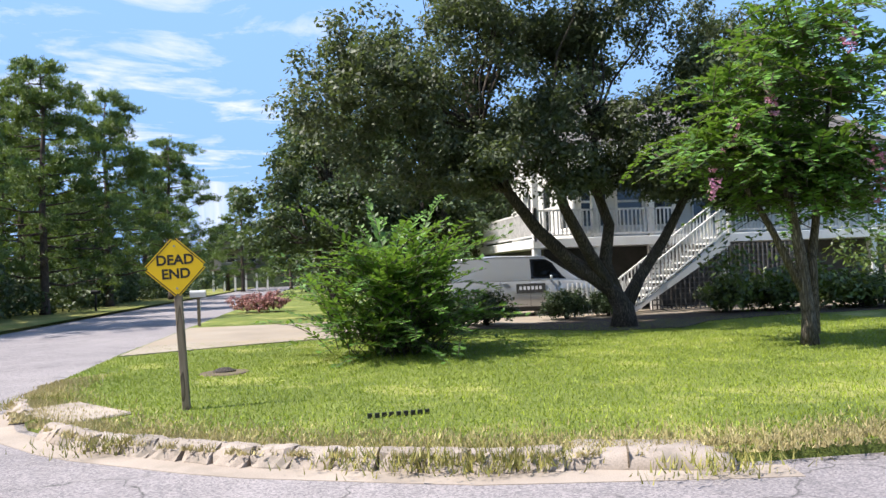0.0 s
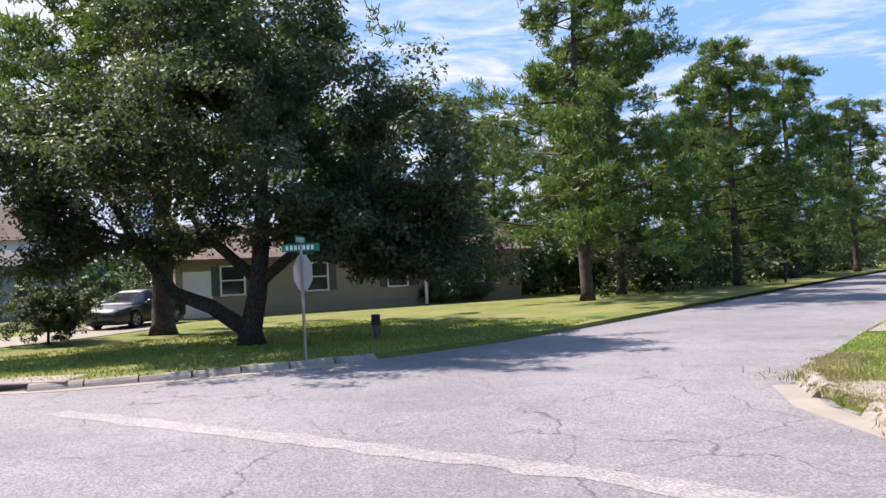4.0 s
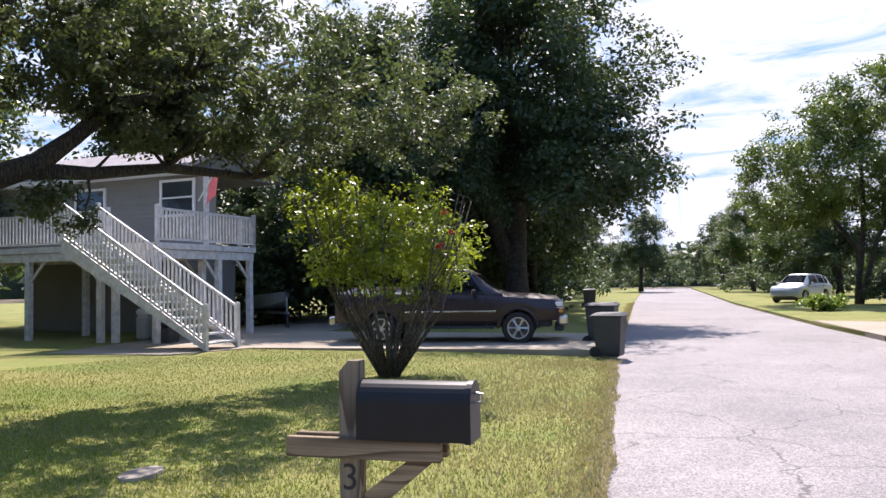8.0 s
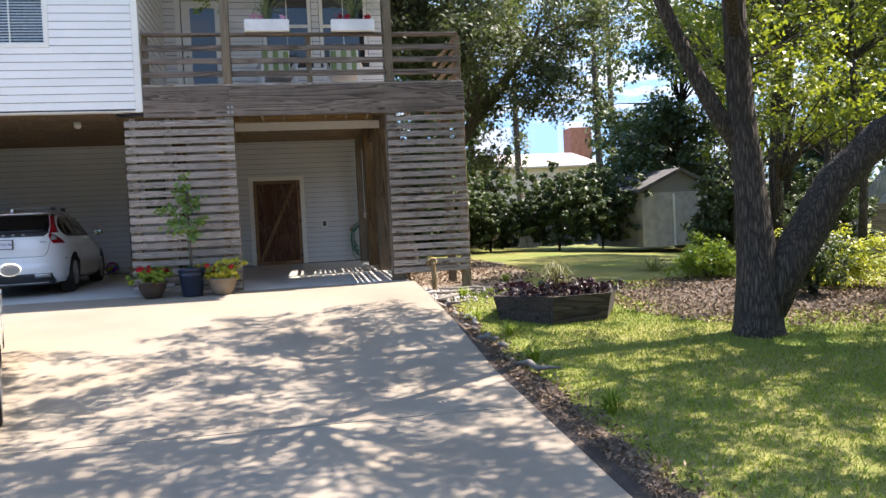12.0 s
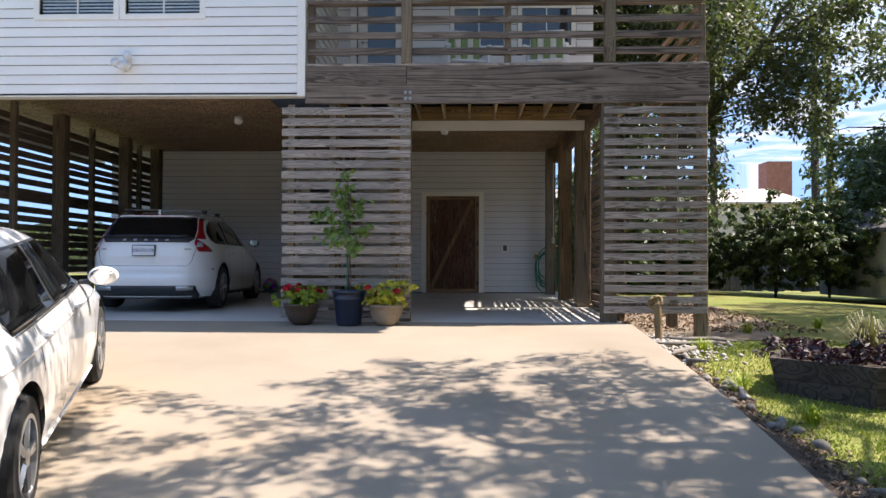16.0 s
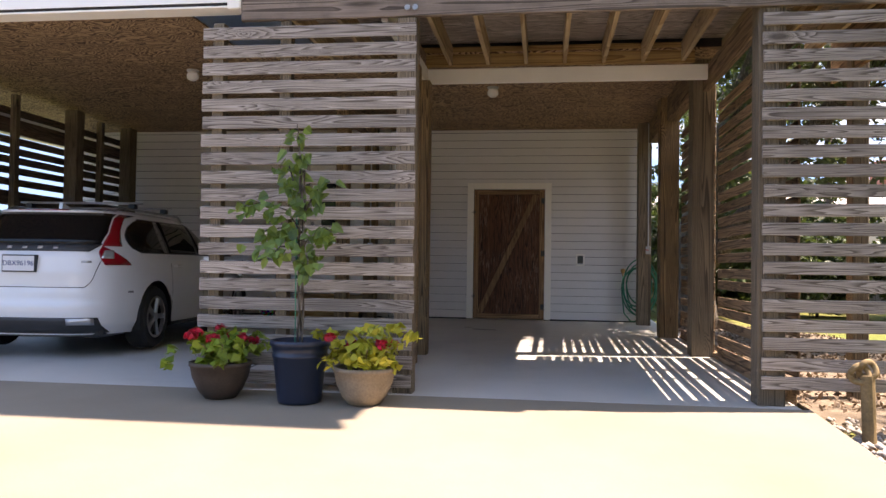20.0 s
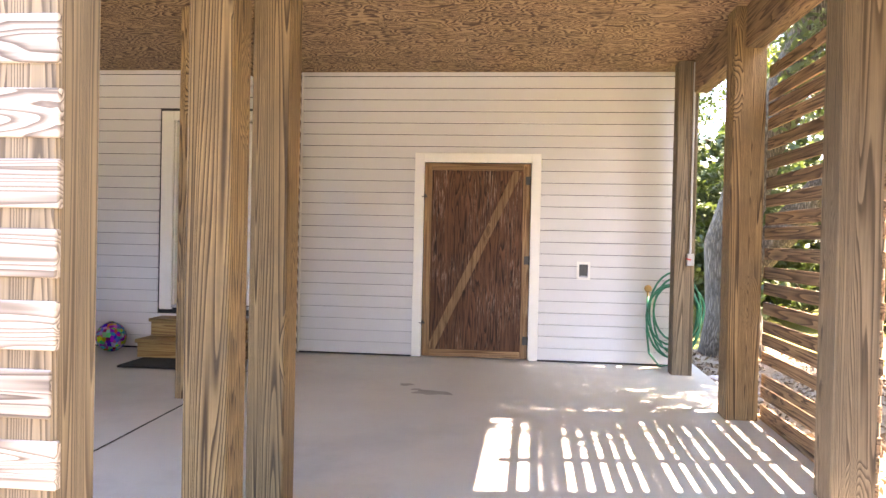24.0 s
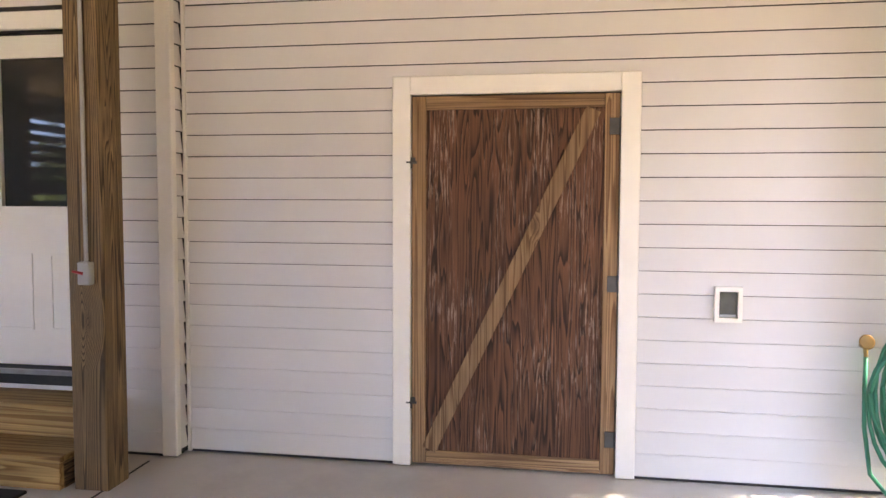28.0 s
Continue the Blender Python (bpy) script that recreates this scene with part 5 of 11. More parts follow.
def dome_light(x, y, z):
    l = thing("ceiling_light", pose(x, y, z), "small jelly-jar ceiling light, unlit", "ceiling light")
    bm = bmesh.new(); lathe(bm, [(0.07, 0), (0.07, -0.02), (0.055, -0.03)], 16)
    part("base", bm, "grey_plastic", l)
    bm = bmesh.new(); lathe(bm, [(0.055, -0.03), (0.07, -0.06), (0.065, -0.10), (0.035, -0.125)], 16)
    part("globe", bm, "white_paint", l, smooth=True)


dome_light(-1.55, -16.3, 3.82)
dome_light(1.9, -15.2, 3.82)

fl = thing("flood_light", pose(2.56, Y_FRONT, 3.98), "white twin floodlight with motion sensor on siding", "flood light")
bm = bmesh.new(); lathe(bm, [(0.075, 0), (0.075, 0.03), (0.04, 0.05)], 16)
bmesh.ops.rotate(bm, verts=bm.verts, cent=(0, 0, 0), matrix=Matrix.Rotation(radians(-90), 3, "X"))
part("base", bm, "white_paint", fl)
for x, z in ((-0.07, 0.07), (0.09, -0.02), (0.0, -0.06)):
    bm = bmesh.new(); lathe(bm, [(0.02, -0.05), (0.035, 0.0), (0.06, 0.06), (0.06, 0.09)], 14)
    bmesh.ops.rotate(bm, verts=bm.verts, cent=(0, 0, 0), matrix=Matrix.Rotation(radians(-70), 3, "X"))
    bmesh.ops.translate(bm, verts=bm.verts, vec=(x, 0.07, z))
    part("lamp_head", bm, "white_paint", fl, smooth=True)

# white garden bench and ball
be = thing("garden_bench", pose(3.45, -18.85, z_at(-18.85)), "white wooden bench with lattice back against the wall", "bench")
for x in (-0.6, 0.6):
    part("leg", boxbm(x - 0.025, x + 0.025, 0.2, 0.25, 0, 0.62, 0.004), "white_paint", be)
    part("leg", boxbm(x - 0.025, x + 0.025, -0.25, -0.2, 0, 0.92, 0.004), "white_paint", be)
    part("armrest", boxbm(x - 0.035, x + 0.035, -0.2, 0.27, 0.62, 0.65, 0.004), "white_paint", be)
for k in range(5):
    part("seat_slat", boxbm(-0.6, 0.6, -0.2 + k * 0.09, -0.13 + k * 0.09, 0.41, 0.435, 0.003), "white_paint", be)
part("top_rail", boxbm(-0.575, 0.575, -0.245, -0.205, 0.86, 0.92, 0.004), "white_paint", be)
part("bottom_rail", boxbm(-0.575, 0.575, -0.245, -0.205, 0.48, 0.52, 0.004), "white_paint", be)
for k in range(4):
    x0 = -0.575 + k * 0.2875
    for a, b in (((x0, 0.52), (x0 + 0.2875, 0.86)), ((x0 + 0.2875, 0.52), (x0, 0.86))):
        bm = bmesh.new(); rod(bm, (a[0], -0.225, a[1]), (b[0], -0.225, b[1]), 0.014, n=4)
        part("lattice_bar", bm, "white_paint", be)
ball = thing("mosaic_ball", pose(2.3, -18.9, z_at(-18.9)), "colourful mosaic garden ball on the slab", "garden ball")
m, n_, l_, p_ = nodes("mosaic", 0.25)
vo = n_.new("ShaderNodeTexVoronoi"); vo.inputs["Scale"].default_value = 26
l_.new(coords(n_, l_), vo.inputs["Vector"])
hs = n_.new("ShaderNodeHueSaturation"); hs.inputs["Saturation"].default_value, hs.inputs["Value"].default_value = 1.6, 0.6
l_.new(vo.outputs["Color"], hs.inputs["Color"]); l_.new(hs.outputs[0], p_.inputs["Base Color"])
M["mosaic"] = m
bm = bmesh.new(); bmesh.ops.create_uvsphere(bm, u_segments=24, v_segments=14, radius=0.16, matrix=Matrix.Translation((0, 0, 0.158)))
part("shell", bm, "mosaic", ball, smooth=True)
bm = bmesh.new(); rod(bm, (0, 0, 0.30), (0, 0, 0.325), 0.03)
part("stopper", bm, "steel_dark", ball)

# ---- pots ----
def soil_disc(r, z, parent):
    bm = bmesh.new(); lathe(bm, [(r, z - 0.02), (r * 0.98, z), (0.01, z + 0.01)], 18)
    part("soil", bm, "mulch", parent)


def flower_pot(m, mat_pot, seed, foliage, label, n_flowers=9):
    p = thing("flower_pot", m, label, "flower pot", "pots by the screen")
    bm = bmesh.new(); lathe(bm, [(0.11, 0), (0.16, 0.06), (0.20, 0.15), (0.215, 0.23), (0.225, 0.235), (0.225, 0.26), (0.20, 0.262), (0.19, 0.22)], 28)
    part("pot", bm, mat_pot, p, smooth=True)
    soil_disc(0.19, 0.23, p)
    rng = np.random.default_rng(seed)
    c = rng.normal(size=(70, 3)) * (0.14, 0.14, 0.07) + (0, 0, 0.36)
    v_, f_ = leaves(rng, c, 8, 0.06, 0.075, 0.062)
    raw("foliage", v_, f_, foliage, p)
    bm = bmesh.new()
    for _ in range(14):
        a, r = rng.random() * 6.28, 0.1 + 0.12 * rng.random()
        tube(bm, [(0.04 * math.cos(a), 0.04 * math.sin(a), 0.24), (r * 0.6 * math.cos(a), r * 0.6 * math.sin(a), 0.34), (r * math.cos(a), r * math.sin(a), 0.40)], 0.005, 5)
    part("stems", bm, "joist", p)
    for i in range(n_flowers):
        a, r = rng.random() * 6.28, 0.10 + 0.17 * rng.random()
        q = np.array([(r * math.cos(a), r * math.sin(a), 0.40 + 0.09 * rng.random())])
        v_, f_ = leaves(rng, q, 46, 0.042, 0.042, 0.038)
        raw("flower_head", v_, f_, "red_petal", p)
    return p


flower_pot(pose(0.12, -12.08, drive_z(-12.08)), "pot_brown", 71, "pot_leaf", "round brown pot with red geraniums")
flower_pot(pose(-0.96, -12.05, drive_z(-12.05), 0, 0, 90), "terracotta", 72, "pot_lime", "round clay pot with lime leaves and red geraniums", 6)
p = thing("tree_pot", pose(-0.49, -12.04, drive_z(-12.04)), "tall dark blue ribbed pot with young tree", "potted tree", "pots by the screen")
bm = bmesh.new(); lathe(bm, [(0.15, 0), (0.155, 0.02), (0.19, 0.32), (0.198, 0.325), (0.198, 0.34), (0.192, 0.345), (0.2, 0.40), (0.215, 0.405), (0.215, 0.44), (0.195, 0.44), (0.185, 0.40)], 30)
part("pot", bm, "pot_blue", p, smooth=True)
soil_disc(0.185, 0.40, p)
bm = bmesh.new()
for ph in (0, 2.1, 4.2):
    tube(bm, [(0.018 * math.cos(ph + t * 7), 0.018 * math.sin(ph + t * 7) + 0.02 * t, 0.40 + 1.25 * t) for t in np.linspace(0, 1, 16)], 0.009, 6)
TWIGS = [[(0, 0.02, 1.25), (0.01, 0.02, 1.55), (0.02, 0.03, 1.80), (0.04, 0.04, 1.98)], [(0, 0.02, 1.20), (0.10, 0.06, 1.36), (0.26, 0.08, 1.42), (0.42, 0.10, 1.38)], [(0, 0.02, 1.15), (0.12, 0.05, 1.24), (0.24, 0.07, 1.22), (0.33, 0.08, 1.14)],
         [(0, 0.02, 1.3), (-0.08, 0.05, 1.45), (-0.16, 0.07, 1.55), (-0.22, 0.08, 1.56)], [(0, 0.02, 1.1), (-0.1, 0.06, 1.2), (-0.19, 0.1, 1.24), (-0.26, 0.12, 1.2)], [(0, 0.02, 1.4), (0.08, -0.04, 1.55), (0.13, -0.08, 1.68), (0.16, -0.1, 1.74)], [(0, 0.02, 1.05), (0.05, 0.12, 1.1), (0.09, 0.2, 1.1), (0.12, 0.27, 1.04)], [(0, 0.02, 1.0), (-0.06, 0.1, 1.04), (-0.1, 0.18, 1.02), (-0.12, 0.24, 0.96)]]
for tw in TWIGS:
    tube(bm, tw, [0.008, 0.006, 0.005, 0.003], 5)
part("braided_stem", bm, "bark_pale", p, smooth=True)
bm = bmesh.new(); rod(bm, (0.03, 0.03, 0.38), (0.035, 0.03, 1.45), 0.004)
part("stake", bm, "hose_green", p, "thin green stake")
rng = np.random.default_rng(73)
V = []
for n_tw, tw in enumerate(TWIGS):
    for q in range(36 if n_tw < 2 else 25):
        t = 0.12 + 0.9 * rng.random()
        u = min(2.999, t * 3 / 1.02)
        A, B = Vector(tw[int(u)]), Vector(tw[int(u) + 1])
        b0 = A.lerp(B, u - int(u)) + Vector(rng.normal(size=3) * 0.035)
        d = Vector((rng.normal() * 0.55, rng.normal() * 0.5 + 0.35, -0.75 + rng.normal() * 0.35)).normalized()
        sd = d.cross(Vector((rng.normal() * 0.4, 1.0, 0.3))).normalized()
        nn = sd.cross(d)
        L, W = 0.098 * (0.5 + 0.7 * rng.random()), 0.074 * (0.6 + 0.6 * rng.random())
        b0 = b0 + d * 0.03
        lob = lambda s, f, g: b0 + sd * (s * W * f) + d * (L * g) + nn * (W * f * 0.28)
        V += [b0, lob(-1, 0.5, 0.12), lob(-1, 0.42, 0.55), b0 + d * L, b0, b0 + d * L, lob(1, 0.42, 0.55), lob(1, 0.5, 0.12)]
raw("crown", np.array([tuple(v) for v in V]), np.arange(len(V)).reshape(-1, 4), "young_leaf", p)

# glazed door to the deck
dd = thing("door_3", pose(-0.55, Y_DECK - 0.06, 4.0), "white glazed deck door, closed", "door")
dd["kind"] = "structure"
bm = bmesh.new()
for q in ((-0.39, -0.23, 0, 2.06), (0.23, 0.39, 0, 2.06), (-0.23, 0.23, 0, 0.28), (-0.23, 0.23, 1.92, 2.06)):
    box(bm, q[0], q[1], -0.04, 0.0, q[2], q[3])
part("door_leaf", bm, "trim_white", dd)
part("pane", boxbm(-0.23, 0.23, -0.025, -0.02, 0.28, 1.92), "glass", dd)
for x0, x1, z0, z1 in ((-0.50, -0.40, 0, 2.16), (0.40, 0.50, 0, 2.16), (-0.40, 0.40, 2.065, 2.16)):
    part("casing", boxbm(x0, x1, 0.0, 0.09, z0, z1, 0.004), "trim_white", dd)
bm = bmesh.new(); rod(bm, (0.31, 0.0, 0.98), (0.31, 0.05, 0.98), 0.02, n=10); rod(bm, (0.31, 0.045, 0.98), (0.22, 0.05, 0.97), 0.009)
part("door_handle", bm, "steel", dd)

# ---- trees and shrubs ----
LOBES = lambda r, h: [(0, 0, h, r, r, r * 0.6), (r * 0.55, 0.2 * r, h - r * 0.15, r * 0.6, r * 0.6, r * 0.42), (-r * 0.5, r * 0.35, h - r * 0.1, r * 0.6, r * 0.6, r * 0.45), (-r * 0.1, -r * 0.55, h + r * 0.1, r * 0.6, r * 0.6, r * 0.45)]

# the oak in the front yard, two stems and one long low limb
broadleaf("oak_tree", 11, pose(-7.45, -7.6, -0.02), [
    [(0, 0, -0.1, 0.368), (0.0, 0, 0.18, 0.288), (-0.02, 0, 0.75, 0.252), (0.02, -0.01, 1.6, 0.186), (0.1, -0.04, 2.65, 0.158), (0.12, -0.05, 3.37, 0.142), (0.14, -0.06, 4.1, 0.131), (0.2, -0.09, 5.1, 0.105), (0.24, -0.1, 6.2, 0.080), (0.1, 0.1, 7.0, 0.050)],
    [(0.1, -0.05, 2.2, 0.104), (0.38, -0.16, 2.75, 0.105), (0.61, -0.26, 3.3, 0.094), (0.83, -0.35, 3.9, 0.083), (1.0, -0.42, 4.4, 0.072), (1.07, -0.45, 5.05, 0.061), (1.2, -0.5, 5.9, 0.050)],
    [(-0.1, 0.04, 0.35, 0.208), (-0.37, 0.16, 1.0, 0.228), (-0.58, 0.24, 1.37, 0.222), (-0.79, 0.33, 1.8, 0.210), (-1.25, 0.53, 2.3, 0.185), (-1.84, 0.78, 2.6, 0.177), (-2.45, 1.04, 2.87, 0.162), (-3.01, 1.28, 3.14, 0.147), (-3.48, 1.48, 3.57, 0.112), (-3.98, 1.69, 4.1, 0.095), (-4.8, 2.03, 4.4, 0.078), (-5.87, 2.49, 4.8, 0.056), (-6.9, 2.94, 5.4, 0.030)],
    [(-2.8, 1.2, 3.05, 0.120), (-3.67, 1.56, 3.1, 0.093), (-4.74, 2.01, 3.3, 0.077), (-6.18, 2.62, 3.32, 0.056), (-7.4, 3.1, 3.7, 0.030)],
    [(-1.35, 0.57, 2.35, 0.102), (-1.54, 0.65, 2.97, 0.085), (-1.67, 0.71, 3.66, 0.074), (-1.64, 0.7, 4.35, 0.062), (-1.5, 0.8, 5.4, 0.050)],
    [(-2.1, 0.9, 2.8, 0.093), (-2.28, 0.97, 3.45, 0.082), (-2.46, 1.04, 4.1, 0.070), (-2.65, 1.12, 4.9, 0.053), (-2.8, 1.4, 5.9, 0.035)],
    [(0.14, -0.06, 3.9, 0.078), (-0.04, 0.02, 4.23, 0.078), (-0.3, 0.13, 4.55, 0.073), (-0.78, 0.33, 4.95, 0.056), (-1.4, 0.6, 5.3, 0.040)],
    [(0.12, -0.05, 3.5, 0.080), (0.7, 0.7, 4.3, 0.064), (1.7, 1.6, 5.0, 0.060), (3.0, 1.8, 5.6, 0.040), (4.4, 1.8, 6.0, 0.020)]],
    [(-0.8, 1.2, 6.2, 4.4, 4.0, 1.7, 2.1), (-4.4, 2.0, 5.3, 2.8, 2.6, 1.4, 3.0), (2.4, 3.1, 5.4, 2.6, 2.8, 1.4, 2.1), (0.5, -1.2, 6.2, 2.8, 2.4, 1.5, 2.1), (-6.2, 2.9, 4.6, 1.9, 2.0, 0.9, 2.1), (-3.2, 0.6, 4.7, 2.4, 2.0, 0.8, 2.1), (-5.3, 3.4, 3.9, 1.7, 1.4, 0.6, 2.1), (-0.3, 3.6, 4.9, 2.6, 2.2, 0.8, 2.1), (-4.2, 2.3, 3.75, 1.6, 1.3, 0.45, 2.1), (-6.6, 3.2, 3.7, 1.4, 1.3, 0.5, 2.1), (-2.6, 3.6, 4.5, 2.2, 1.8, 0.7, 2.1), (-5.0, 0.6, 5.0, 2.0, 1.8, 0.9, 2.1), (3.8, -0.2, 6.0, 2.1, 1.8, 0.9, 2.0), (5.6, 0.8, 6.3, 1.9, 1.9, 0.8, 2.0), (4.2, 2.5, 5.9, 2.0, 2.0, 0.8, 2.0), (6.6, 2.9, 6.3, 1.9, 2.0, 0.8, 2.0), (-3.3, 1.4, 2.65, 0.7, 0.6, 0.4, 5.0), (-6.6, 5.4, 4.1, 1.6, 1.5, 0.8, 1.6), (-5.2, 4.6, 4.7, 1.8, 1.6, 0.9, 1.8), (-7.6, 5.2, 4.9, 1.6, 1.5, 0.8, 1.6), (-8.0, 4.2, 4.2, 1.6, 1.5, 0.8, 1.6), (-4.9, 2.0, 3.95, 2.2, 0.8, 0.45, 15.0), (-4.6, 2.0, 4.5, 1.6, 1.3, 0.6, 2.2), (-3.2, 1.4, 4.3, 1.3, 1.1, 0.5, 2.2)],
    7700, 30, 0.22, (0.095, 0.048), "oak_leaf", label="live oak with leaning limbs and small glossy leaves", fork=2.0, twigs=130, shell=0.3, gaps=1.6, thin=0.0)
# big oak behind the house
broadleaf("oak_tree", 12, pose(-5.15, -22.3, 0.4), [[(0, 0, -0.1, 0.5), (0, 0, 0.6, 0.38), (0.1, 0, 1.6, 0.33), (-0.3, 0.1, 3.0, 0.3), (-1.2, 0.3, 5.5, 0.22), (-1.8, 0.6, 8.0, 0.14)], [(0, 0, 1.1, 0.25), (-0.9, 0.3, 2.2, 0.22), (-2.2, 1.2, 4.2, 0.17), (-3.6, 2.4, 6.0, 0.1)]],
    [(-1.5, 1.5, 8.2, 4.8, 4.6, 2.6), (-4.0, 2.5, 6.5, 3.2, 3.2, 2.0), (0.5, 0.5, 6.5, 3.0, 3.0, 2.0), (-1.5, -1.5, 5.2, 3.0, 2.5, 1.6), (-1.6, 1.2, 3.6, 1.8, 1.6, 1.6), (0.8, 2.4, 6.6, 2.6, 2.4, 1.6), (-1.6, 4.0, 5.6, 2.4, 1.6, 1.0, 1.6), (-3.4, 3.2, 4.6, 1.8, 1.6, 0.9, 1.6), (-0.6, 3.0, 8.4, 2.6, 2.2, 1.6, 1.6)], 2300, 44, 0.46, (0.14, 0.065), "oak_leaf", bark="bark_pale", label="tall oak with grey furrowed bark behind the house", fork=3.0, gaps=0.5, thin=-0.22)
# corner tree by the neighbour's stairs
broadleaf("oak_tree", 13, pose(7.94, 19.34, -0.05), [
    [(0, 0, 0, 0.36), (0, 0, 0.5, 0.27), (-0.3, 0, 0.95, 0.2), (-1.3, 0.1, 1.7, 0.18), (-2.1, 0.2, 2.5, 0.16), (-2.8, 0.3, 3.5, 0.13), (-3.4, 0.4, 5.0, 0.08)],
    [(-0.3, 0, 0.9, 0.18), (-0.9, -0.1, 1.9, 0.16), (-1.5, -0.2, 3.0, 0.13), (-2.0, -0.3, 4.6, 0.08)],
    [(-0.1, 0, 0.6, 0.2), (-0.4, 0.1, 1.6, 0.17), (-0.2, 0.2, 2.6, 0.14), (-0.5, 0.3, 3.6, 0.12), (-0.4, 0.4, 5.2, 0.08)],
    [(0.05, 0, 0.5, 0.2), (0.5, 0.1, 1.2, 0.15), (1.3, 0.2, 2.2, 0.13), (1.9, 0.2, 3.2, 0.1), (2.3, 0.2, 4.6, 0.07)]],
    [(-3.2, 0.2, 6.3, 4.6, 3.6, 2.8), (-6.2, 0.0, 5.8, 2.6, 2.4, 2.0), (0.6, 0.4, 6.2, 3.4, 3.2, 2.6), (-2.0, 0, 8.6, 4.2, 3.4, 2.0), (-5.0, 0, 4.3, 2.4, 2.2, 1.1), (4.2, 0.6, 6.2, 3.2, 3.0, 2.6), (3.4, 0.4, 4.3, 2.6, 2.2, 1.3), (-2.4, -0.6, 3.9, 2.6, 2.0, 0.8, 1.5), (0.8, -0.3, 3.8, 2.2, 1.8, 0.8, 1.5), (3.2, 0.2, 3.4, 1.9, 1.6, 0.7, 1.3)],
    2700, 70, 0.42, (0.13, 0.07), "oak_leaf", label="broad dark oak with forked trunk on the corner lawn", fork=2.5, twigs=90, gaps=0.55)
# oak at the stop sign
broadleaf("oak_tree", 14, pose(-17.14, 14.23, -0.05), [
    [(0, 0, 0, 0.38), (0.0, 0, 0.4, 0.28), (0.3, 0, 1.3, 0.24), (0.3, 0.2, 2.6, 0.2), (0.2, 0.4, 4.4, 0.14), (0.1, 0.5, 6.5, 0.08)],
    [(0, 0, 0.3, 0.22), (-0.9, -0.5, 1.0, 0.19), (-1.9, -0.9, 1.4, 0.17), (-2.6, -1.4, 2.6, 0.14), (-3.4, -1.8, 4.2, 0.09)],
    [(0.3, 0.0, 1.5, 0.15), (1.3, 0.9, 2.6, 0.12), (2.7, 1.8, 3.4, 0.09), (4.2, 2.8, 3.6, 0.05)],
    [(0.2, 0.0, 1.7, 0.15), (-0.7, -0.7, 2.8, 0.12), (-1.5, -1.2, 4.2, 0.08)]],
    [(-0.5, -0.2, 5.6, 5.4, 5.2, 2.9), (-3.6, -2.4, 5.0, 3.0, 3.0, 2.3), (3.2, 2.6, 4.6, 3.2, 3.2, 2.1), (0, 0, 8.0, 3.8, 3.8, 2.0), (-4.4, -3.0, 3.0, 2.0, 1.8, 1.2), (2.2, 1.2, 3.2, 2.4, 2.2, 0.8), (2.9, 3.2, 3.0, 2.4, 2.4, 1.2), (1.4, -0.6, 3.4, 2.6, 2.4, 0.8), (3.7, 4.2, 2.3, 1.9, 1.9, 1.1), (-3.8, -3.4, 2.8, 2.2, 2.2, 1.3), (-2.4, -2.2, 2.7, 1.8, 1.8, 0.9), (-5.4, -4.9, 4.6, 2.2, 2.2, 1.4), (2.4, 0.8, 2.5, 1.6, 1.6, 0.6, 2.0), (1.0, 0.0, 2.9, 1.6, 1.5, 0.5, 1.6), (3.4, 2.6, 2.0, 1.5, 1.5, 0.6, 2.0), (2.2, 2.6, 2.1, 1.2, 1.3, 0.55, 2.5), (1.1, 1.7, 2.6, 1.3, 1.3, 0.5, 2.0), (-1.2, -1.4, 2.8, 1.4, 1.4, 0.5, 2.0)],
    4100, 62, 0.42, (0.13, 0.07), "oak_leaf", label="wide low oak at the corner, dark and glossy", fork=2.2, twigs=100, gaps=0.5)
pine("pine_tree", 21, pose(-23.98, 16.26, -0.05), 15, 5.4, 0.36, 0.32, label="tall pine with dark trunk", group="pines", tufts=3000)
P = pine("pine_tree", 22, pose(-16.92, 33.16, -0.05), 16.5, 4.6, 0.3, 0.13, label="tall loblolly pine with bare lower trunk", group="pines", tufts=2300)
copy_thing(P, pose(-17.85, 39.09, -0.05, 0, 0, 140)).scale = (0.82, 0.82, 0.82)
for x, y, r, s in ((-14.2, 47.39, 60, 1.0), (-22.29, 44.63, 200, 0.95), (-29.4, 40.84, 20, 0.9), (-13.37, 58.37, 250, 1.05), (-19.81, 60.56, 100, 1.1), (-11.46, 72.32, 0, 1.0), (-15.22, 80.43, 90, 1.0), (0.51, 77.97, 200, 0.95), (-7.19, 98.2, 45, 0.9), (3.74, 61.86, 300, 0.8), (-24.51, 70.7, 30, 1.0), (-1.49, 105.04, 10, 0.9), (-35.95, 56.04, 10, 1.0), (-38.52, 37.11, 70, 0.95)):
    c = copy_thing(P, pose(x, y, -0.05, 0, 0, r)); c.scale = (s * 0.84, s * 0.84, s * 0.84)
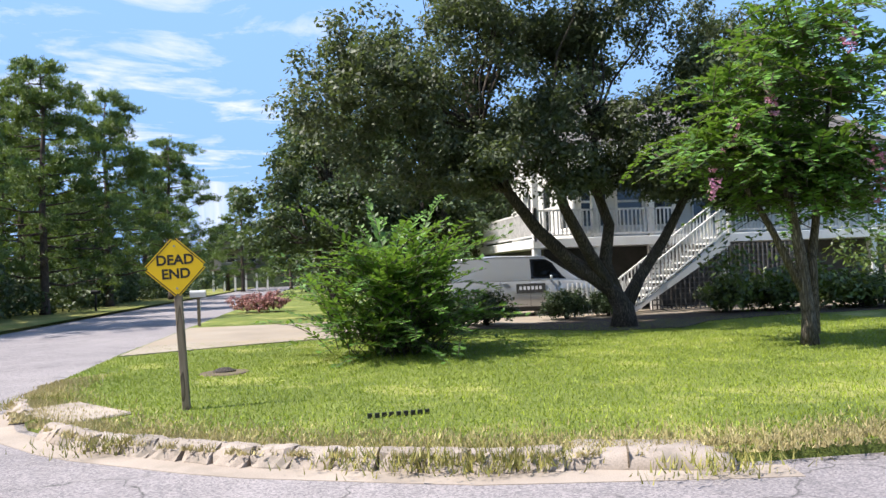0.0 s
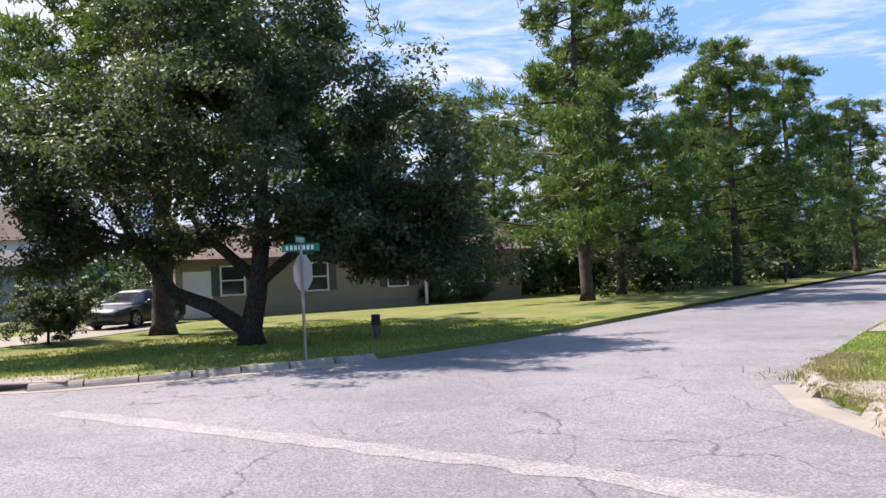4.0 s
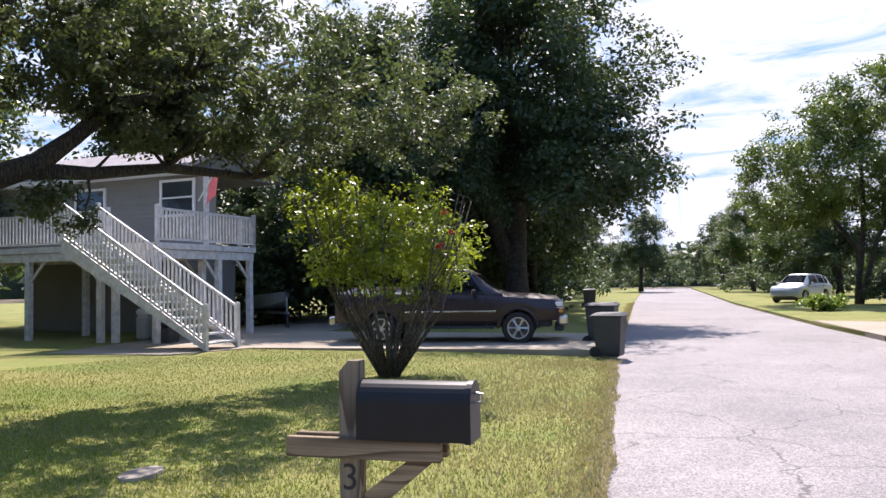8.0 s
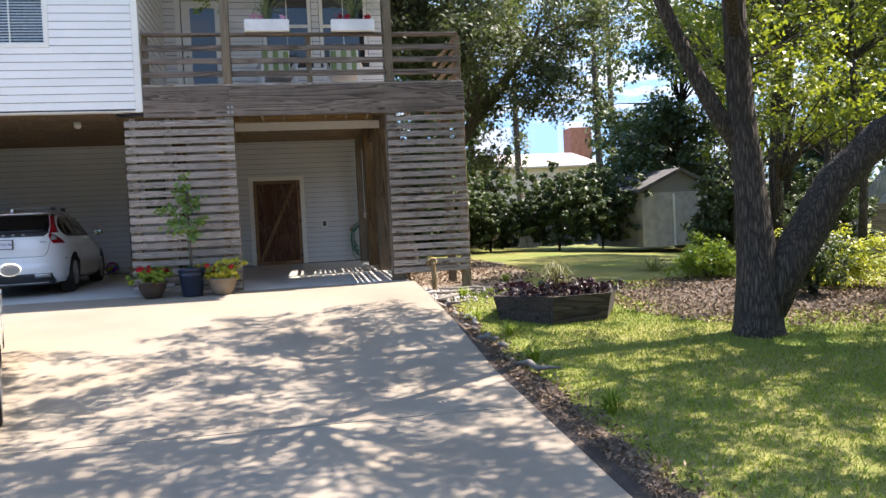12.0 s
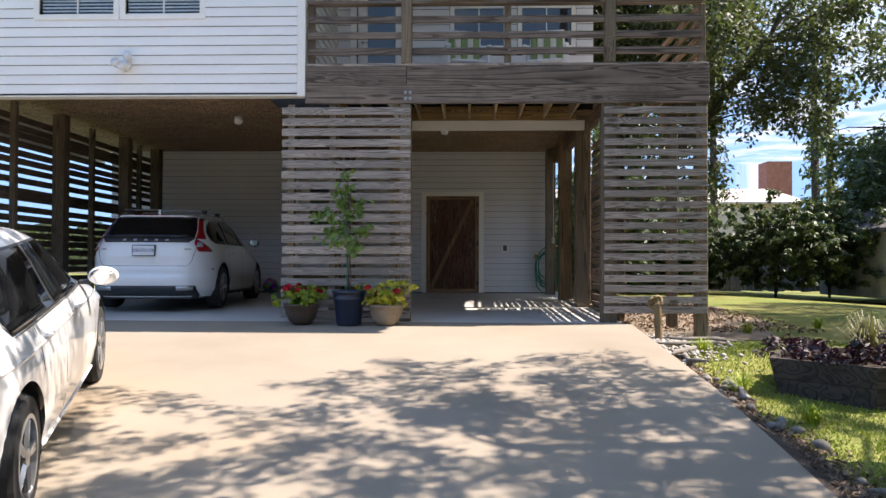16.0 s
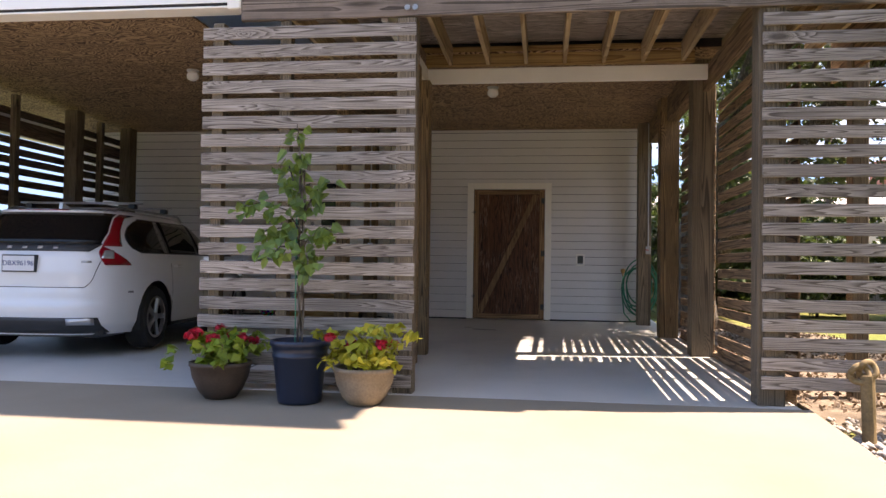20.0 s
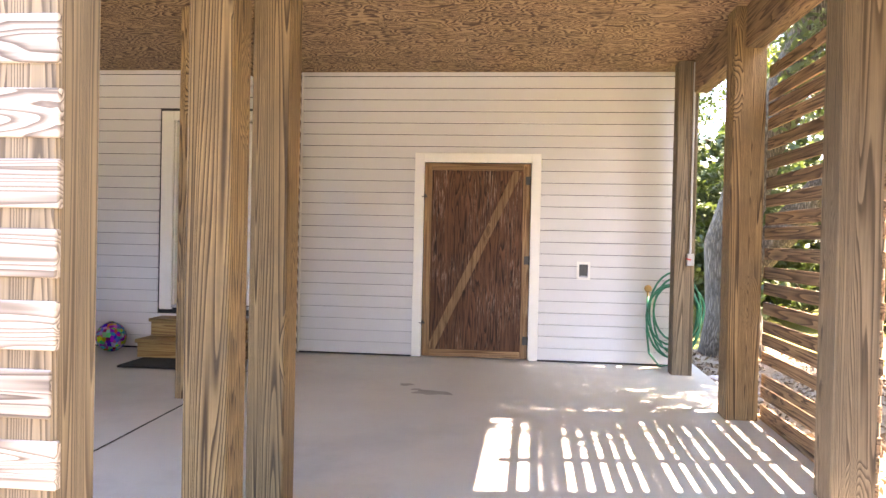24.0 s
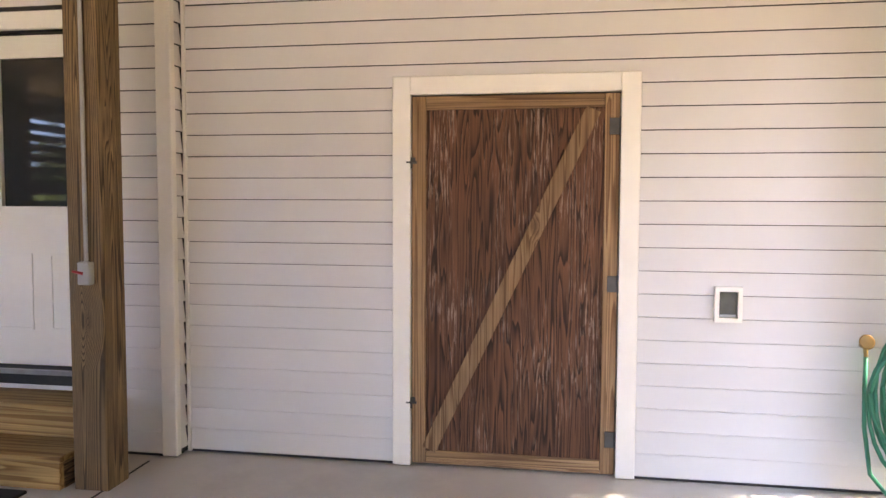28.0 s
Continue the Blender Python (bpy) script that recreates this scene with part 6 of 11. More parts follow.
T = broadleaf("tree", 31, pose(-37.87, -8.43, -0.05), [[(0, 0, 0, 0.4), (0, 0, 1.5, 0.3), (0.2, 0.1, 4, 0.24), (0.1, 0.3, 7, 0.12)], [(0, 0, 1.2, 0.25), (-0.8, 0.6, 4.0, 0.18), (-1.6, 1.0, 6.5, 0.1)]],
    [(0, 0, 7.5, 4.4, 4.4, 4.2), (2.2, 1.0, 5.0, 2.8, 2.8, 2.6), (-2.4, 1.0, 5.5, 2.8, 2.8, 2.8), (0, -2.0, 4.5, 3.0, 3.0, 2.4), (0.4, 1.4, 10.2, 2.6, 2.6, 1.8), (0.6, 2.8, 3.2, 2.2, 1.8, 1.4)], 620, 46, 0.75, (0.27, 0.16), "dark_leaf", label="tall dense shade tree, dark against the sky", group="shade trees", fork=2.5, gaps=0.45)
T1 = broadleaf("tree", 33, pose(-33.6, -3.9, -0.1, 0, 0, 150), [[(0, 0, 0, 0.5), (0, 0, 1.9, 0.38), (0.25, 0.1, 5, 0.3), (0.1, 0.4, 9, 0.15)], [(0, 0, 1.5, 0.32), (-1.0, 0.8, 5.0, 0.22), (-2.0, 1.3, 8.3, 0.12)]],
    [(0, 0, 9.6, 5.6, 5.6, 5.3), (2.8, 1.3, 6.4, 3.6, 3.6, 3.3), (-3.1, 1.3, 7.0, 3.6, 3.6, 3.6), (0, -2.6, 5.8, 3.8, 3.8, 3.1), (0.5, 1.8, 13.0, 3.3, 3.3, 2.3), (0.8, 3.6, 4.1, 2.8, 2.3, 1.8)], 2700, 52, 0.72, (0.19, 0.11), "dark_leaf", label="tall dense shade tree, dark against the sky", group="shade trees", fork=2.5, gaps=0.45, twigs=90)
T1.scale = (1.12, 1.12, 1.08)
c = copy_thing(T1, pose(-31.2, -8.6, -0.1, 0, 0, 260)); c.scale = (0.8, 0.8, 0.8)
for x, y, r, s in ((-43.0, -4.6, 230, 0.9), (-50.5, -5.6, 310, 0.85), (-58.0, -6.0, 40, 0.85), (-72.5, -7.0, 150, 0.85), (-37.5, -13.5, 20, 1.1), (-45.85, -7.7, 120, 0.9), (-33.21, -20.08, 200, 1.0), (-24.33, -24.34, 270, 0.95), (-18.51, -30.52, 20, 0.9), (-52.05, -14.52, 10, 1.0), (-40.24, -20.87, 80, 1.0), (-28.48, -29.22, 80, 1.0), (-65.84, -7.1, 200, 0.8), (-81.86, -7.63, 300, 0.8), (-63.19, 14.83, 140, 0.75), (-79.21, 14.3, 20, 0.75), (-95.62, 0.78, 20, 0.8), (-107.32, 11.14, 90, 0.85), (-113.82, -5.68, 190, 0.9), (-99.02, 20.89, 10, 0.8),
                   (1.2, 31.0, 30, 0.72), (5.2, 33.0, 160, 0.8), (4.61, 40.83, 100, 0.85), (10.76, 45.65, 10, 0.9), (17.7, 43.44, 60, 0.9), (2.44, 51.9, 10, 0.85), (25.57, 39.2, 10, 0.9), (35.33, 30.91, 40, 0.9), (-31.58, 34.9, 90, 0.9), (-25.11, 50.71, 40, 0.9), (-42.28, 45.22, 0, 0.95), (-17.64, 66.5, 0, 0.8), (7.07, 89.78, 70, 0.8), (-10.27, 112.3, 70, 0.8), (-26.86, 92.78, 10, 0.9), (16.47, 69.49, 30, 0.8)):
    c = copy_thing(T, pose(x, y, -0.1, 0, 0, r)); c.scale = (s, s, s)
T2 = broadleaf("street_tree", 32, pose(-47.5, 12.2, -0.05), [[(0, 0, 0, 0.22), (0.1, 0, 1.2, 0.16), (0.3, 0.2, 3, 0.13), (0.4, 0.3, 5, 0.12), (0.6, 0.2, 9, 0.06)], [(0.2, 0, 0, 0.2), (0.5, 0.3, 1.3, 0.13), (1.2, 0.6, 3.2, 0.1), (1.6, 1.4, 5, 0.1), (2.0, 2.2, 8, 0.05)], [(-0.2, 0, 0, 0.18), (-0.5, 0.2, 1.4, 0.12), (-1.2, 0.3, 3.0, 0.1), (-1.5, -1.0, 5, 0.1), (-1.9, -2.0, 8, 0.05)]],
    [(0, 0, 8.0, 5.0, 5.4, 3.8), (1.6, 2.8, 5.6, 3.2, 3.4, 2.4), (-1.8, -2.6, 5.8, 3.2, 3.4, 2.4), (0, 0.8, 11.0, 3.0, 3.4, 2.0), (0.5, -4.0, 7.5, 2.2, 2.4, 2.0)], 1900, 44, 0.6, (0.2, 0.1), "mid_leaf", bark="bark", label="many-stemmed street tree with mid green crown", group="street trees", gaps=0.5)
for x, y, r, s in ((-68, 12.5, 90, 0.7), (-86, 12.0, 200, 0.75)):
    c = copy_thing(T2, pose(x, y, -0.05, 0, 0, r)); c.scale = (s, s, s)
# crape myrtles
def crape(name, seed, m, r, h, stems, mat, label, clumps, bark="bark_pale", z0=0.9):
    rng = np.random.default_rng(seed)
    st = []
    for i in range(stems):
        a = 2 * math.pi * i / stems + rng.normal() * 0.2
        q = 0.09 + 0.03 * rng.random()
        st.append([(math.cos(a) * q, math.sin(a) * q, 0, 0.045), (math.cos(a) * r * (0.2 + 0.25 * rng.random()), math.sin(a) * r * (0.2 + 0.25 * rng.random()), h * 0.3, 0.02), (math.cos(a) * r * 0.55, math.sin(a) * r * 0.55, h * 0.55, 0.013), (math.cos(a) * r * 0.68, math.sin(a) * r * 0.68, h * 0.8, 0.007)])
    return broadleaf(name, seed, m, st, [(0, 0, h * 0.66, r * 0.8, r * 0.8, h * 0.30), (r * 0.45, 0, h * 0.52, r * 0.5, r * 0.55, h * 0.18), (-r * 0.4, r * 0.3, h * 0.55, r * 0.55, r * 0.55, h * 0.2), (0, -r * 0.4, h * 0.8, r * 0.5, r * 0.5, h * 0.16)], clumps, 34, 0.24, (0.085, 0.05), mat, bark=bark, label=label, category="shrub", fork=0.3, twigs=120, shell=0.3)


crape("crape_myrtle", 41, pose(-14.8, -3.07, -0.08), 2.15, 3.75, 24, "myrtle_leaf", "many-stemmed crape myrtle with yellow-green leaves", 350)

def frond_shrub(name, seed, m, stems, roots, n, reach, rise, droop, leaf, mat, bark, label, pairs=16):
    rng = np.random.default_rng(seed)
    root = thing(name, m, label, "shrub")
    bm = bmesh.new()
    for st in stems:
        tube(bm, [s[:3] for s in st], [s[3] for s in st], 10)
    V, F, sh = fronds(rng, roots, n, reach, rise, droop, leaf, pairs)
    for q in sh:
        tube(bm, q, [0.012, 0.009, 0.007, 0.005, 0.003], 4)
    part("trunk", bm, bark, root, smooth=True)
    raw("crown", V, F, mat, root)
    return root


frond_shrub("flowering_bush", 43, pose(1.9, 15.9, -0.05), [[(0, 0, 0, 0.05), (0.05, 0, 0.6, 0.03), (0.1, 0.1, 1.3, 0.02)]],
            [(0, 0, 0.1, 0.3), (-0.5, 0, 0.2, 0.35), (0.5, 0, 0.2, 0.35), (0.1, 0, 0.9, 0.35), (-0.2, 0, 1.3, 0.3)], 330, 1.9, 1.75, 0.42, (0.21, 0.075), "crape_leaf", "bark_pale", "full bright green bush with arching shoots on the lawn")
frond_shrub("crape_myrtle", 42, pose(8.92, 13.5, -0.05),
            [[(0, 0, 0, 0.17), (0.0, 0, 0.5, 0.12), (-0.1, 0, 1.6, 0.10), (-0.4, 0, 3.4, 0.06), (-0.7, 0, 5.2, 0.03)], [(0.1, 0, 0.2, 0.10), (0.2, 0.1, 1.6, 0.08), (0.6, 0.2, 3.4, 0.05), (0.9, 0.2, 5.0, 0.03)], [(-0.1, 0, 1.0, 0.08), (-0.5, 0.3, 2.2, 0.06), (-1.3, 0.4, 3.6, 0.03)]],
            [(-0.4, 0, 3.4, 0.45), (0.6, 0.2, 3.4, 0.45), (-0.7, 0, 4.6, 0.5), (0.8, 0.2, 4.6, 0.5), (0, 0, 2.6, 0.35), (-1.2, 0.3, 3.4, 0.35), (0.1, 0, 5.6, 0.5), (1.0, 0, 2.8, 0.35)], 620, 1.35, 1.0, 0.75, (0.20, 0.075), "crape_leaf", "bark_pale", "pink-flowering crape myrtle with drooping shoots")

# ---- neighbouring houses ----
M["car_black"] = paint("car_black", (0.010, 0.010, 0.012), 0.45, 0.1, 1, coat=0.45, bump_s=0)
M["far_white"] = paint("far_white", (0.74, 0.73, 0.70), 0.6, 0.15, 1)
M["old_white_x"] = paint("old_white_x", (0.70, 0.68, 0.66), 0.6, 0.35, 6)


def boards(parent, name, axis, x, y, a0, a1, z0, z1, pitch, mat, thick=0.02, face=1):
    """Horizontal siding boards for a far wall, one mesh a wall."""
    bm = bmesh.new()
    z = z0
    while z < z1 - 0.01:
        t = min(z + pitch, z1)
        pr = [(0, z), (0.02 * face, z), (0.004 * face, t - 0.004), (0, t - 0.004)]
        if axis == 0:
            prism(bm, [(y + p, q) for p, q in pr], 0, a0, a1)
        else:
            prism(bm, [(x + p, q) for p, q in pr], 1, a0, a1)
        z = t
    ob = part(name, bm, mat, parent)
    ob["kind"] = "stuff"
    return ob


def house_window(parent, axis, x, y, z, w, h, face, frame_mat="far_white", shutters=None):
    def bx(u0, u1, d0, d1, z0, z1):
        return (x + u0, x + u1, y + d0 * face, y + d1 * face, z + z0, z + z1) if axis == 0 else (x + d0 * face, x + d1 * face, y + u0, y + u1, z + z0, z + z1)
    bm = bmesh.new()
    for q in ((-w / 2 - 0.08, -w / 2, 0, h), (w / 2, w / 2 + 0.08, 0, h), (-w / 2 - 0.08, w / 2 + 0.08, -0.08, 0), (-w / 2 - 0.08, w / 2 + 0.08, h, h + 0.08), (-w / 2, w / 2, h * 0.48, h * 0.53)):
        box(bm, *bx(q[0], q[1], 0.0, 0.06, q[2], q[3]))
    wn_ = part("window", bm, frame_mat, parent)
    part("pane", boxbm(*bx(-w / 2, w / 2, 0.012, 0.022, 0, h)), "glass", wn_)
    if shutters:
        for s in (-1, 1):
            bm = bmesh.new()
            u = s * (w / 2 + 0.28)
            box(bm, *bx(u - 0.18, u + 0.18, 0.02, 0.05, -0.05, h + 0.05))
            part("shutter", bm, shutters, wn_)


def gable(parent, x0, x1, y0, y1, z, rise, over, mat, axis=0, name="roof"):
    bm = bmesh.new()
    if axis == 0:
        c = (y0 + y1) / 2
        prism(bm, [(y0 - over, z), (y0 - over, z + 0.14), (c, z + rise + 0.14), (y1 + over, z + 0.14), (y1 + over, z), (c, z + rise)], 0, x0 - over, x1 + over)
    else:
        c = (x0 + x1) / 2
        prism(bm, [(x0 - over, z), (x0 - over, z + 0.14), (c, z + rise + 0.14), (x1 + over, z + 0.14), (x1 + over, z), (c, z + rise)], 1, y0 - over, y1 + over)
    part(name, bm, mat, parent)
    bm = bmesh.new()
    if axis == 0:
        prism(bm, [(y0, z), (y1, z), ((y0 + y1) / 2, z + rise)], 0, x0 + 0.02, x1 - 0.02)
    else:
        prism(bm, [(x0, z), (x1, z), ((x0 + x1) / 2, z + rise)], 1, y0 + 0.02, y1 - 0.02)
    return part("gable_end", bm, "grey_siding", parent)


def railing(parent, p, q, h=0.95, gap=0.14, mat="old_white_x"):
    """Rails, posts and balusters between two points; each baluster is a piece."""
    p, q = Vector(p), Vector(q)
    ln = (q - p).length
    u = (q - p) / ln
    side = Vector((u.y, -u.x, 0)).normalized() * 0.03
    for z0, z1 in ((0.08, 0.13), (h - 0.06, h)):
        bm = bmesh.new()
        vs = [bm.verts.new(v + Vector((0, 0, z)) + s) for v in (p, q) for z in (z0, z1) for s in (-side, side)]
        for f in ((0, 1, 3, 2), (4, 6, 7, 5), (0, 4, 5, 1), (2, 3, 7, 6), (0, 2, 6, 4), (1, 5, 7, 3)):
            bm.faces.new([vs[i] for i in f])
        part("rail", bm, mat, parent)
    n = max(2, int(ln / gap))
    data = None
    for i in range(n):
        v = p + u * ln * (i + 0.5) / n
        if data is None:
            ob = part("baluster", boxbm(-0.022, 0.022, -0.022, 0.022, 0.10, h - 0.03), mat, parent); data = ob.data
        else:
            ob = new("baluster", data); ob.parent = parent
        ob.location = v
    for v in (p, q):
        ob = part("newel", boxbm(-0.05, 0.05, -0.05, 0.05, -0.1, h + 0.08, 0.006), mat, parent); ob.location = v


def stairs(parent, foot, top, width, n, mat):
    """An open flight from foot to top; width is a vector."""
    f, t, w = Vector(foot), Vector(top), Vector(width)
    d = (t - f) / n
    for i in range(n):
        p = f + d * i + Vector((0, 0, d.z))
        run = Vector((d.x, d.y, 0)) * 1.1
        bm = bmesh.new()
        vs = [bm.verts.new(v + Vector((0, 0, z))) for z in (-0.045, 0.0) for v in (p, p + w, p + w + run, p + run)]
        for q in ((0, 3, 2, 1), (4, 5, 6, 7), (0, 1, 5, 4), (1, 2, 6, 5), (2, 3, 7, 6), (3, 0, 4, 7)):
            bm.faces.new([vs[k] for k in q])
        part("tread", bm, mat, parent)
    for s in (Vector((0, 0, 0)), w):
        bm = bmesh.new()
        o = w.normalized() * 0.022
        vs = [bm.verts.new(v + s + e + Vector((0, 0, z))) for v in (f + Vector((0, 0, 0.02)), t) for z in (-0.30 if v is t else -0.0, 0.14) for e in (-o, o)]
        for q in ((0, 1, 3, 2), (4, 6, 7, 5), (0, 4, 5, 1), (2, 3, 7, 6), (0, 2, 6, 4), (1, 5, 7, 3)):
            bm.faces.new([vs[k] for k in q])
        part("stringer", bm, mat, parent)
        railing(parent, f + s + Vector((0, 0, 0.12)), t + s + Vector((0, 0, 0.12)), 0.92, 0.15, mat)


# raised house to the south-west, with its deck and white stairs
H1 = thing("raised_house", pose(-20.07, -13.15, 0, 0, 0, -8) @ pose(20.42, 13.7, 0), "grey raised house with white deck railings and stairs", "house")
part("wall", boxbm(-27.5, -23.4, -22, -15.8, 2.75, 5.1), "grey_siding", H1)
part("wall", boxbm(-23.95, -23.4, -15.79, -12.62, 2.75, 5.1), "grey_siding", H1)
boards(H1, "siding", 1, -23.4, 0, -22, -12.62, 2.78, 5.1, 0.15, "grey_siding")
gable(H1, -27.5, -23.3, -22, -13.1, 5.1, 1.0, 0.28, "shingle_pale", axis=1)
part("ground_room", boxbm(-27.4, -24.6, -21.5, -14.6, 0.0, 2.7), "grey_siding", H1)
part("deck_floor", boxbm(-23.45, -20.75, -22.0, -11.95, 2.55, 2.72, 0.01), "old_white_x", H1, "white-painted deck edge")
part("deck_floor", boxbm(-25.05, -23.46, -12.61, -11.95, 2.55, 2.72, 0.01), "old_white_x", H1)
part("girder", boxbm(-20.95, -20.80, -22.0, -12.0, 2.30, 2.54, 0.006), "old_white_x", H1)
part("girder", boxbm(-23.0, -22.85, -22.0, -12.2, 2.30, 2.54, 0.006), "old_white_x", H1)
part("girder", boxbm(-25.0, -20.96, -12.15, -12.0, 2.30, 2.54, 0.006), "old_white_x", H1)
for x, y in ((-20.88, -12.1), (-20.88, -13.55), (-20.88, -14.1), (-20.88, -16.9), (-20.88, -19.4), (-20.88, -21.9), (-22.92, -12.3), (-22.92, -13.3), (-22.92, -16.9), (-24.9, -12.1), (-23.4, -12.1)):
    ob = part("stilt", boxbm(-0.085, 0.085, -0.085, 0.085, 0, 2.31, 0.008), "old_white_x", H1); ob.location = (x, y, 0)
for x, y, dx, dy in ((-20.88, -14.1, 0, -1), (-20.88, -16.9, 0, 1), (-20.88, -13.55, 0, 1), (-24.9, -12.1, 1, 0), (-22.92, -12.3, 0, -1), (-23.4, -12.1, 1, 0)):
    bm = bmesh.new(); rod(bm, (x, y, 1.65), (x + dx * 0.65, y + dy * 0.65, 2.32), 0.045, n=4)
    part("knee_brace", bm, "old_white_x", H1)
railing(H1, (-20.8, -13.75, 2.72), (-20.8, -21.9, 2.72)); railing(H1, (-20.8, -12.0, 2.72), (-25.0, -12.0, 2.72)); railing(H1, (-25.0, -12.0, 2.72), (-25.0, -12.55, 2.72))
ob = part("porch_post", boxbm(-0.06, 0.06, -0.06, 0.06, 2.72, 4.95), "old_white_x", H1); ob.location = (-23.3, -12.45, 0)
part("porch_roof", boxbm(-23.4, -22.95, -21.9, -12.6, 4.95, 5.09), "far_white", H1)
stairs(H1, (-20.42, -9.1, 0.0), (-20.42, -13.7, 2.72), (1.17, 0, 0), 14, "old_white_x")
house_window(H1, 1, -23.38, -13.6, 3.75, 1.2, 1.0, 1)
house_window(H1, 1, -23.38, -17.2, 3.35, 1.2, 1.3, 1)
for k in range(9):
    part("fence_board", boxbm(-20.35, -18.0, -0.012, 0.012, 0, 0.135, 0.003), "slat_x", H1).location = (0.9, -17.9, 0.25 + k * 0.142)
stairs(H1, (-21.9, -25.6, 0.0), (-21.9, -22.05, 2.6), (1.0, 0, 0), 12, "old_white_x")
part("flag_pole", rod(bmesh.new(), (-22.6, -12.15, 4.0), (-22.3, -11.3, 4.75), 0.02, n=6), "far_white", H1)
bm = bmesh.new()
g_ = [[bm.verts.new((-22.42 + 0.05 * math.sin(u * 5), -11.62 + 0.30 * u - 0.10 * v, 4.45 + 0.25 * u - 0.62 * v - 0.05 * math.sin(u * 6))) for u in np.linspace(0, 1, 7)] for v in np.linspace(0, 1, 6)]
for A, B in zip(g_, g_[1:]):
    for q in range(6):
        bm.faces.new((A[q], A[q + 1], B[q + 1], B[q]))
bmesh.ops.solidify(bm, geom=bm.faces[:], thickness=0.004)
part("flag", bm, "pink_paint", H1, "faded red flag hanging from a short pole")
# clutter under that house
for nm, lab, x, y, w, h, mt in (("gas_grill", "covered black grill under the deck", -21.6, -12.1, 0.55, 1.0, "plastic_black"), ("storage_box", "white and black bin under the deck", -21.9, -13.0, 0.4, 0.9, "grey_plastic"), ("crate", "dark crate under the stairs", -20.6, -11.4, 0.5, 0.6, "plastic_black")):
    t_ = thing(nm, pose(x, y, 0.0), lab, nm.replace("_", " "))
    part("body", boxbm(-w / 2, w / 2, -w / 2, w / 2, 0, h * 0.75, 0.05), mt, t_)
    part("lid", boxbm(-w / 2 - 0.02, w / 2 + 0.02, -w / 2 - 0.02, w / 2 + 0.02, h * 0.752, h, 0.08), mt if nm != "storage_box" else "far_white", t_)

# white house on the north-east corner lot
H2 = thing("raised_house", pose(0, 0, 0), "white raised house with stairs and lattice skirting", "house")
part("wall", boxbm(9.8, 22, 27.5, 36, 2.5, 5.9), "far_white", H2)
boards(H2, "siding", 0, 0, 27.5, 9.8, 22, 2.5, 5.8, 0.15, "far_white", face=-1)
gable(H2, 9.8, 22, 27.5, 36, 5.8, 2.6, 0.6, "shingle")
part("deck_floor", boxbm(7.4, 22, 25.0, 27.5, 2.15, 2.45, 0.01), "far_white", H2)
part("deck_floor", boxbm(7.4, 9.8, 27.5, 33, 2.15, 2.45, 0.01), "far_white", H2)
part("porch_roof", boxbm(7.2, 22, 24.8, 27.6, 4.9, 5.1), "far_white", H2)
for x in (7.55, 9.6, 11.6, 14.2, 17, 20):
    part("porch_post", boxbm(x - 0.1, x + 0.1, 25.05, 25.25, 2.45, 4.9), "far_white", H2)
    part("stilt", boxbm(x - 0.12, x + 0.12, 25.05, 25.29, -0.05, 2.15), "far_white", H2)
railing(H2, (7.5, 25.05, 2.45), (12.4, 25.05, 2.45)); railing(H2, (14.0, 25.05, 2.45), (21.8, 25.05, 2.45)); railing(H2, (7.5, 25.05, 2.45), (7.5, 32, 2.45))
stairs(H2, (10.0, 23.4, -0.05), (13.4, 23.4, 2.3), (0, 1.2, 0), 12, "far_white")
# walls coloured dark to give the darkness behind the lattice
part("ground_room", boxbm(8.2, 21.5, 26.4, 35, -0.1, 2.14), "shed_dark", H2, "boarded walls under the deck, its shade put into their colour")
for x in (10.5, 11.9, 13.3, 14.9, 16.6):
    house_window(H2, 0, x, 27.48, 2.95, 0.95, 1.75, -1)
for y in (28.6, 30.6, 32.6):
    house_window(H2, 1, 9.82, y, 2.95, 0.95, 1.75, -1)
lat = thing("lattice_screen", pose(11.2, 24.55, -0.05), "grey diagonal lattice skirting under the deck", "lattice")
up = part("upright_lath", boxbm(0, 0.05, -0.008, 0.008, 0, 2.15), "lattice_grey", lat)
for k in range(1, 34):
    ob = new("upright_lath", up.data); ob.parent = lat; ob.location.x = k * 0.17
cl = part("cross_lath", boxbm(0, 5.66, 0.009, 0.02, 0, 0.05), "lattice_grey", lat)
for k in range(1, 13):
    ob = new("cross_lath", cl.data); ob.parent = lat; ob.location.z = k * 0.17
f = thing("picket_fence", pose(8.0, 23.6, -0.05), "low white picket fence by the stairs", "fence")
for k in range(14):
    part("picket", boxbm(k * 0.15, k * 0.15 + 0.07, 0, 0.02, 0.05, 1.05, 0.004), "far_white", f)
part("rail", boxbm(0, 2.05, 0.021, 0.05, 0.25, 0.33), "far_white", f); part("rail", boxbm(0, 2.05, 0.021, 0.05, 0.8, 0.88), "far_white", f)

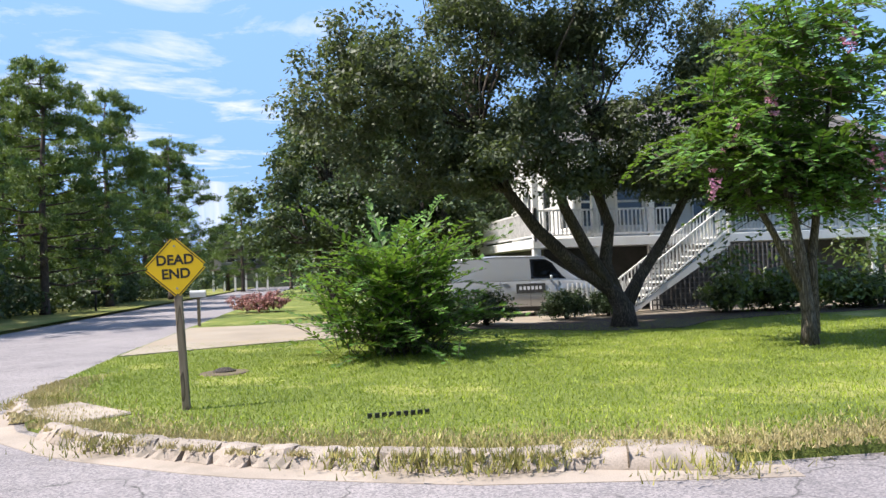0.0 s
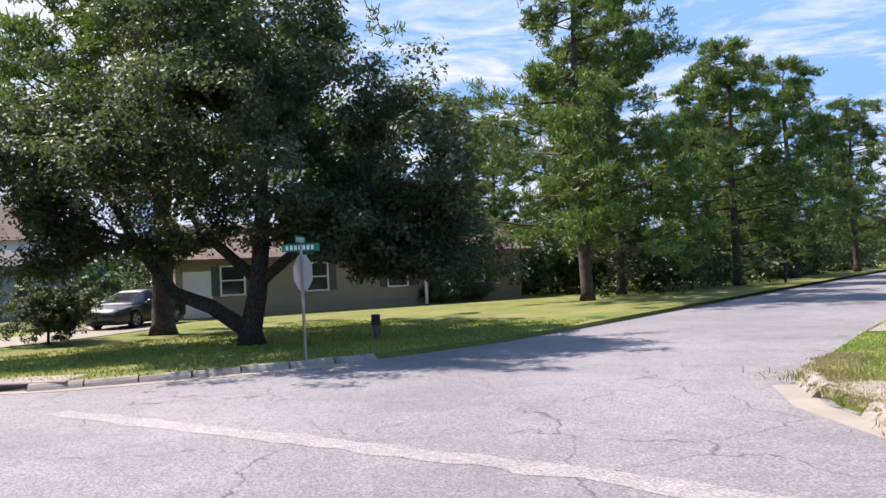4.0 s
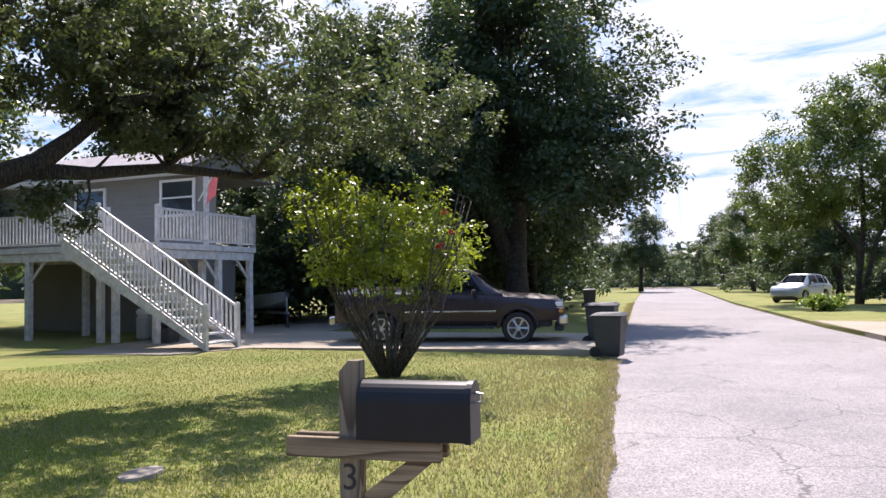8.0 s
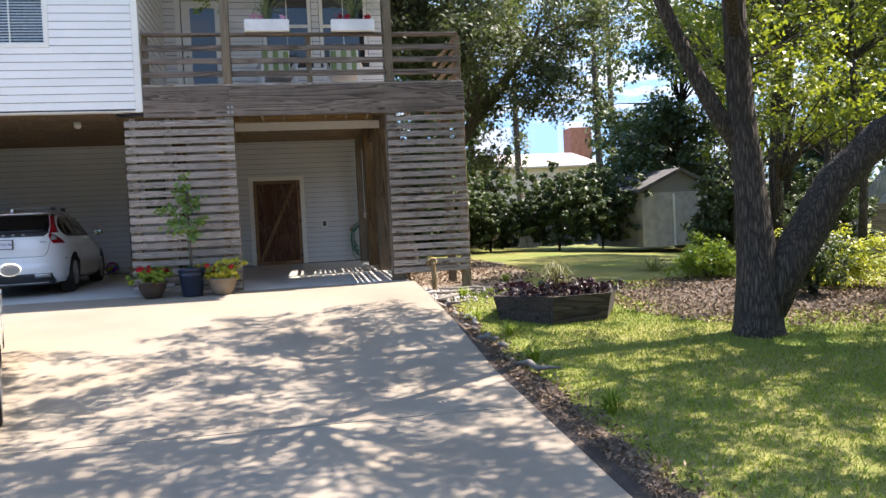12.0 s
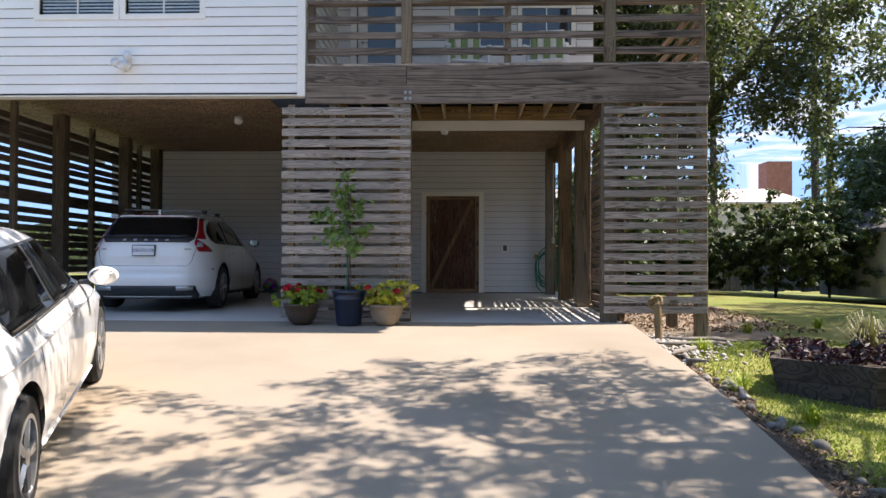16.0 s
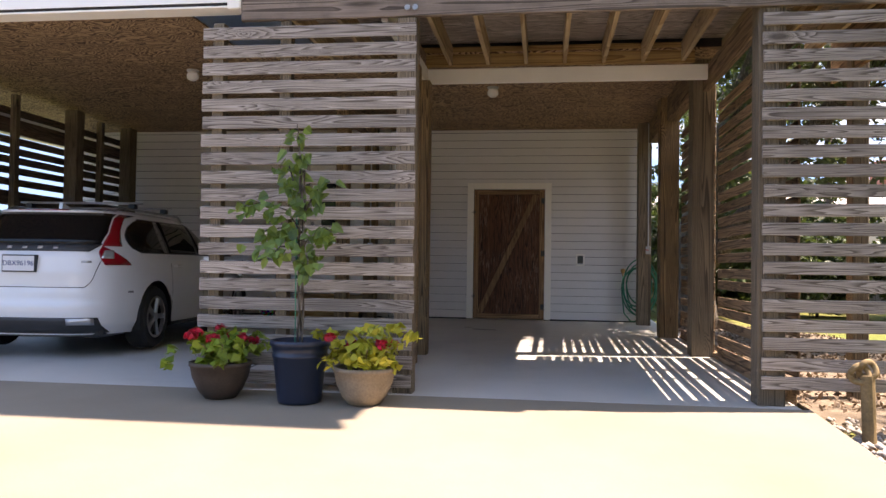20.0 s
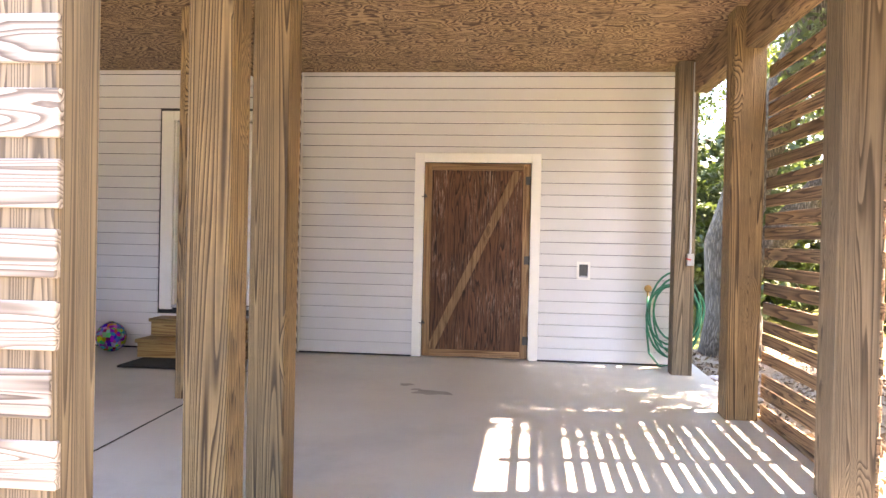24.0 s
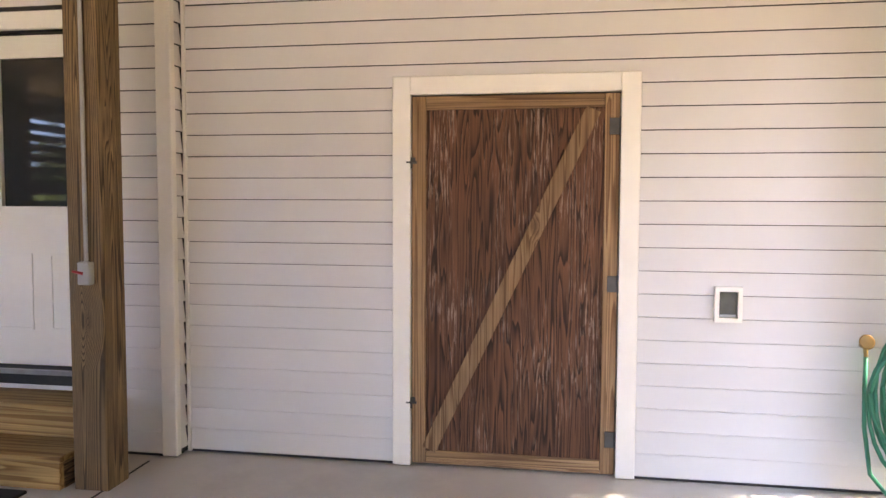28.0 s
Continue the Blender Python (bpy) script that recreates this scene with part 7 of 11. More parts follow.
# tan ranch house behind the oak
H3 = thing("ranch_house", pose(-27.6, 29.5, 0.0, 0, 0, 62), "low tan ranch house with lapped siding", "house")
part("wall", boxbm(-8.5, 9.5, 0.0, 8, -0.1, 2.55), "tan_siding", H3)
boards(H3, "siding", 0, 0, -0.0, -8.5, 9.5, 0.35, 2.5, 0.14, "tan_siding", face=-1)
gable(H3, -8.5, 9.5, 0, 8, 2.5, 1.9, 0.5, "shingle_brown")
for x in (-6.0, -2.0, 2.2, 6.8):
    house_window(H3, 0, x, -0.022, 1.0, 1.0 if x < 6 else 0.7, 1.25, -1, shutters="steel_dark")
part("front_door", boxbm(3.9, 4.8, -0.06, -0.022, 0.2, 2.2), "blue_siding", H3)
part("porch_post", boxbm(3.2, 3.32, -1.2, -1.08, 0, 2.5), "far_white", H3)
part("garage_door", boxbm(-8.2, -6.9, -0.05, -0.022, 0, 2.1), "far_white", H3)

# blue house along the street
H4 = thing("cottage", pose(-50.6, 17.4, 0.05, 0, 0, 62), "pale blue cottage with porch and brown roof", "house")
part("wall", boxbm(0, 9, 0, 8, -0.1, 2.9), "blue_siding", H4)
bt = part("batten", boxbm(0.1, 0.14, -0.02, 0, 0, 2.9), "blue_siding", H4)
for k in range(1, 22):
    ob = new("batten", bt.data); ob.parent = H4; ob.location.x = k * 0.4
gable(H4, 0, 9, 0, 8, 2.9, 1.1, 0.4, "shingle")
part("porch_roof", boxbm(-0.4, 4.2, -2.0, 0, 2.55, 2.75, 0.01), "shingle", H4)
part("porch_floor", boxbm(-0.2, 4.0, -1.8, 0, -0.1, 0.45), "grey_siding", H4)
for x in (-0.1, 1.9, 3.9):
    part("porch_post", boxbm(x - 0.07, x + 0.07, -1.8, -1.66, 0.45, 2.55), "far_white", H4)
stairs(H4, (1.2, -3.0, 0.0), (1.2, -1.8, 0.45), (1.2, 0, 0), 3, "far_white")
for x in (0.9, 2.9, 6.2):
    house_window(H4, 0, x, -0.022, 1.1, 0.6, 1.25, -1)
part("front_door", boxbm(3.2 + 0.3, 4.2, -0.06, -0.022, 0.45, 2.45), "far_white", H4)
H5 = thing("house", pose(-62, 22, 0.0, 0, 0, 62), "two-storey house with hipped brown roof", "house")
part("wall", boxbm(0, 10, 0, 9, -0.1, 5.4), "far_white", H5)
bm = bmesh.new()
vs = [bm.verts.new(v) for v in ((-0.5, -0.5, 5.3), (10.5, -0.5, 5.3), (10.5, 9.5, 5.3), (-0.5, 9.5, 5.3), (4, 4.5, 8.6), (6, 4.5, 8.6))]
for q in ((0, 1, 5, 4), (1, 2, 5), (2, 3, 4, 5), (3, 0, 4), (0, 3, 2, 1)):
    bm.faces.new([vs[i] for i in q])
part("roof", bm, "shingle_brown", H5)
for x in (2, 5, 8):
    house_window(H5, 0, x, 0, 3.4, 0.9, 1.3, -1)
# house on stilts at the end of the north street
H6 = thing("stilt_house", pose(-11.6, 108, -0.1, 0, 0, 0), "far house on tall stilts with porch", "house")
part("wall", boxbm(0, 7, 0, 7, 3.0, 5.6), "grey_siding", H6)
gable(H6, 0, 7, -1.5, 7, 5.6, 1.8, 0.5, "shingle", axis=1)
part("deck_floor", boxbm(-0.3, 7.3, -1.8, 0, 2.8, 3.0), "slat_x", H6)
for x in (0, 1.4, 2.8, 4.2, 5.6, 7):
    part("stilt", boxbm(x - 0.12, x + 0.12, -1.7, -1.46, 0, 2.8), "far_white", H6)
house_window(H6, 0, 2.2, -0.02, 3.9, 1.0, 1.2, -1)
house_window(H6, 0, 5.0, -0.02, 3.9, 1.0, 1.2, -1)

# garden shed and wooden fence behind the yard
sh = thing("garden_shed", pose(-14.55, -25.75, 0.33, 0, 0, -174), "weathered white garden shed with dark roof", "shed")
part("wall", boxbm(-0.05, 3.1, 0.05, 3.6, 0, 2.0), "shed_wall", sh)
gable(sh, -0.05, 3.1, 0.05, 3.6, 2.0, 0.75, 0.15, "shingle", axis=1)
part("door", boxbm(1.3, 2.3, -0.0, 0.048, 0.05, 1.85, 0.01), "shed_wall", sh)
for x in (1.22, 2.32):
    part("door_trim", boxbm(x, x + 0.07, -0.012, 0.049, 0.0, 1.93), "far_white", sh)
fe = thing("board_fence", pose(-28, -31.5, 0.35), "tall grey board fence along the back garden", "fence")
data = None
for k in range(150):
    if data is None:
        ob = part("board", boxbm(0, 0.195, 0, 0.02, 0, 1.9, 0.004), "fence_wood", fe); data = ob.data
    else:
        ob = new("board", data); ob.parent = fe
    ob.location = (k * 0.2, 0, random.Random(k).uniform(-0.03, 0.03))
big = thing("warehouse", pose(-19, -70, 0.3), "large pale building with a brick gable far behind", "building")
part("wall", boxbm(-6, 16, 0, 14, 0, 5.2), "far_pink", big)
gable(big, -6, 16, 0, 14, 5.2, 1.6, 0.4, "far_pink")
part("chimney", boxbm(-9.5, -7.5, 2, 4, 0, 9.5), "brick_far", big, "red brick stack")

# ---- vehicles ----
def loft(bm, sections, close=True, mi=0):
    """Skin over half sections (x, z) given at stations y, mirrored in x = 0."""
    rings = []
    for y, pts in sections:
        full = [(x, z) for x, z in pts] + [(-x, z) for x, z in reversed(pts) if x > 1e-6]
        rings.append([bm.verts.new((x, y, z)) for x, z in full])
    for A, B in zip(rings, rings[1:]):
        n = len(A)
        for k in range(n):
            bm.faces.new((A[k], A[(k + 1) % n], B[(k + 1) % n], B[k])).material_index = mi
    if close:
        bm.faces.new(rings[0]); bm.faces.new(rings[-1][::-1])
    return bm


def wheel(parent, x, y, r, w, spokes, side):
    bm = bmesh.new()
    prof = [(r * 0.66, -w / 2), (r * 0.93, -w / 2), (r, -w * 0.32), (r, w * 0.32), (r * 0.93, w / 2), (r * 0.66, w / 2)]
    lathe(bm, prof, 32, caps=False)
    rot = Matrix.Rotation(radians(90), 3, "Y")
    bmesh.ops.rotate(bm, verts=bm.verts, cent=(0, 0, 0), matrix=rot)
    bmesh.ops.translate(bm, verts=bm.verts, vec=(x, y, r))
    wh = part("wheel", bm, "tyre", parent, smooth=False)
    bm = bmesh.new()
    o = side * (w / 2 - 0.015)
    lathe(bm, [(r * 0.60, -0.02), (r * 0.67, -0.02), (r * 0.67, 0.02), (r * 0.60, 0.02), (r * 0.60, -0.02)], 28, caps=False)
    bmesh.ops.rotate(bm, verts=bm.verts, cent=(0, 0, 0), matrix=rot)
    lathe_hub = bmesh.new(); lathe(lathe_hub, [(r * 0.02, -0.02), (r * 0.16, -0.02), (r * 0.16, 0.015), (r * 0.02, 0.02)], 12)
    bmesh.ops.rotate(lathe_hub, verts=lathe_hub.verts, cent=(0, 0, 0), matrix=rot)
    me = bpy.data.meshes.new("t"); lathe_hub.to_mesh(me); lathe_hub.free(); bm.from_mesh(me); bpy.data.meshes.remove(me)
    for k in range(spokes):
        a = 2 * math.pi * k / spokes
        for da in (-0.09, 0.09):
            rod(bm, (0, math.cos(a) * r * 0.14, math.sin(a) * r * 0.14), (0, math.cos(a + da) * r * 0.62, math.sin(a + da) * r * 0.62), 0.022, 0.016, 5)
    bmesh.ops.translate(bm, verts=bm.verts, vec=(x + o, y, r))
    part("rim", bm, "alloy", wh, "light alloy rim")
    bm = bmesh.new(); lathe(bm, [(0.01, 0), (r * 0.6, 0), (r * 0.6, 0.01), (0.01, 0.01)], 20)
    bmesh.ops.rotate(bm, verts=bm.verts, cent=(0, 0, 0), matrix=rot)
    bmesh.ops.translate(bm, verts=bm.verts, vec=(x + o - side * 0.06, y, r))
    part("brake", bm, "steel_dark", wh)


def tab(table, y, k):
    return float(np.interp(y, [q[0] for q in table], [q[k] for q in table]))


def car(name, m, paint_mat, label, low, cab, axles, r=0.33, spokes=5, group="", category="car", sidewin=(), rearwin=(-1.78, -1.12), windscreen=(0.48, 1.30)):
    """low: rows of y, half width, sill z, belt z, top z; cab: rows of y, half width at belt, belt z, half width at top, top z. Nose towards +y."""
    root = thing(name, m, label, category, group)
    ys = sorted(set([round(v, 3) for v in np.arange(low[0][0], low[-1][0], 0.07)] + [low[-1][0]] + [round(a + d, 3) for a in axles for d in (-r - 0.05, -r - 0.035, r + 0.035, r + 0.05, 0)]))
    secs = []
    for y in ys:
        w, zs, zb, zt = (tab(low, y, k) for k in (1, 2, 3, 4))
        for a in axles:
            d = abs(y - a)
            if d < r + 0.045:
                zs = max(zs, r + math.sqrt(max(0, (r + 0.05) ** 2 - d * d)) * 0.98)
        zs = min(zs, zb - 0.1)
        secs.append((y, [(0, zs + 0.01), (w - 0.16, zs + 0.01), (w - 0.03, zs), (w - 0.005, zs + 0.05), (w + 0.004, zs + (zb - zs) * 0.55), (w - 0.012, zb - 0.06), (w - 0.05, zb), (w * 0.55, zb + (zt - zb) * 0.75), (0, zt)]))
    bm = loft(bmesh.new(), secs)
    body = part("body", bm, paint_mat, root, smooth=True)
    md = body.modifiers.new("edges", "EDGE_SPLIT"); md.split_angle = radians(42)
    cs = [(y, [(0, zb - 0.02), (wb, zb - 0.02), (wb, zb), ((wb * 2 + wt) / 3 + 0.012, zb + (zt - zb) * 0.4), (wt, zt - 0.03), (wt - 0.09, zt), (0, zt + 0.012)]) for y, wb, zb, wt, zt in cab]
    cabin = part("cabin", loft(bmesh.new(), cs), paint_mat, root, smooth=True)
    md = cabin.modifiers.new("edges", "EDGE_SPLIT"); md.split_angle = radians(38)

    def side(y, f, s):
        wb, zb, wt, zt = (tab(cab, y, k) for k in (1, 2, 3, 4))
        x = float(np.interp(f, [0, 0.4, 0.95], [wb, (wb * 2 + wt) / 3 + 0.012, wt]))
        return (s * (x + 0.006), y, zb + (zt - zb) * f)

    def pane(name, grid):
        bm = bmesh.new()
        vs = [[bm.verts.new(p) for p in row] for row in grid]
        for A, B in zip(vs, vs[1:]):
            for k in range(len(A) - 1):
                bm.faces.new((A[k], A[k + 1], B[k + 1], B[k]))
        r = bmesh.ops.solidify(bm, geom=bm.faces[:], thickness=0.004)
        part(name, bm, "car_glass", root, "dark tinted glass", smooth=True)
    for yb0, yb1, yt0, yt1 in sidewin:
        for s in (-1, 1):
            pane("side_window", [[side(yb0 + (yt0 - yb0) * f / 0.88 + (yb1 + (yt1 - yb1) * f / 0.88 - yb0 - (yt0 - yb0) * f / 0.88) * u, f, s) for u in np.linspace(0, 1, 7)] for f in (0.05, 0.2, 0.4, 0.6, 0.78, 0.88)])
    for name, ya, yb in (("rear_window", *rearwin), ("windscreen", *windscreen)):
        pane(name, [[(u * (tab(cab, y, 3) - 0.05), y, tab(cab, y, 4) + 0.012 * (1 - abs(u)) + 0.007) for u in np.linspace(-1, 1, 7)] for y in np.linspace(ya, yb, 7)])
    # roof skin
    top = [q for q in cab if q[4] > max(c[4] for c in cab) - 0.16]
    bm = loft(bmesh.new(), [(y, [(0, zt - 0.03), (wt - 0.02, zt - 0.05), (wt + 0.012, zt - 0.045), (wt + 0.008, zt - 0.022), (wt - 0.08, zt + 0.008), (0, zt + 0.022)]) for y, wb, zb, wt, zt in top])
    part("roof", bm, paint_mat, root, smooth=True)
    wid = max(q[1] for q in low)
    for a in axles:
        for s in (-1, 1):
            wheel(root, s * (tab(low, a, 1) - 0.105), a, r, 0.215, spokes, s)
    part("underbody", boxbm(-wid * 0.8, wid * 0.8, low[0][0] + 0.25, low[-1][0] - 0.25, 0.17 if r < 0.38 else 0.42, 0.5 if r < 0.38 else 0.66, 0.03), "plastic_black", root)
    for s in (-1, 1):
        ym = 0.72
        bm = boxbm(s * (wid + 0.02), s * (wid + 0.19), ym - 0.05, ym + 0.05, tab(low, ym, 3) + 0.02, tab(low, ym, 3) + 0.15, 0.035)
        mi = part("wing_mirror", bm, paint_mat, root)
        part("mirror_glass", boxbm(s * (wid + 0.04), s * (wid + 0.175), ym - 0.056, ym - 0.0505, tab(low, ym, 3) + 0.035, tab(low, ym, 3) + 0.135), "mirror", mi)
        part("mirror_arm", boxbm(s * (wid - 0.06), s * (wid + 0.03), ym - 0.02, ym + 0.03, tab(low, ym, 3) + 0.01, tab(low, ym, 3) + 0.05, 0.008), "plastic_black", mi)
        for yd in (-0.75, 0.18):
            zh = tab(low, yd, 3) - 0.10
            part("door_handle", boxbm(s * (tab(low, yd, 1) - 0.02), s * (tab(low, yd, 1) + 0.022), yd - 0.1, yd + 0.08, zh, zh + 0.028, 0.008), paint_mat, root)
        for yd in (-0.92, 0.06, 1.0):
            part("door_gap", boxbm(s * (tab(low, yd, 1) - 0.03), s * (tab(low, yd, 1) + 0.0055), yd - 0.004, yd + 0.004, 0.32, tab(low, yd, 3) - 0.03), "plastic_black", root)
    return root


def writing(text, size, m, mat, parent, depth=0.002, bold=0.0):
    cu = bpy.data.curves.new("lettering", "FONT")
    cu.body, cu.size, cu.extrude, cu.align_x, cu.align_y = text, size, depth, "CENTER", "CENTER"
    cu.offset = bold
    cu.materials.append(M[mat])
    tmp = bpy.data.objects.new("t", cu)
    scene.collection.objects.link(tmp)
    me = bpy.data.meshes.new_from_object(tmp.evaluated_get(bpy.context.evaluated_depsgraph_get()))
    bpy.data.objects.remove(tmp)
    ob = new("lettering", me)
    ob.parent = parent
    ob.matrix_basis = m
    return ob


M["chrome"] = paint("chrome", (0.62, 0.62, 0.60), 0.18, 0.1, 6, metal=0.9, bump_s=0)
M["mirror"] = paint("mirror", (0.8, 0.8, 0.8), 0.03, 0.0, 3, metal=1.0, bump_s=0)
M["lamp_clear"] = paint("lamp_clear", (0.6, 0.62, 0.64), 0.1, 0.05, 3, metal=0.5, coat=1.0, bump_s=0)
M["plate_white"] = paint("plate_white", (0.72, 0.74, 0.78), 0.5, 0.1, 3)
M["plate_blue"] = paint("plate_blue", (0.06, 0.09, 0.22), 0.5, 0.1, 3)

# station wagon: one rounded skin, stacked from plan outlines
WAG_W = [(0.20, 0.85), (0.30, 0.915), (0.50, 0.935), (0.75, 0.93), (0.93, 0.905), (1.0, 0.875), (1.1, 0.835), (1.25, 0.765), (1.36, 0.70), (1.42, 0.63), (1.45, 0.55), (1.47, 0.42), (1.484, 0.2)]
WAG_R = [(0.20, -2.22), (0.30, -2.30), (0.44, -2.325), (0.49, -2.325), (0.53, -2.30), (0.62, -2.295), (0.66, -2.285), (0.80, -2.285), (0.95, -2.26), (1.02, -2.22), (1.1, -2.165), (1.25, -2.045), (1.38, -1.93), (1.415, -1.915), (1.435, -1.84), (1.455, -1.6), (1.47, -1.3), (1.484, -0.9)]
WAG_F = [(0.20, 2.1), (0.35, 2.27), (0.6, 2.3), (0.7, 2.2), (0.8, 1.8), (0.9, 1.35), (0.96, 1.08), (1.0, 0.98), (1.2, 0.62), (1.35, 0.34), (1.42, 0.15), (1.45, 0.0), (1.47, -0.2), (1.484, -0.5)]
WAG_C = -0.7


SKIN = {}


def wag_at(th, z, off=0.0):
    """Skin at angle th round the plan (0 at the tail, 90 degrees at the flank) and height z, pushed out by off."""
    w = tab(SKIN["W"], z, 1) + off
    back = abs(th) <= math.pi / 2
    L = (SKIN["C"] - tab(SKIN["R"], z, 1) if back else tab(SKIN["F"], z, 1) - SKIN["C"]) + off
    p = 4.2 if back else 5.0
    s, c = math.sin(th), math.cos(th)
    return (math.copysign(w * abs(s) ** (2 / p), s), SKIN["C"] - math.copysign(L * abs(c) ** (2 / p), c), z)


def wag_x(x, z):
    return math.copysign(math.asin(min(1.0, abs(x) / tab(SKIN["W"], z, 1)) ** 2.1), x)


def wag_y(y, z, s):
    if y <= SKIN["C"]:
        return s * math.acos(min(1.0, (SKIN["C"] - y) / (SKIN["C"] - tab(SKIN["R"], z, 1))) ** 2.1)
    return s * (math.pi - math.acos(min(1.0, (y - SKIN["C"]) / (tab(SKIN["F"], z, 1) - SKIN["C"])) ** 2.5))


def wag_patch(name, mat, root, z0, z1, a0, a1, off=0.005, label="", nz=9, nu=15, thick=0.004):
    """Piece of the skin between angles a0(z) and a1(z)."""
    bm = bmesh.new()
    vs = []
    for z in np.linspace(z0, z1, nz):
        t0, t1 = a0(z), a1(z)
        vs.append([bm.verts.new(wag_at(t0 + (t1 - t0) * u, z, off)) for u in np.linspace(0, 1, nu)])
    for A, B in zip(vs, vs[1:]):
        for k in range(nu - 1):
            bm.faces.new((A[k], A[k + 1], B[k + 1], B[k]))
    bmesh.ops.recalc_face_normals(bm, faces=bm.faces[:])
    bmesh.ops.solidify(bm, geom=bm.faces[:], thickness=thick)
    return part(name, bm, mat, root, label, smooth=True)


def skin_body(root, mat, r, axles, zs):
    """The painted shell over all heights, with wheel arches cut out."""
    bm = bmesh.new()
    # even steps along the plan outline
    us = []
    for k in range(400):
        th = -math.pi + 2 * math.pi * k / 400
        us.append(th)
    P = [wag_at(t, 0.6) for t in us]
    acc = [0.0]
    for a, b in zip(P, P[1:] + P[:1]):
        acc.append(acc[-1] + math.hypot(a[0] - b[0], a[1] - b[1]))
    ths = [float(np.interp(acc[-1] * k / 300, acc, us + [math.pi])) for k in range(300)]
    rings = [[bm.verts.new(wag_at(t, z)) for t in ths] for z in zs]
    arch = r + 0.055
    for A, B in zip(rings, rings[1:]):
        for k in range(300):
            q = (A[k], A[(k + 1) % 300], B[(k + 1) % 300], B[k])
            cy, cz, cx = (sum(v.co[i] for v in q) / 4 for i in (1, 2, 0))
            if abs(cx) > 0.6 and any(math.hypot(cy - a, cz - r) < arch for a in axles):
                continue
            bm.faces.new(q)
    bm.faces.new(rings[-1])
    bmesh.ops.delete(bm, geom=[v for v in bm.verts if not v.link_faces], context="VERTS")
    for e in [e for e in bm.edges if e.is_boundary]:
        for v in e.verts:
            for a in axles:
                d = math.hypot(v.co.y - a, v.co.z - r)
                if abs(v.co.x) > 0.6 and v.co.z > 0.21 and d < arch + 0.06:
                    v.co.y, v.co.z = a + (v.co.y - a) * arch / d, r + (v.co.z - r) * arch / d
    bmesh.ops.recalc_face_normals(bm, faces=bm.faces[:])
    part("body", bm, mat, root, smooth=True)


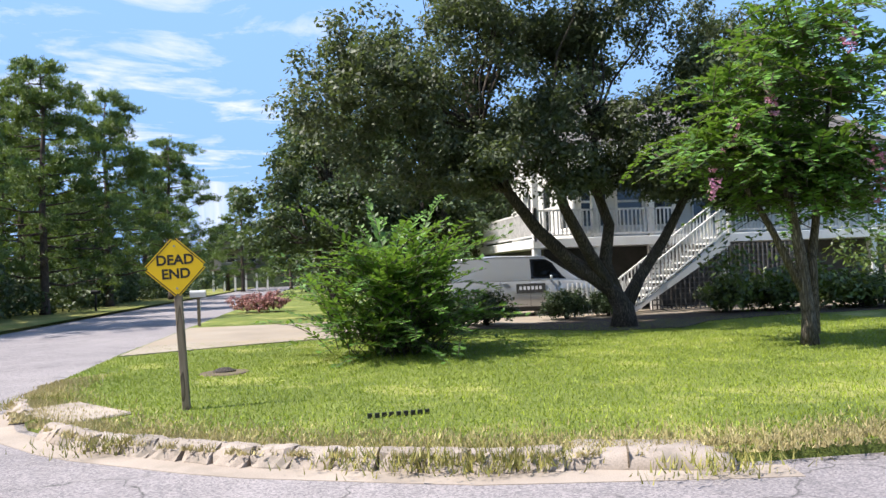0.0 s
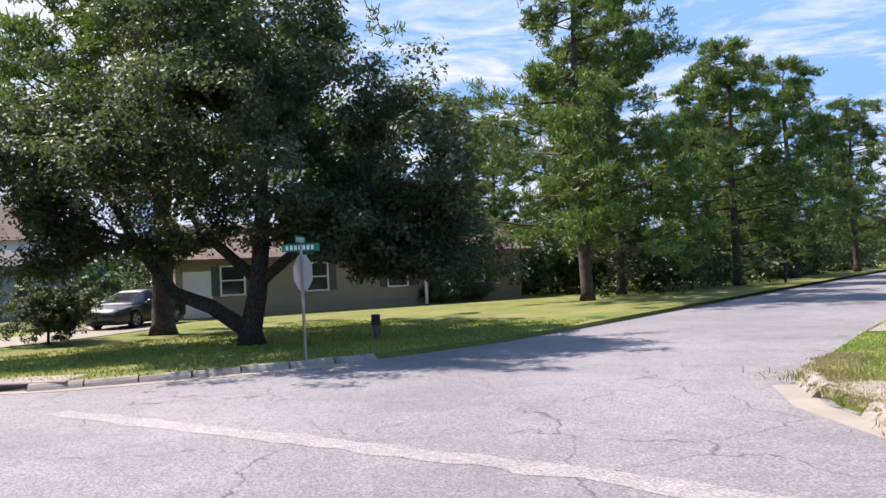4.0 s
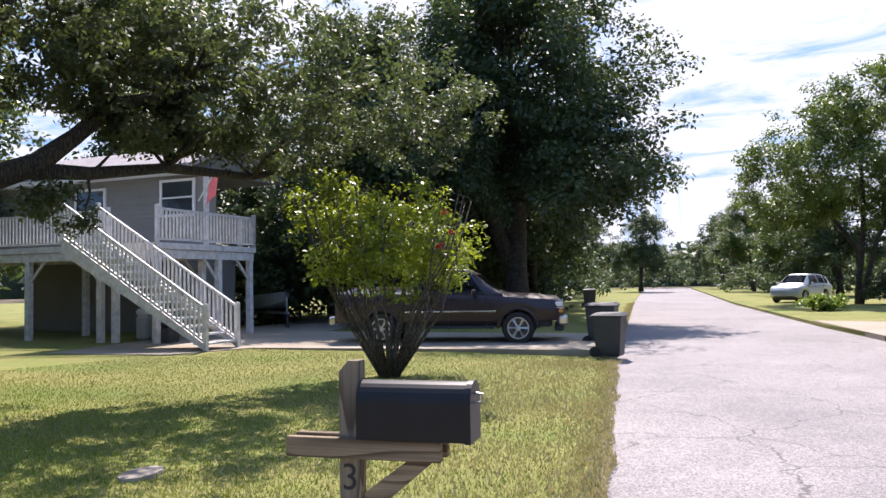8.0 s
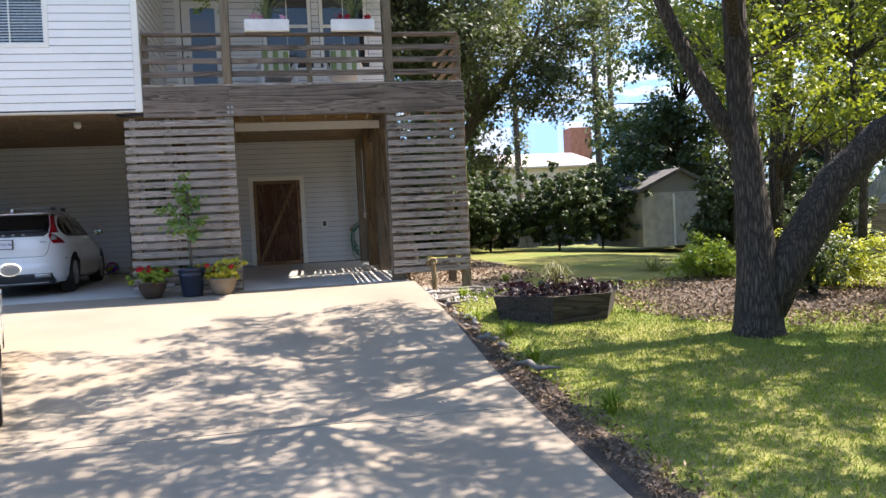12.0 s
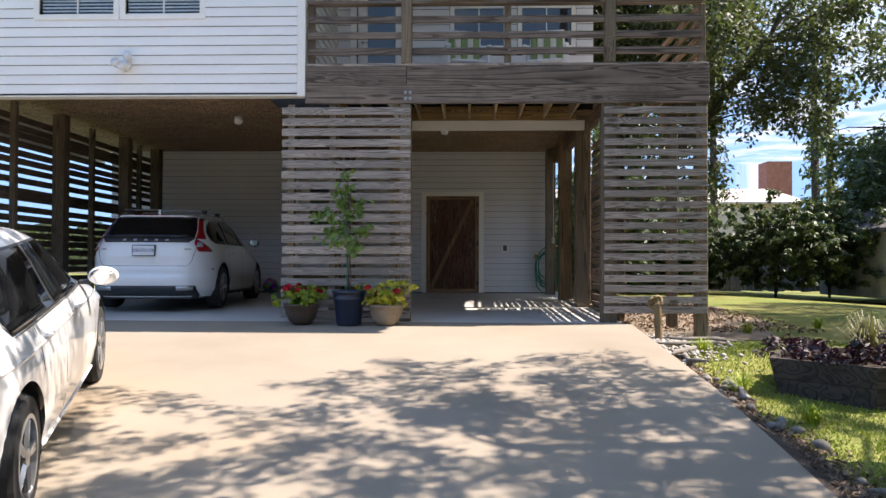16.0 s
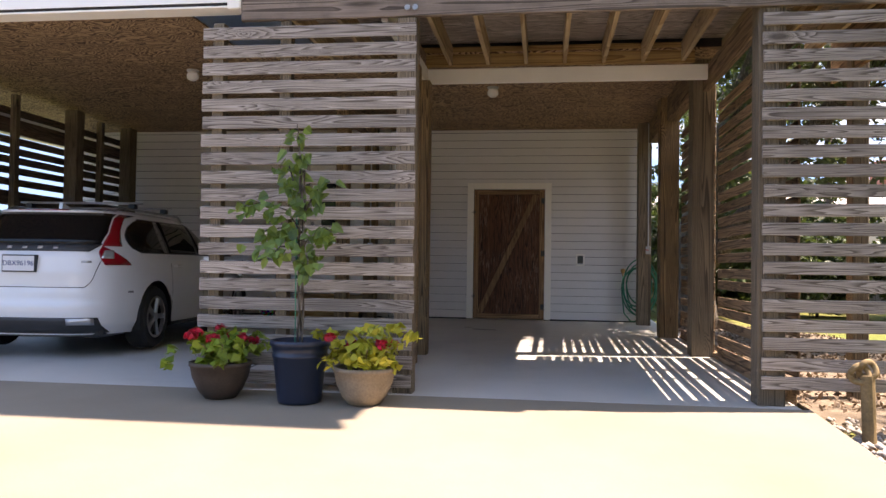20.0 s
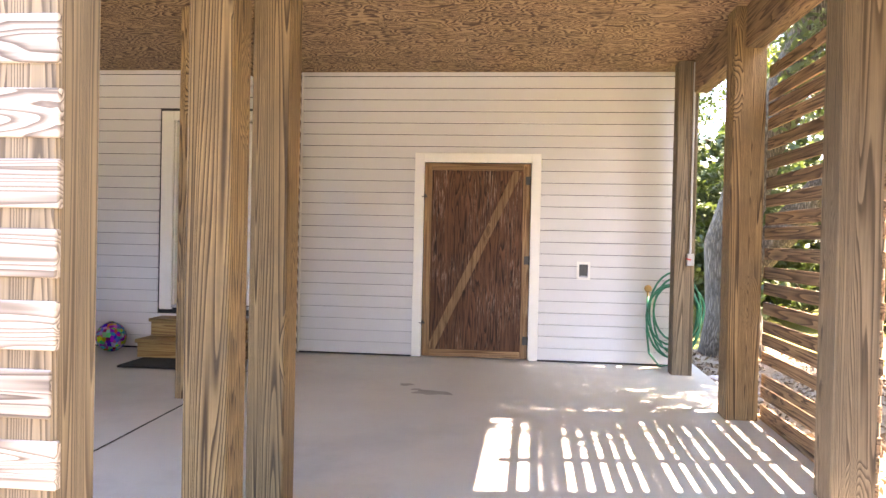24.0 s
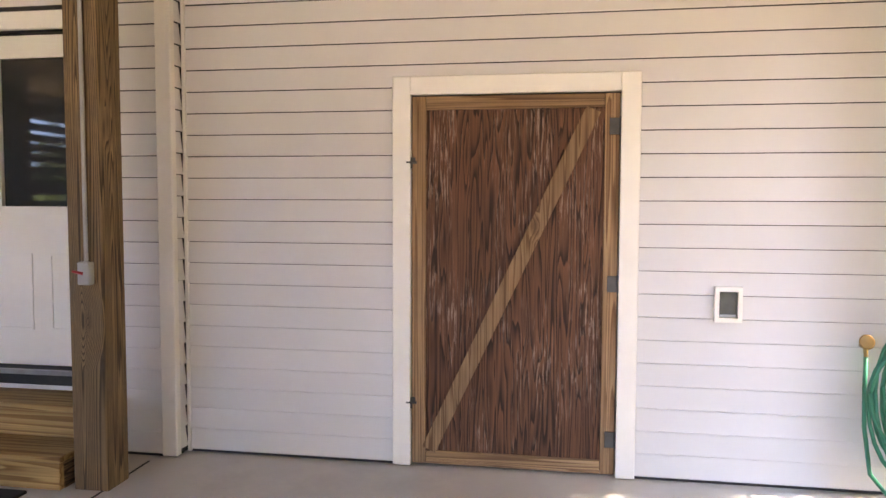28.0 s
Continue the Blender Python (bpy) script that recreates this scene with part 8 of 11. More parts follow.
def station_wagon(m):
    root = thing("station_wagon", m, "white station wagon with roof bars, parked under the house", "car")
    r, axles = 0.33, (-1.33, 1.45)
    SKIN.update(W=WAG_W, R=WAG_R, F=WAG_F, C=WAG_C)
    skin_body(root, "car_white", r, axles, list(np.arange(0.20, 0.98, 0.026)) + list(np.arange(0.985, 1.40, 0.03)) + [1.405, 1.415, 1.425, 1.435, 1.445, 1.455, 1.463, 1.47, 1.478, 1.484])
    arch = r + 0.055
    # glass
    wag_patch("rear_window", "car_glass", root, 1.085, 1.40, lambda z: -wag_x(float(np.interp(z, [1.08, 1.2, 1.4], [0.655, 0.655, 0.60])), z), lambda z: wag_x(float(np.interp(z, [1.08, 1.2, 1.4], [0.655, 0.655, 0.60])), z), 0.006, "dark tinted glass", nu=21)
    wag_patch("tailgate_strip", "plastic_black", root, 1.005, 1.083, lambda z: -wag_x(0.60 + (z - 1.0) * 0.9, z), lambda z: wag_x(0.60 + (z - 1.0) * 0.9, z), 0.007, "gloss black tailgate strip", nz=4, nu=21)
    wag_patch("tailgate_seam", "plastic_black", root, 0.655, 0.662, lambda z: -wag_x(0.60, z), lambda z: wag_x(0.60, z), 0.002, nz=2, thick=0.006)
    wag_patch("rear_valance", "plastic_black", root, 0.215, 0.37, lambda z: -wag_x(0.74 - (z - 0.215) * 0.2, z), lambda z: wag_x(0.74 - (z - 0.215) * 0.2, z), 0.006, nz=5, nu=21)
    wag_patch("roof_spoiler", "car_white", root, 1.412, 1.436, lambda z: -wag_x(0.52, z), lambda z: wag_x(0.52, z), 0.022, nz=3, thick=0.02)
    wag_patch("brake_light", "red_lens", root, 1.418, 1.43, lambda z: -wag_x(0.25, z), lambda z: wag_x(0.25, z), 0.026, nz=2)
    for s in (-1, 1):
        wag_patch("tailgate_seam", "plastic_black", root, 0.66, 0.99, lambda z: s * wag_x(float(np.interp(z, [0.66, 0.72, 0.99], [0.60, 0.655, 0.72])), z), lambda z: s * wag_x(float(np.interp(z, [0.66, 0.72, 0.99], [0.608, 0.661, 0.726])), z), 0.002, nu=2, thick=0.006)
        low = lambda z: s * wag_x(float(np.interp(z, [0.87, 1.0, 1.06], [0.735, 0.665, 0.67])), z)
        tl = wag_patch("tail_light", "red_lens", root, 0.875, 1.06, low, lambda z: wag_y(float(np.interp(z, [0.87, 0.90, 1.06], [-1.80, -1.82, -2.03])), z, s), 0.010, "red tail light climbing the rear pillar")
        wag_patch("lens", "lamp_clear", tl, 0.94, 1.02, lambda z: s * wag_x(0.70, z), lambda z: s * wag_x(0.775 - (z - 0.94) * 0.3, z), 0.013, nz=4, nu=5)
        wag_patch("pillar_light", "red_lens", root, 1.062, 1.40, lambda z: s * wag_x(float(np.interp(z, [1.06, 1.2, 1.4], [0.67, 0.664, 0.608])), z), lambda z: s * wag_x(float(np.interp(z, [1.06, 1.2, 1.4], [0.775, 0.715, 0.645])), z), 0.010, nu=7)
        f = lambda z: (z - 1.0) / 0.37
        rear = lambda z: float(np.interp(f(z), [-0.05, 0.1, 0.3, 0.55, 0.8, 1.03], [-1.50, -1.68, -1.74, -1.70, -1.56, -1.28]))
        front = lambda z: tab(SKIN["F"], z, 1) - 0.17
        wag_patch("window_surround", "plastic_black", root, 1.0, 1.37, lambda z: wag_y(rear(z) - 0.015, z, s), lambda z: wag_y(front(z) + 0.01, z, s), 0.003, nu=41)
        for a, b in ((rear, lambda z: -0.98), (lambda z: -0.92, lambda z: -0.12), (lambda z: -0.05, front)):
            wag_patch("side_window", "car_glass", root, 1.012, 1.358, lambda z: wag_y(a(z), z, s), lambda z: wag_y(b(z), z, s), 0.008, "dark tinted glass")
        for yd in (-0.95, -0.02, 0.98):
            wag_patch("door_gap", "plastic_black", root, 0.30, 0.985, lambda z: wag_y(yd - 0.003, z, s), lambda z: wag_y(yd + 0.003, z, s), 0.0015, nu=2, thick=0.005)
        wag_patch("sill_trim", "plastic_black", root, 0.20, 0.245, lambda z: wag_y(-0.9, z, s), lambda z: wag_y(1.0, z, s), 0.006, nz=3)
        for yd in (-0.78, 0.16):
            x = tab(SKIN["W"], 0.86, 1)
            bm = bmesh.new(); tube(bm, [(s * (x - 0.02), yd - 0.1, 0.872), (s * (x + 0.022), yd - 0.075, 0.872), (s * (x + 0.022), yd + 0.06, 0.872), (s * (x - 0.02), yd + 0.085, 0.872)], 0.014, 8)
            part("door_handle", bm, "car_white", root)
        bm = boxbm(s * 0.90, s * 1.07, 0.62, 0.74, 1.0, 1.13, 0.045)
        mi = part("wing_mirror", bm, "plastic_black", root)
        part("mirror_glass", boxbm(s * 0.925, s * 1.05, 0.615, 0.6195, 1.015, 1.115), "mirror", mi)
        wag_patch("exhaust", "alloy", root, 0.30, 0.36, lambda z: s * wag_x(0.46, z), lambda z: s * wag_x(0.68, z), 0.016, nz=3, nu=7, thick=0.03)
        wag_patch("reflector", "lamp_clear", root, 0.60, 0.622, lambda z: wag_y(-1.87, z, s), lambda z: wag_y(-1.80, z, s), 0.006, nz=2, nu=4)
        for a in axles:
            xw = abs(wag_at(wag_y(a, 0.5, 1), 0.5)[0])
            wheel(root, s * (xw - 0.125), a, r, 0.22, 5, s)
            bm = bmesh.new()
            ring = [[bm.verts.new((s * x, a + math.cos(t) * (arch + 0.004), r + math.sin(t) * (arch + 0.004))) for x in (0.5, xw - 0.012)] for t in np.linspace(-0.3, math.pi + 0.3, 19)]
            for A, B in zip(ring, ring[1:]):
                bm.faces.new((A[0], A[1], B[1], B[0]))
            bm.faces.new([q[0] for q in ring])
            bmesh.ops.solidify(bm, geom=bm.faces[:], thickness=0.004)
            part("arch_liner", bm, "plastic_black", root)
        bm = bmesh.new(); tube(bm, [(s * 0.57, -1.62, 1.425), (s * 0.575, -1.5, 1.475), (s * 0.575, 0.0, 1.475), (s * 0.57, 0.12, 1.42)], 0.014, 6)
        part("roof_rail", bm, "steel", root)
    part("underbody", boxbm(-0.72, 0.72, -2.1, 2.0, 0.17, 0.42, 0.03), "plastic_black", root)
    for y in (-1.2, -0.4):
        part("cross_bar", boxbm(-0.68, 0.68, y - 0.035, y + 0.035, 1.535, 1.557, 0.01), "alloy", root, "silver roof cross bar")
        for s in (-1, 1):
            part("bar_foot", boxbm(s * 0.54, s * 0.61, y - 0.04, y + 0.04, 1.485, 1.537, 0.006), "plastic_black", root)
    fin = bmesh.new(); prism(fin, [(-1.62, 1.44), (-1.42, 1.46), (-1.50, 1.485), (-1.60, 1.515)], 0, -0.02, 0.02)
    part("aerial_fin", fin, "car_white", root)
    pl = part("number_plate", boxbm(-0.165, 0.165, -2.31, -2.25, 0.80, 0.965, 0.004), "plastic_black", root)
    part("plate_face", boxbm(-0.153, 0.153, -2.313, -2.3101, 0.812, 0.953), "plate_white", pl)
    writing("DBX96196", 0.068, pose(0, -2.3145, 0.882, 90, 0, 0), "plate_blue", pl)
    for k in range(5):
        x = -0.30 + k * 0.15
        wag_patch("badge", "alloy", root, 1.03, 1.056, lambda z: wag_x(x - 0.024, z), lambda z: wag_x(x + 0.024, z), 0.010, nz=2, nu=3)
    for x in (-0.6, 0.6):
        wag_patch("badge", "alloy", root, 0.895, 0.915, lambda z: wag_x(x - 0.04, z), lambda z: wag_x(x + 0.04, z), 0.003, nz=2, nu=3)
    return root


station_wagon(pose(2.90, -15.70, slab_z(-15.70), 0, 0, 184.3))

SEDAN_LOW = [(-2.42, 0.70, 0.45, 0.80, 0.84), (-2.36, 0.82, 0.32, 0.93, 0.98), (-2.15, 0.885, 0.26, 0.985, 1.05), (-1.4, 0.925, 0.22, 0.98, 1.05), (-0.3, 0.93, 0.20, 0.95, 1.0), (0.8, 0.925, 0.20, 0.92, 0.98), (1.2, 0.92, 0.2, 0.89, 0.97), (1.8, 0.89, 0.22, 0.82, 0.90), (2.2, 0.83, 0.24, 0.74, 0.81), (2.38, 0.72, 0.3, 0.66, 0.72), (2.45, 0.58, 0.4, 0.57, 0.61)]
SEDAN_CAB = [(-1.85, 0.78, 0.98, 0.70, 1.04), (-1.45, 0.84, 0.98, 0.62, 1.27), (-1.05, 0.86, 0.97, 0.59, 1.41), (-0.5, 0.865, 0.95, 0.60, 1.455), (0.1, 0.865, 0.94, 0.60, 1.45), (0.5, 0.855, 0.93, 0.60, 1.37), (0.9, 0.85, 0.92, 0.64, 1.2), (1.4, 0.80, 0.9, 0.72, 0.93)]
SED_W = [(0.18, 0.83), (0.26, 0.895), (0.42, 0.925), (0.60, 0.93), (0.74, 0.925), (0.86, 0.905), (0.94, 0.875), (1.0, 0.835), (1.1, 0.785), (1.25, 0.712), (1.36, 0.645), (1.42, 0.56), (1.45, 0.44), (1.47, 0.2)]
SED_R = [(0.18, -2.28), (0.26, -2.37), (0.42, -2.43), (0.56, -2.445), (0.62, -2.42), (0.80, -2.405), (0.92, -2.375), (0.98, -2.31), (1.01, -2.2), (1.035, -1.98), (1.055, -1.78), (1.10, -1.64), (1.20, -1.43), (1.30, -1.21), (1.38, -1.0), (1.42, -0.86), (1.45, -0.66), (1.47, -0.42)]
SED_F = [(0.18, 2.2), (0.30, 2.38), (0.50, 2.44), (0.62, 2.40), (0.70, 2.28), (0.80, 1.92), (0.88, 1.55), (0.95, 1.15), (0.99, 1.0), (1.10, 0.8), (1.25, 0.52), (1.36, 0.30), (1.42, 0.12), (1.45, -0.02), (1.47, -0.14)]


def white_sedan(m):
    root = thing("sedan", m, "white four-door sedan parked on the driveway", "car")
    r, axles = 0.335, (-1.40, 1.42)
    SKIN.update(W=SED_W, R=SED_R, F=SED_F, C=-0.28)
    skin_body(root, "car_white", r, axles, list(np.arange(0.18, 0.97, 0.026)) + list(np.arange(0.972, 1.06, 0.009)) + list(np.arange(1.07, 1.40, 0.03)) + [1.405, 1.415, 1.425, 1.435, 1.443, 1.45, 1.456, 1.462, 1.467, 1.47])
    arch = r + 0.055
    ed = lambda z: float(np.interp(z, [1.06, 1.2, 1.39], [0.66, 0.60, 0.50]))
    wag_patch("rear_window", "car_glass", root, 1.068, 1.39, lambda z: -wag_x(ed(z), z), lambda z: wag_x(ed(z), z), 0.006, "dark tinted glass", nu=21)
    wag_patch("window_seal", "plastic_black", root, 1.06, 1.40, lambda z: -wag_x(ed(z) + 0.022, z), lambda z: wag_x(ed(z) + 0.022, z), 0.003, nu=21)
    wag_patch("boot_seam", "plastic_black", root, 0.615, 0.621, lambda z: -wag_x(0.58, z), lambda z: wag_x(0.58, z), 0.002, nz=2, thick=0.006)
    wag_patch("rear_valance", "plastic_black", root, 0.185, 0.30, lambda z: -wag_x(0.72 - (z - 0.185) * 0.6, z), lambda z: wag_x(0.72 - (z - 0.185) * 0.6, z), 0.006, "black lower bumper", nz=5, nu=21)
    wag_patch("brake_light", "red_lens", root, 1.392, 1.402, lambda z: -wag_x(0.2, z), lambda z: wag_x(0.2, z), 0.008, nz=2)
    fin = bmesh.new(); prism(fin, [(-0.88, 1.445), (-0.66, 1.462), (-0.74, 1.488), (-0.86, 1.515)], 0, -0.02, 0.02)
    part("aerial_fin", fin, "car_white", root)
    for s in (-1, 1):
        wag_patch("boot_seam", "plastic_black", root, 0.62, 1.03, lambda z: s * wag_x(float(np.interp(z, [0.62, 0.70, 0.95, 1.03], [0.58, 0.61, 0.655, 0.70])), z), lambda z: s * wag_x(float(np.interp(z, [0.62, 0.70, 0.95, 1.03], [0.586, 0.616, 0.661, 0.706])), z), 0.0125, nu=2, thick=0.014)
        ins = lambda z: s * wag_x(float(np.interp(z, [0.70, 0.73, 0.90], [0.40, 0.38, 0.44])), z)
        out = lambda z: wag_y(float(np.interp(z, [0.70, 0.76, 0.86, 0.91], [-2.20, -2.06, -2.02, -2.10])), z, s)
        tl = wag_patch("tail_light", "red_lens", root, 0.705, 0.905, ins, out, 0.009, "dark red wraparound tail light", nu=19)
        wag_patch("lens_bar", "lamp_clear", tl, 0.72, 0.742, lambda z: s * wag_x(0.44, z), lambda z: wag_y(-2.16, z, s), 0.013, nz=2, nu=15)
        wag_patch("reverse_lamp", "lamp_clear", tl, 0.755, 0.80, lambda z: s * wag_x(0.47, z), lambda z: s * wag_x(0.56, z), 0.013, nz=3, nu=5)
        wag_patch("lens_band", "red_lens", tl, 0.765, 0.845, lambda z: s * wag_x(0.64, z), lambda z: wag_y(-2.10, z, s), 0.014, nz=3, nu=13)
        wag_patch("bumper_crease", "plastic_black", root, 0.405, 0.413, lambda z: wag_y(-2.16, z, s), lambda z: wag_y(-1.86, z, s), 0.003, nz=2, thick=0.006)
        rear = lambda z: float(np.interp((z - 0.96) / 0.4, [0.0, 0.12, 0.5, 0.8, 1.0], [-1.36, -1.40, -1.22, -1.0, -0.8]))
        front = lambda z: tab(SED_F, z, 1) - 0.17
        wag_patch("window_surround", "plastic_black", root, 0.965, 1.36, lambda z: wag_y(rear(z) - 0.02, z, s), lambda z: wag_y(front(z) + 0.015, z, s), 0.003, nu=41)
        for a, b in ((rear, lambda z: -0.40), (lambda z: -0.33, front)):
            wag_patch("side_window", "car_glass", root, 0.98, 1.345, lambda z: wag_y(a(z), z, s), lambda z: wag_y(b(z), z, s), 0.008, "dark tinted glass")
        wag_patch("window_strip", "chrome", root, 0.957, 0.966, lambda z: wag_y(-1.36, z, s), lambda z: wag_y(0.86, z, s), 0.008, nz=2, nu=25)
        for yd in (-1.02, -0.36, 0.94):
            wag_patch("door_gap", "plastic_black", root, 0.30 if yd > -1 else 0.70, 0.955, lambda z: wag_y(yd - 0.003, z, s), lambda z: wag_y(yd + 0.003, z, s), 0.0015, nu=2, thick=0.005)
        wag_patch("body_crease", "car_white", root, 0.835, 0.85, lambda z: wag_y(-1.95, z, s), lambda z: wag_y(1.5, z, s), 0.004, nz=2, nu=41)
        wag_patch("sill_trim", "car_white", root, 0.19, 0.25, lambda z: wag_y(-0.92, z, s), lambda z: wag_y(0.96, z, s), 0.02, nz=4, nu=25, thick=0.02)
        wag_patch("headlight", "lamp_clear", root, 0.60, 0.72, lambda z: wag_y(1.95, z, s), lambda z: s * (math.pi - wag_x(0.50, z)), 0.008, nu=9)
        for yd in (-0.80, 0.20):
            x = abs(wag_at(wag_y(yd, 0.86, 1), 0.86)[0])
            bm = bmesh.new(); tube(bm, [(s * (x - 0.02), yd - 0.1, 0.872), (s * (x + 0.022), yd - 0.075, 0.872), (s * (x + 0.022), yd + 0.06, 0.872), (s * (x - 0.02), yd + 0.085, 0.872)], 0.012, 8)
            part("door_handle", bm, "car_white", root)
        bm = bmesh.new()
        lathe(bm, [(0.03, -0.05), (0.075, -0.035), (0.088, 0.0), (0.086, 0.04)], 20)
        for v in bm.verts:
            v.co = Vector((v.co.x * 1.25, -v.co.z, v.co.y * 0.82))
        bmesh.ops.translate(bm, verts=bm.verts, vec=(s * 1.02, 0.68, 1.02))
        mi = part("wing_mirror", bm, "car_white", root, smooth=True)
        bm = bmesh.new(); lathe(bm, [(0.001, 0.043), (0.076, 0.043), (0.077, 0.0405)], 20)
        for v in bm.verts:
            v.co = Vector((v.co.x * 1.22, -v.co.z, v.co.y * 0.80))
        bmesh.ops.translate(bm, verts=bm.verts, vec=(s * 1.02, 0.68, 1.02))
        part("mirror_glass", bm, "mirror", mi)
        part("mirror_arm", boxbm(s * 0.84, s * 0.95, 0.66, 0.74, 0.955, 0.985, 0.008), "plastic_black", mi)
        for a in axles:
            xw = abs(wag_at(wag_y(a, 0.5, 1), 0.5)[0])
            wheel(root, s * (xw - 0.115), a, r, 0.225, 5, s)
            bm = bmesh.new()
            ring = [[bm.verts.new((s * x, a + math.cos(t) * (arch + 0.004), r + math.sin(t) * (arch + 0.004))) for x in (0.5, xw - 0.012)] for t in np.linspace(-0.3, math.pi + 0.3, 19)]
            for A, B in zip(ring, ring[1:]):
                bm.faces.new((A[0], A[1], B[1], B[0]))
            bm.faces.new([q[0] for q in ring])
            bmesh.ops.solidify(bm, geom=bm.faces[:], thickness=0.004)
            part("arch_liner", bm, "plastic_black", root)
    part("underbody", boxbm(-0.72, 0.72, -2.2, 2.1, 0.17, 0.42, 0.03), "plastic_black", root)
    return root


white_sedan(pose(1.60, -7.40, 0.172, 6.2, 0, 199))

SUV_LOW = [(-2.28, 0.78, 0.45, 0.90, 0.92), (-2.2, 0.88, 0.32, 1.02, 1.04), (-1.5, 0.92, 0.27, 1.06, 1.08), (0.8, 0.92, 0.27, 1.03, 1.08), (1.2, 0.92, 0.27, 1.0, 1.08), (1.8, 0.89, 0.28, 0.95, 1.02), (2.15, 0.80, 0.32, 0.85, 0.92), (2.28, 0.65, 0.42, 0.70, 0.74)]
SUV_CAB = [(-2.15, 0.80, 1.02, 0.74, 1.06), (-1.9, 0.84, 1.05, 0.66, 1.5), (-1.2, 0.86, 1.06, 0.64, 1.64), (0.0, 0.86, 1.05, 0.64, 1.66), (0.4, 0.85, 1.03, 0.64, 1.58), (0.8, 0.84, 1.02, 0.68, 1.32), (1.2, 0.82, 1.02, 0.74, 1.06)]
suv = car("suv", pose(-51.6, 10.1, -0.05, 0, 0, -125), "car_silver", "silver crossover parked on a far lawn drive", SUV_LOW, SUV_CAB, (-1.32, 1.35), 0.36, 5, sidewin=((-1.75, -1.3, -1.6, -1.3), (-1.22, -0.45, -1.2, -0.45), (-0.36, 0.9, -0.36, 0.42)), rearwin=(-2.1, -1.92), windscreen=(0.42, 1.1))
blk = car("sedan", pose(-30.2, 19.2, -0.03, 0, 0, 205), "car_black", "black car in the driveway under the oak", SEDAN_LOW, SEDAN_CAB, (-1.44, 1.43), 0.33, 5, sidewin=((-1.22, -0.40, -0.92, -0.42), (-0.31, 1.0, -0.32, 0.42)))

# dark pickup truck facing the street
M["amber_lens"] = paint("amber_lens", (0.62, 0.22, 0.03), 0.2, 0.1, 6, coat=0.6, bump_s=0)
TRUCK_LOW = [(-2.85, 0.93, 0.62, 1.26, 1.27), (-2.8, 0.98, 0.56, 1.29, 1.30), (-2.0, 0.985, 0.54, 1.29, 1.30), (1.2, 0.985, 0.54, 1.20, 1.26), (1.5, 0.985, 0.54, 1.17, 1.27), (2.3, 0.98, 0.56, 1.11, 1.22), (2.70, 0.965, 0.58, 1.07, 1.16), (2.80, 0.95, 0.6, 1.03, 1.11), (2.84, 0.92, 0.62, 0.99, 1.04)]
TRUCK_CAB = [(-0.85, 0.92, 1.28, 0.78, 1.32), (-0.75, 0.93, 1.27, 0.76, 1.80), (-0.3, 0.93, 1.26, 0.76, 1.87), (0.45, 0.93, 1.25, 0.76, 1.86), (0.75, 0.92, 1.24, 0.77, 1.72), (1.05, 0.91, 1.23, 0.79, 1.48), (1.4, 0.9, 1.22, 0.82, 1.27)]
tr = car("pickup_truck", pose(-21.75, -3.72, -0.03, 0, 0, 6), "car_dark", "dark maroon pickup truck facing the street", TRUCK_LOW, TRUCK_CAB, (-1.65, 1.78), 0.40, 6, category="truck", sidewin=((-0.68, -0.1, -0.64, -0.1), (0.0, 1.05, 0.0, 0.58)), rearwin=(-0.83, -0.76), windscreen=(0.5, 1.32))
part("front_bumper", boxbm(-0.97, 0.97, 2.74, 2.98, 0.46, 0.70, 0.05), "chrome", tr, "chrome front bumper")
part("air_dam", boxbm(-0.85, 0.85, 2.66, 2.88, 0.32, 0.455, 0.03), "plastic_black", tr)
for s in (-1, 1):
    bm = bmesh.new(); rod(bm, (s * 0.62, 2.96, 0.50), (s * 0.62, 2.985, 0.50), 0.05, n=12)
    part("fog_lamp", bm, "lamp_clear", tr)
gl = part("grille", boxbm(-0.60, 0.60, 2.80, 2.865, 0.74, 1.03, 0.02), "sign_black", tr, "black mesh grille")
part("grille_bar", boxbm(-0.62, 0.62, 2.866, 2.895, 0.845, 0.925, 0.01), "chrome", gl, "chrome cross bar")
part("grille_surround", boxbm(-0.62, 0.62, 2.83, 2.88, 1.031, 1.055, 0.006), "chrome", gl)
for s in (-1, 1):
    part("headlight", boxbm(s * 0.63, s * 0.955, 2.66, 2.875, 0.905, 1.03, 0.02), "lamp_clear", tr)
    part("headlight_trim", boxbm(s * 0.63, s * 0.958, 2.68, 2.88, 0.868, 0.90, 0.004), "chrome", tr)
    part("indicator", boxbm(s * 0.63, s * 0.955, 2.68, 2.872, 0.765, 0.862, 0.015), "amber_lens", tr)
    part("side_moulding", boxbm(s * 0.984, s * 0.998, -1.1, 1.25, 0.80, 0.835, 0.004), "chrome", tr, "bright strip along the doors")
    part("running_board", boxbm(s * 0.86, s * 1.03, -1.05, 1.2, 0.40, 0.455, 0.015), "plastic_black", tr)
    for a in (-1.65, 1.78):
        bm = bmesh.new()
        arcs = [[bm.verts.new((s * x, a + r_ * math.cos(math.pi * q / 14), 0.40 + r_ * math.sin(math.pi * q / 14))) for q in range(15)] for x, r_ in ((0.95, 0.44), (1.0, 0.445), (1.0, 0.52), (0.95, 0.53))]
        for A, B in zip(arcs, arcs[1:]):
            for q in range(14):
                bm.faces.new((A[q], A[q + 1], B[q + 1], B[q]))
        part("wheel_arch", bm, "car_dark", tr, smooth=True)
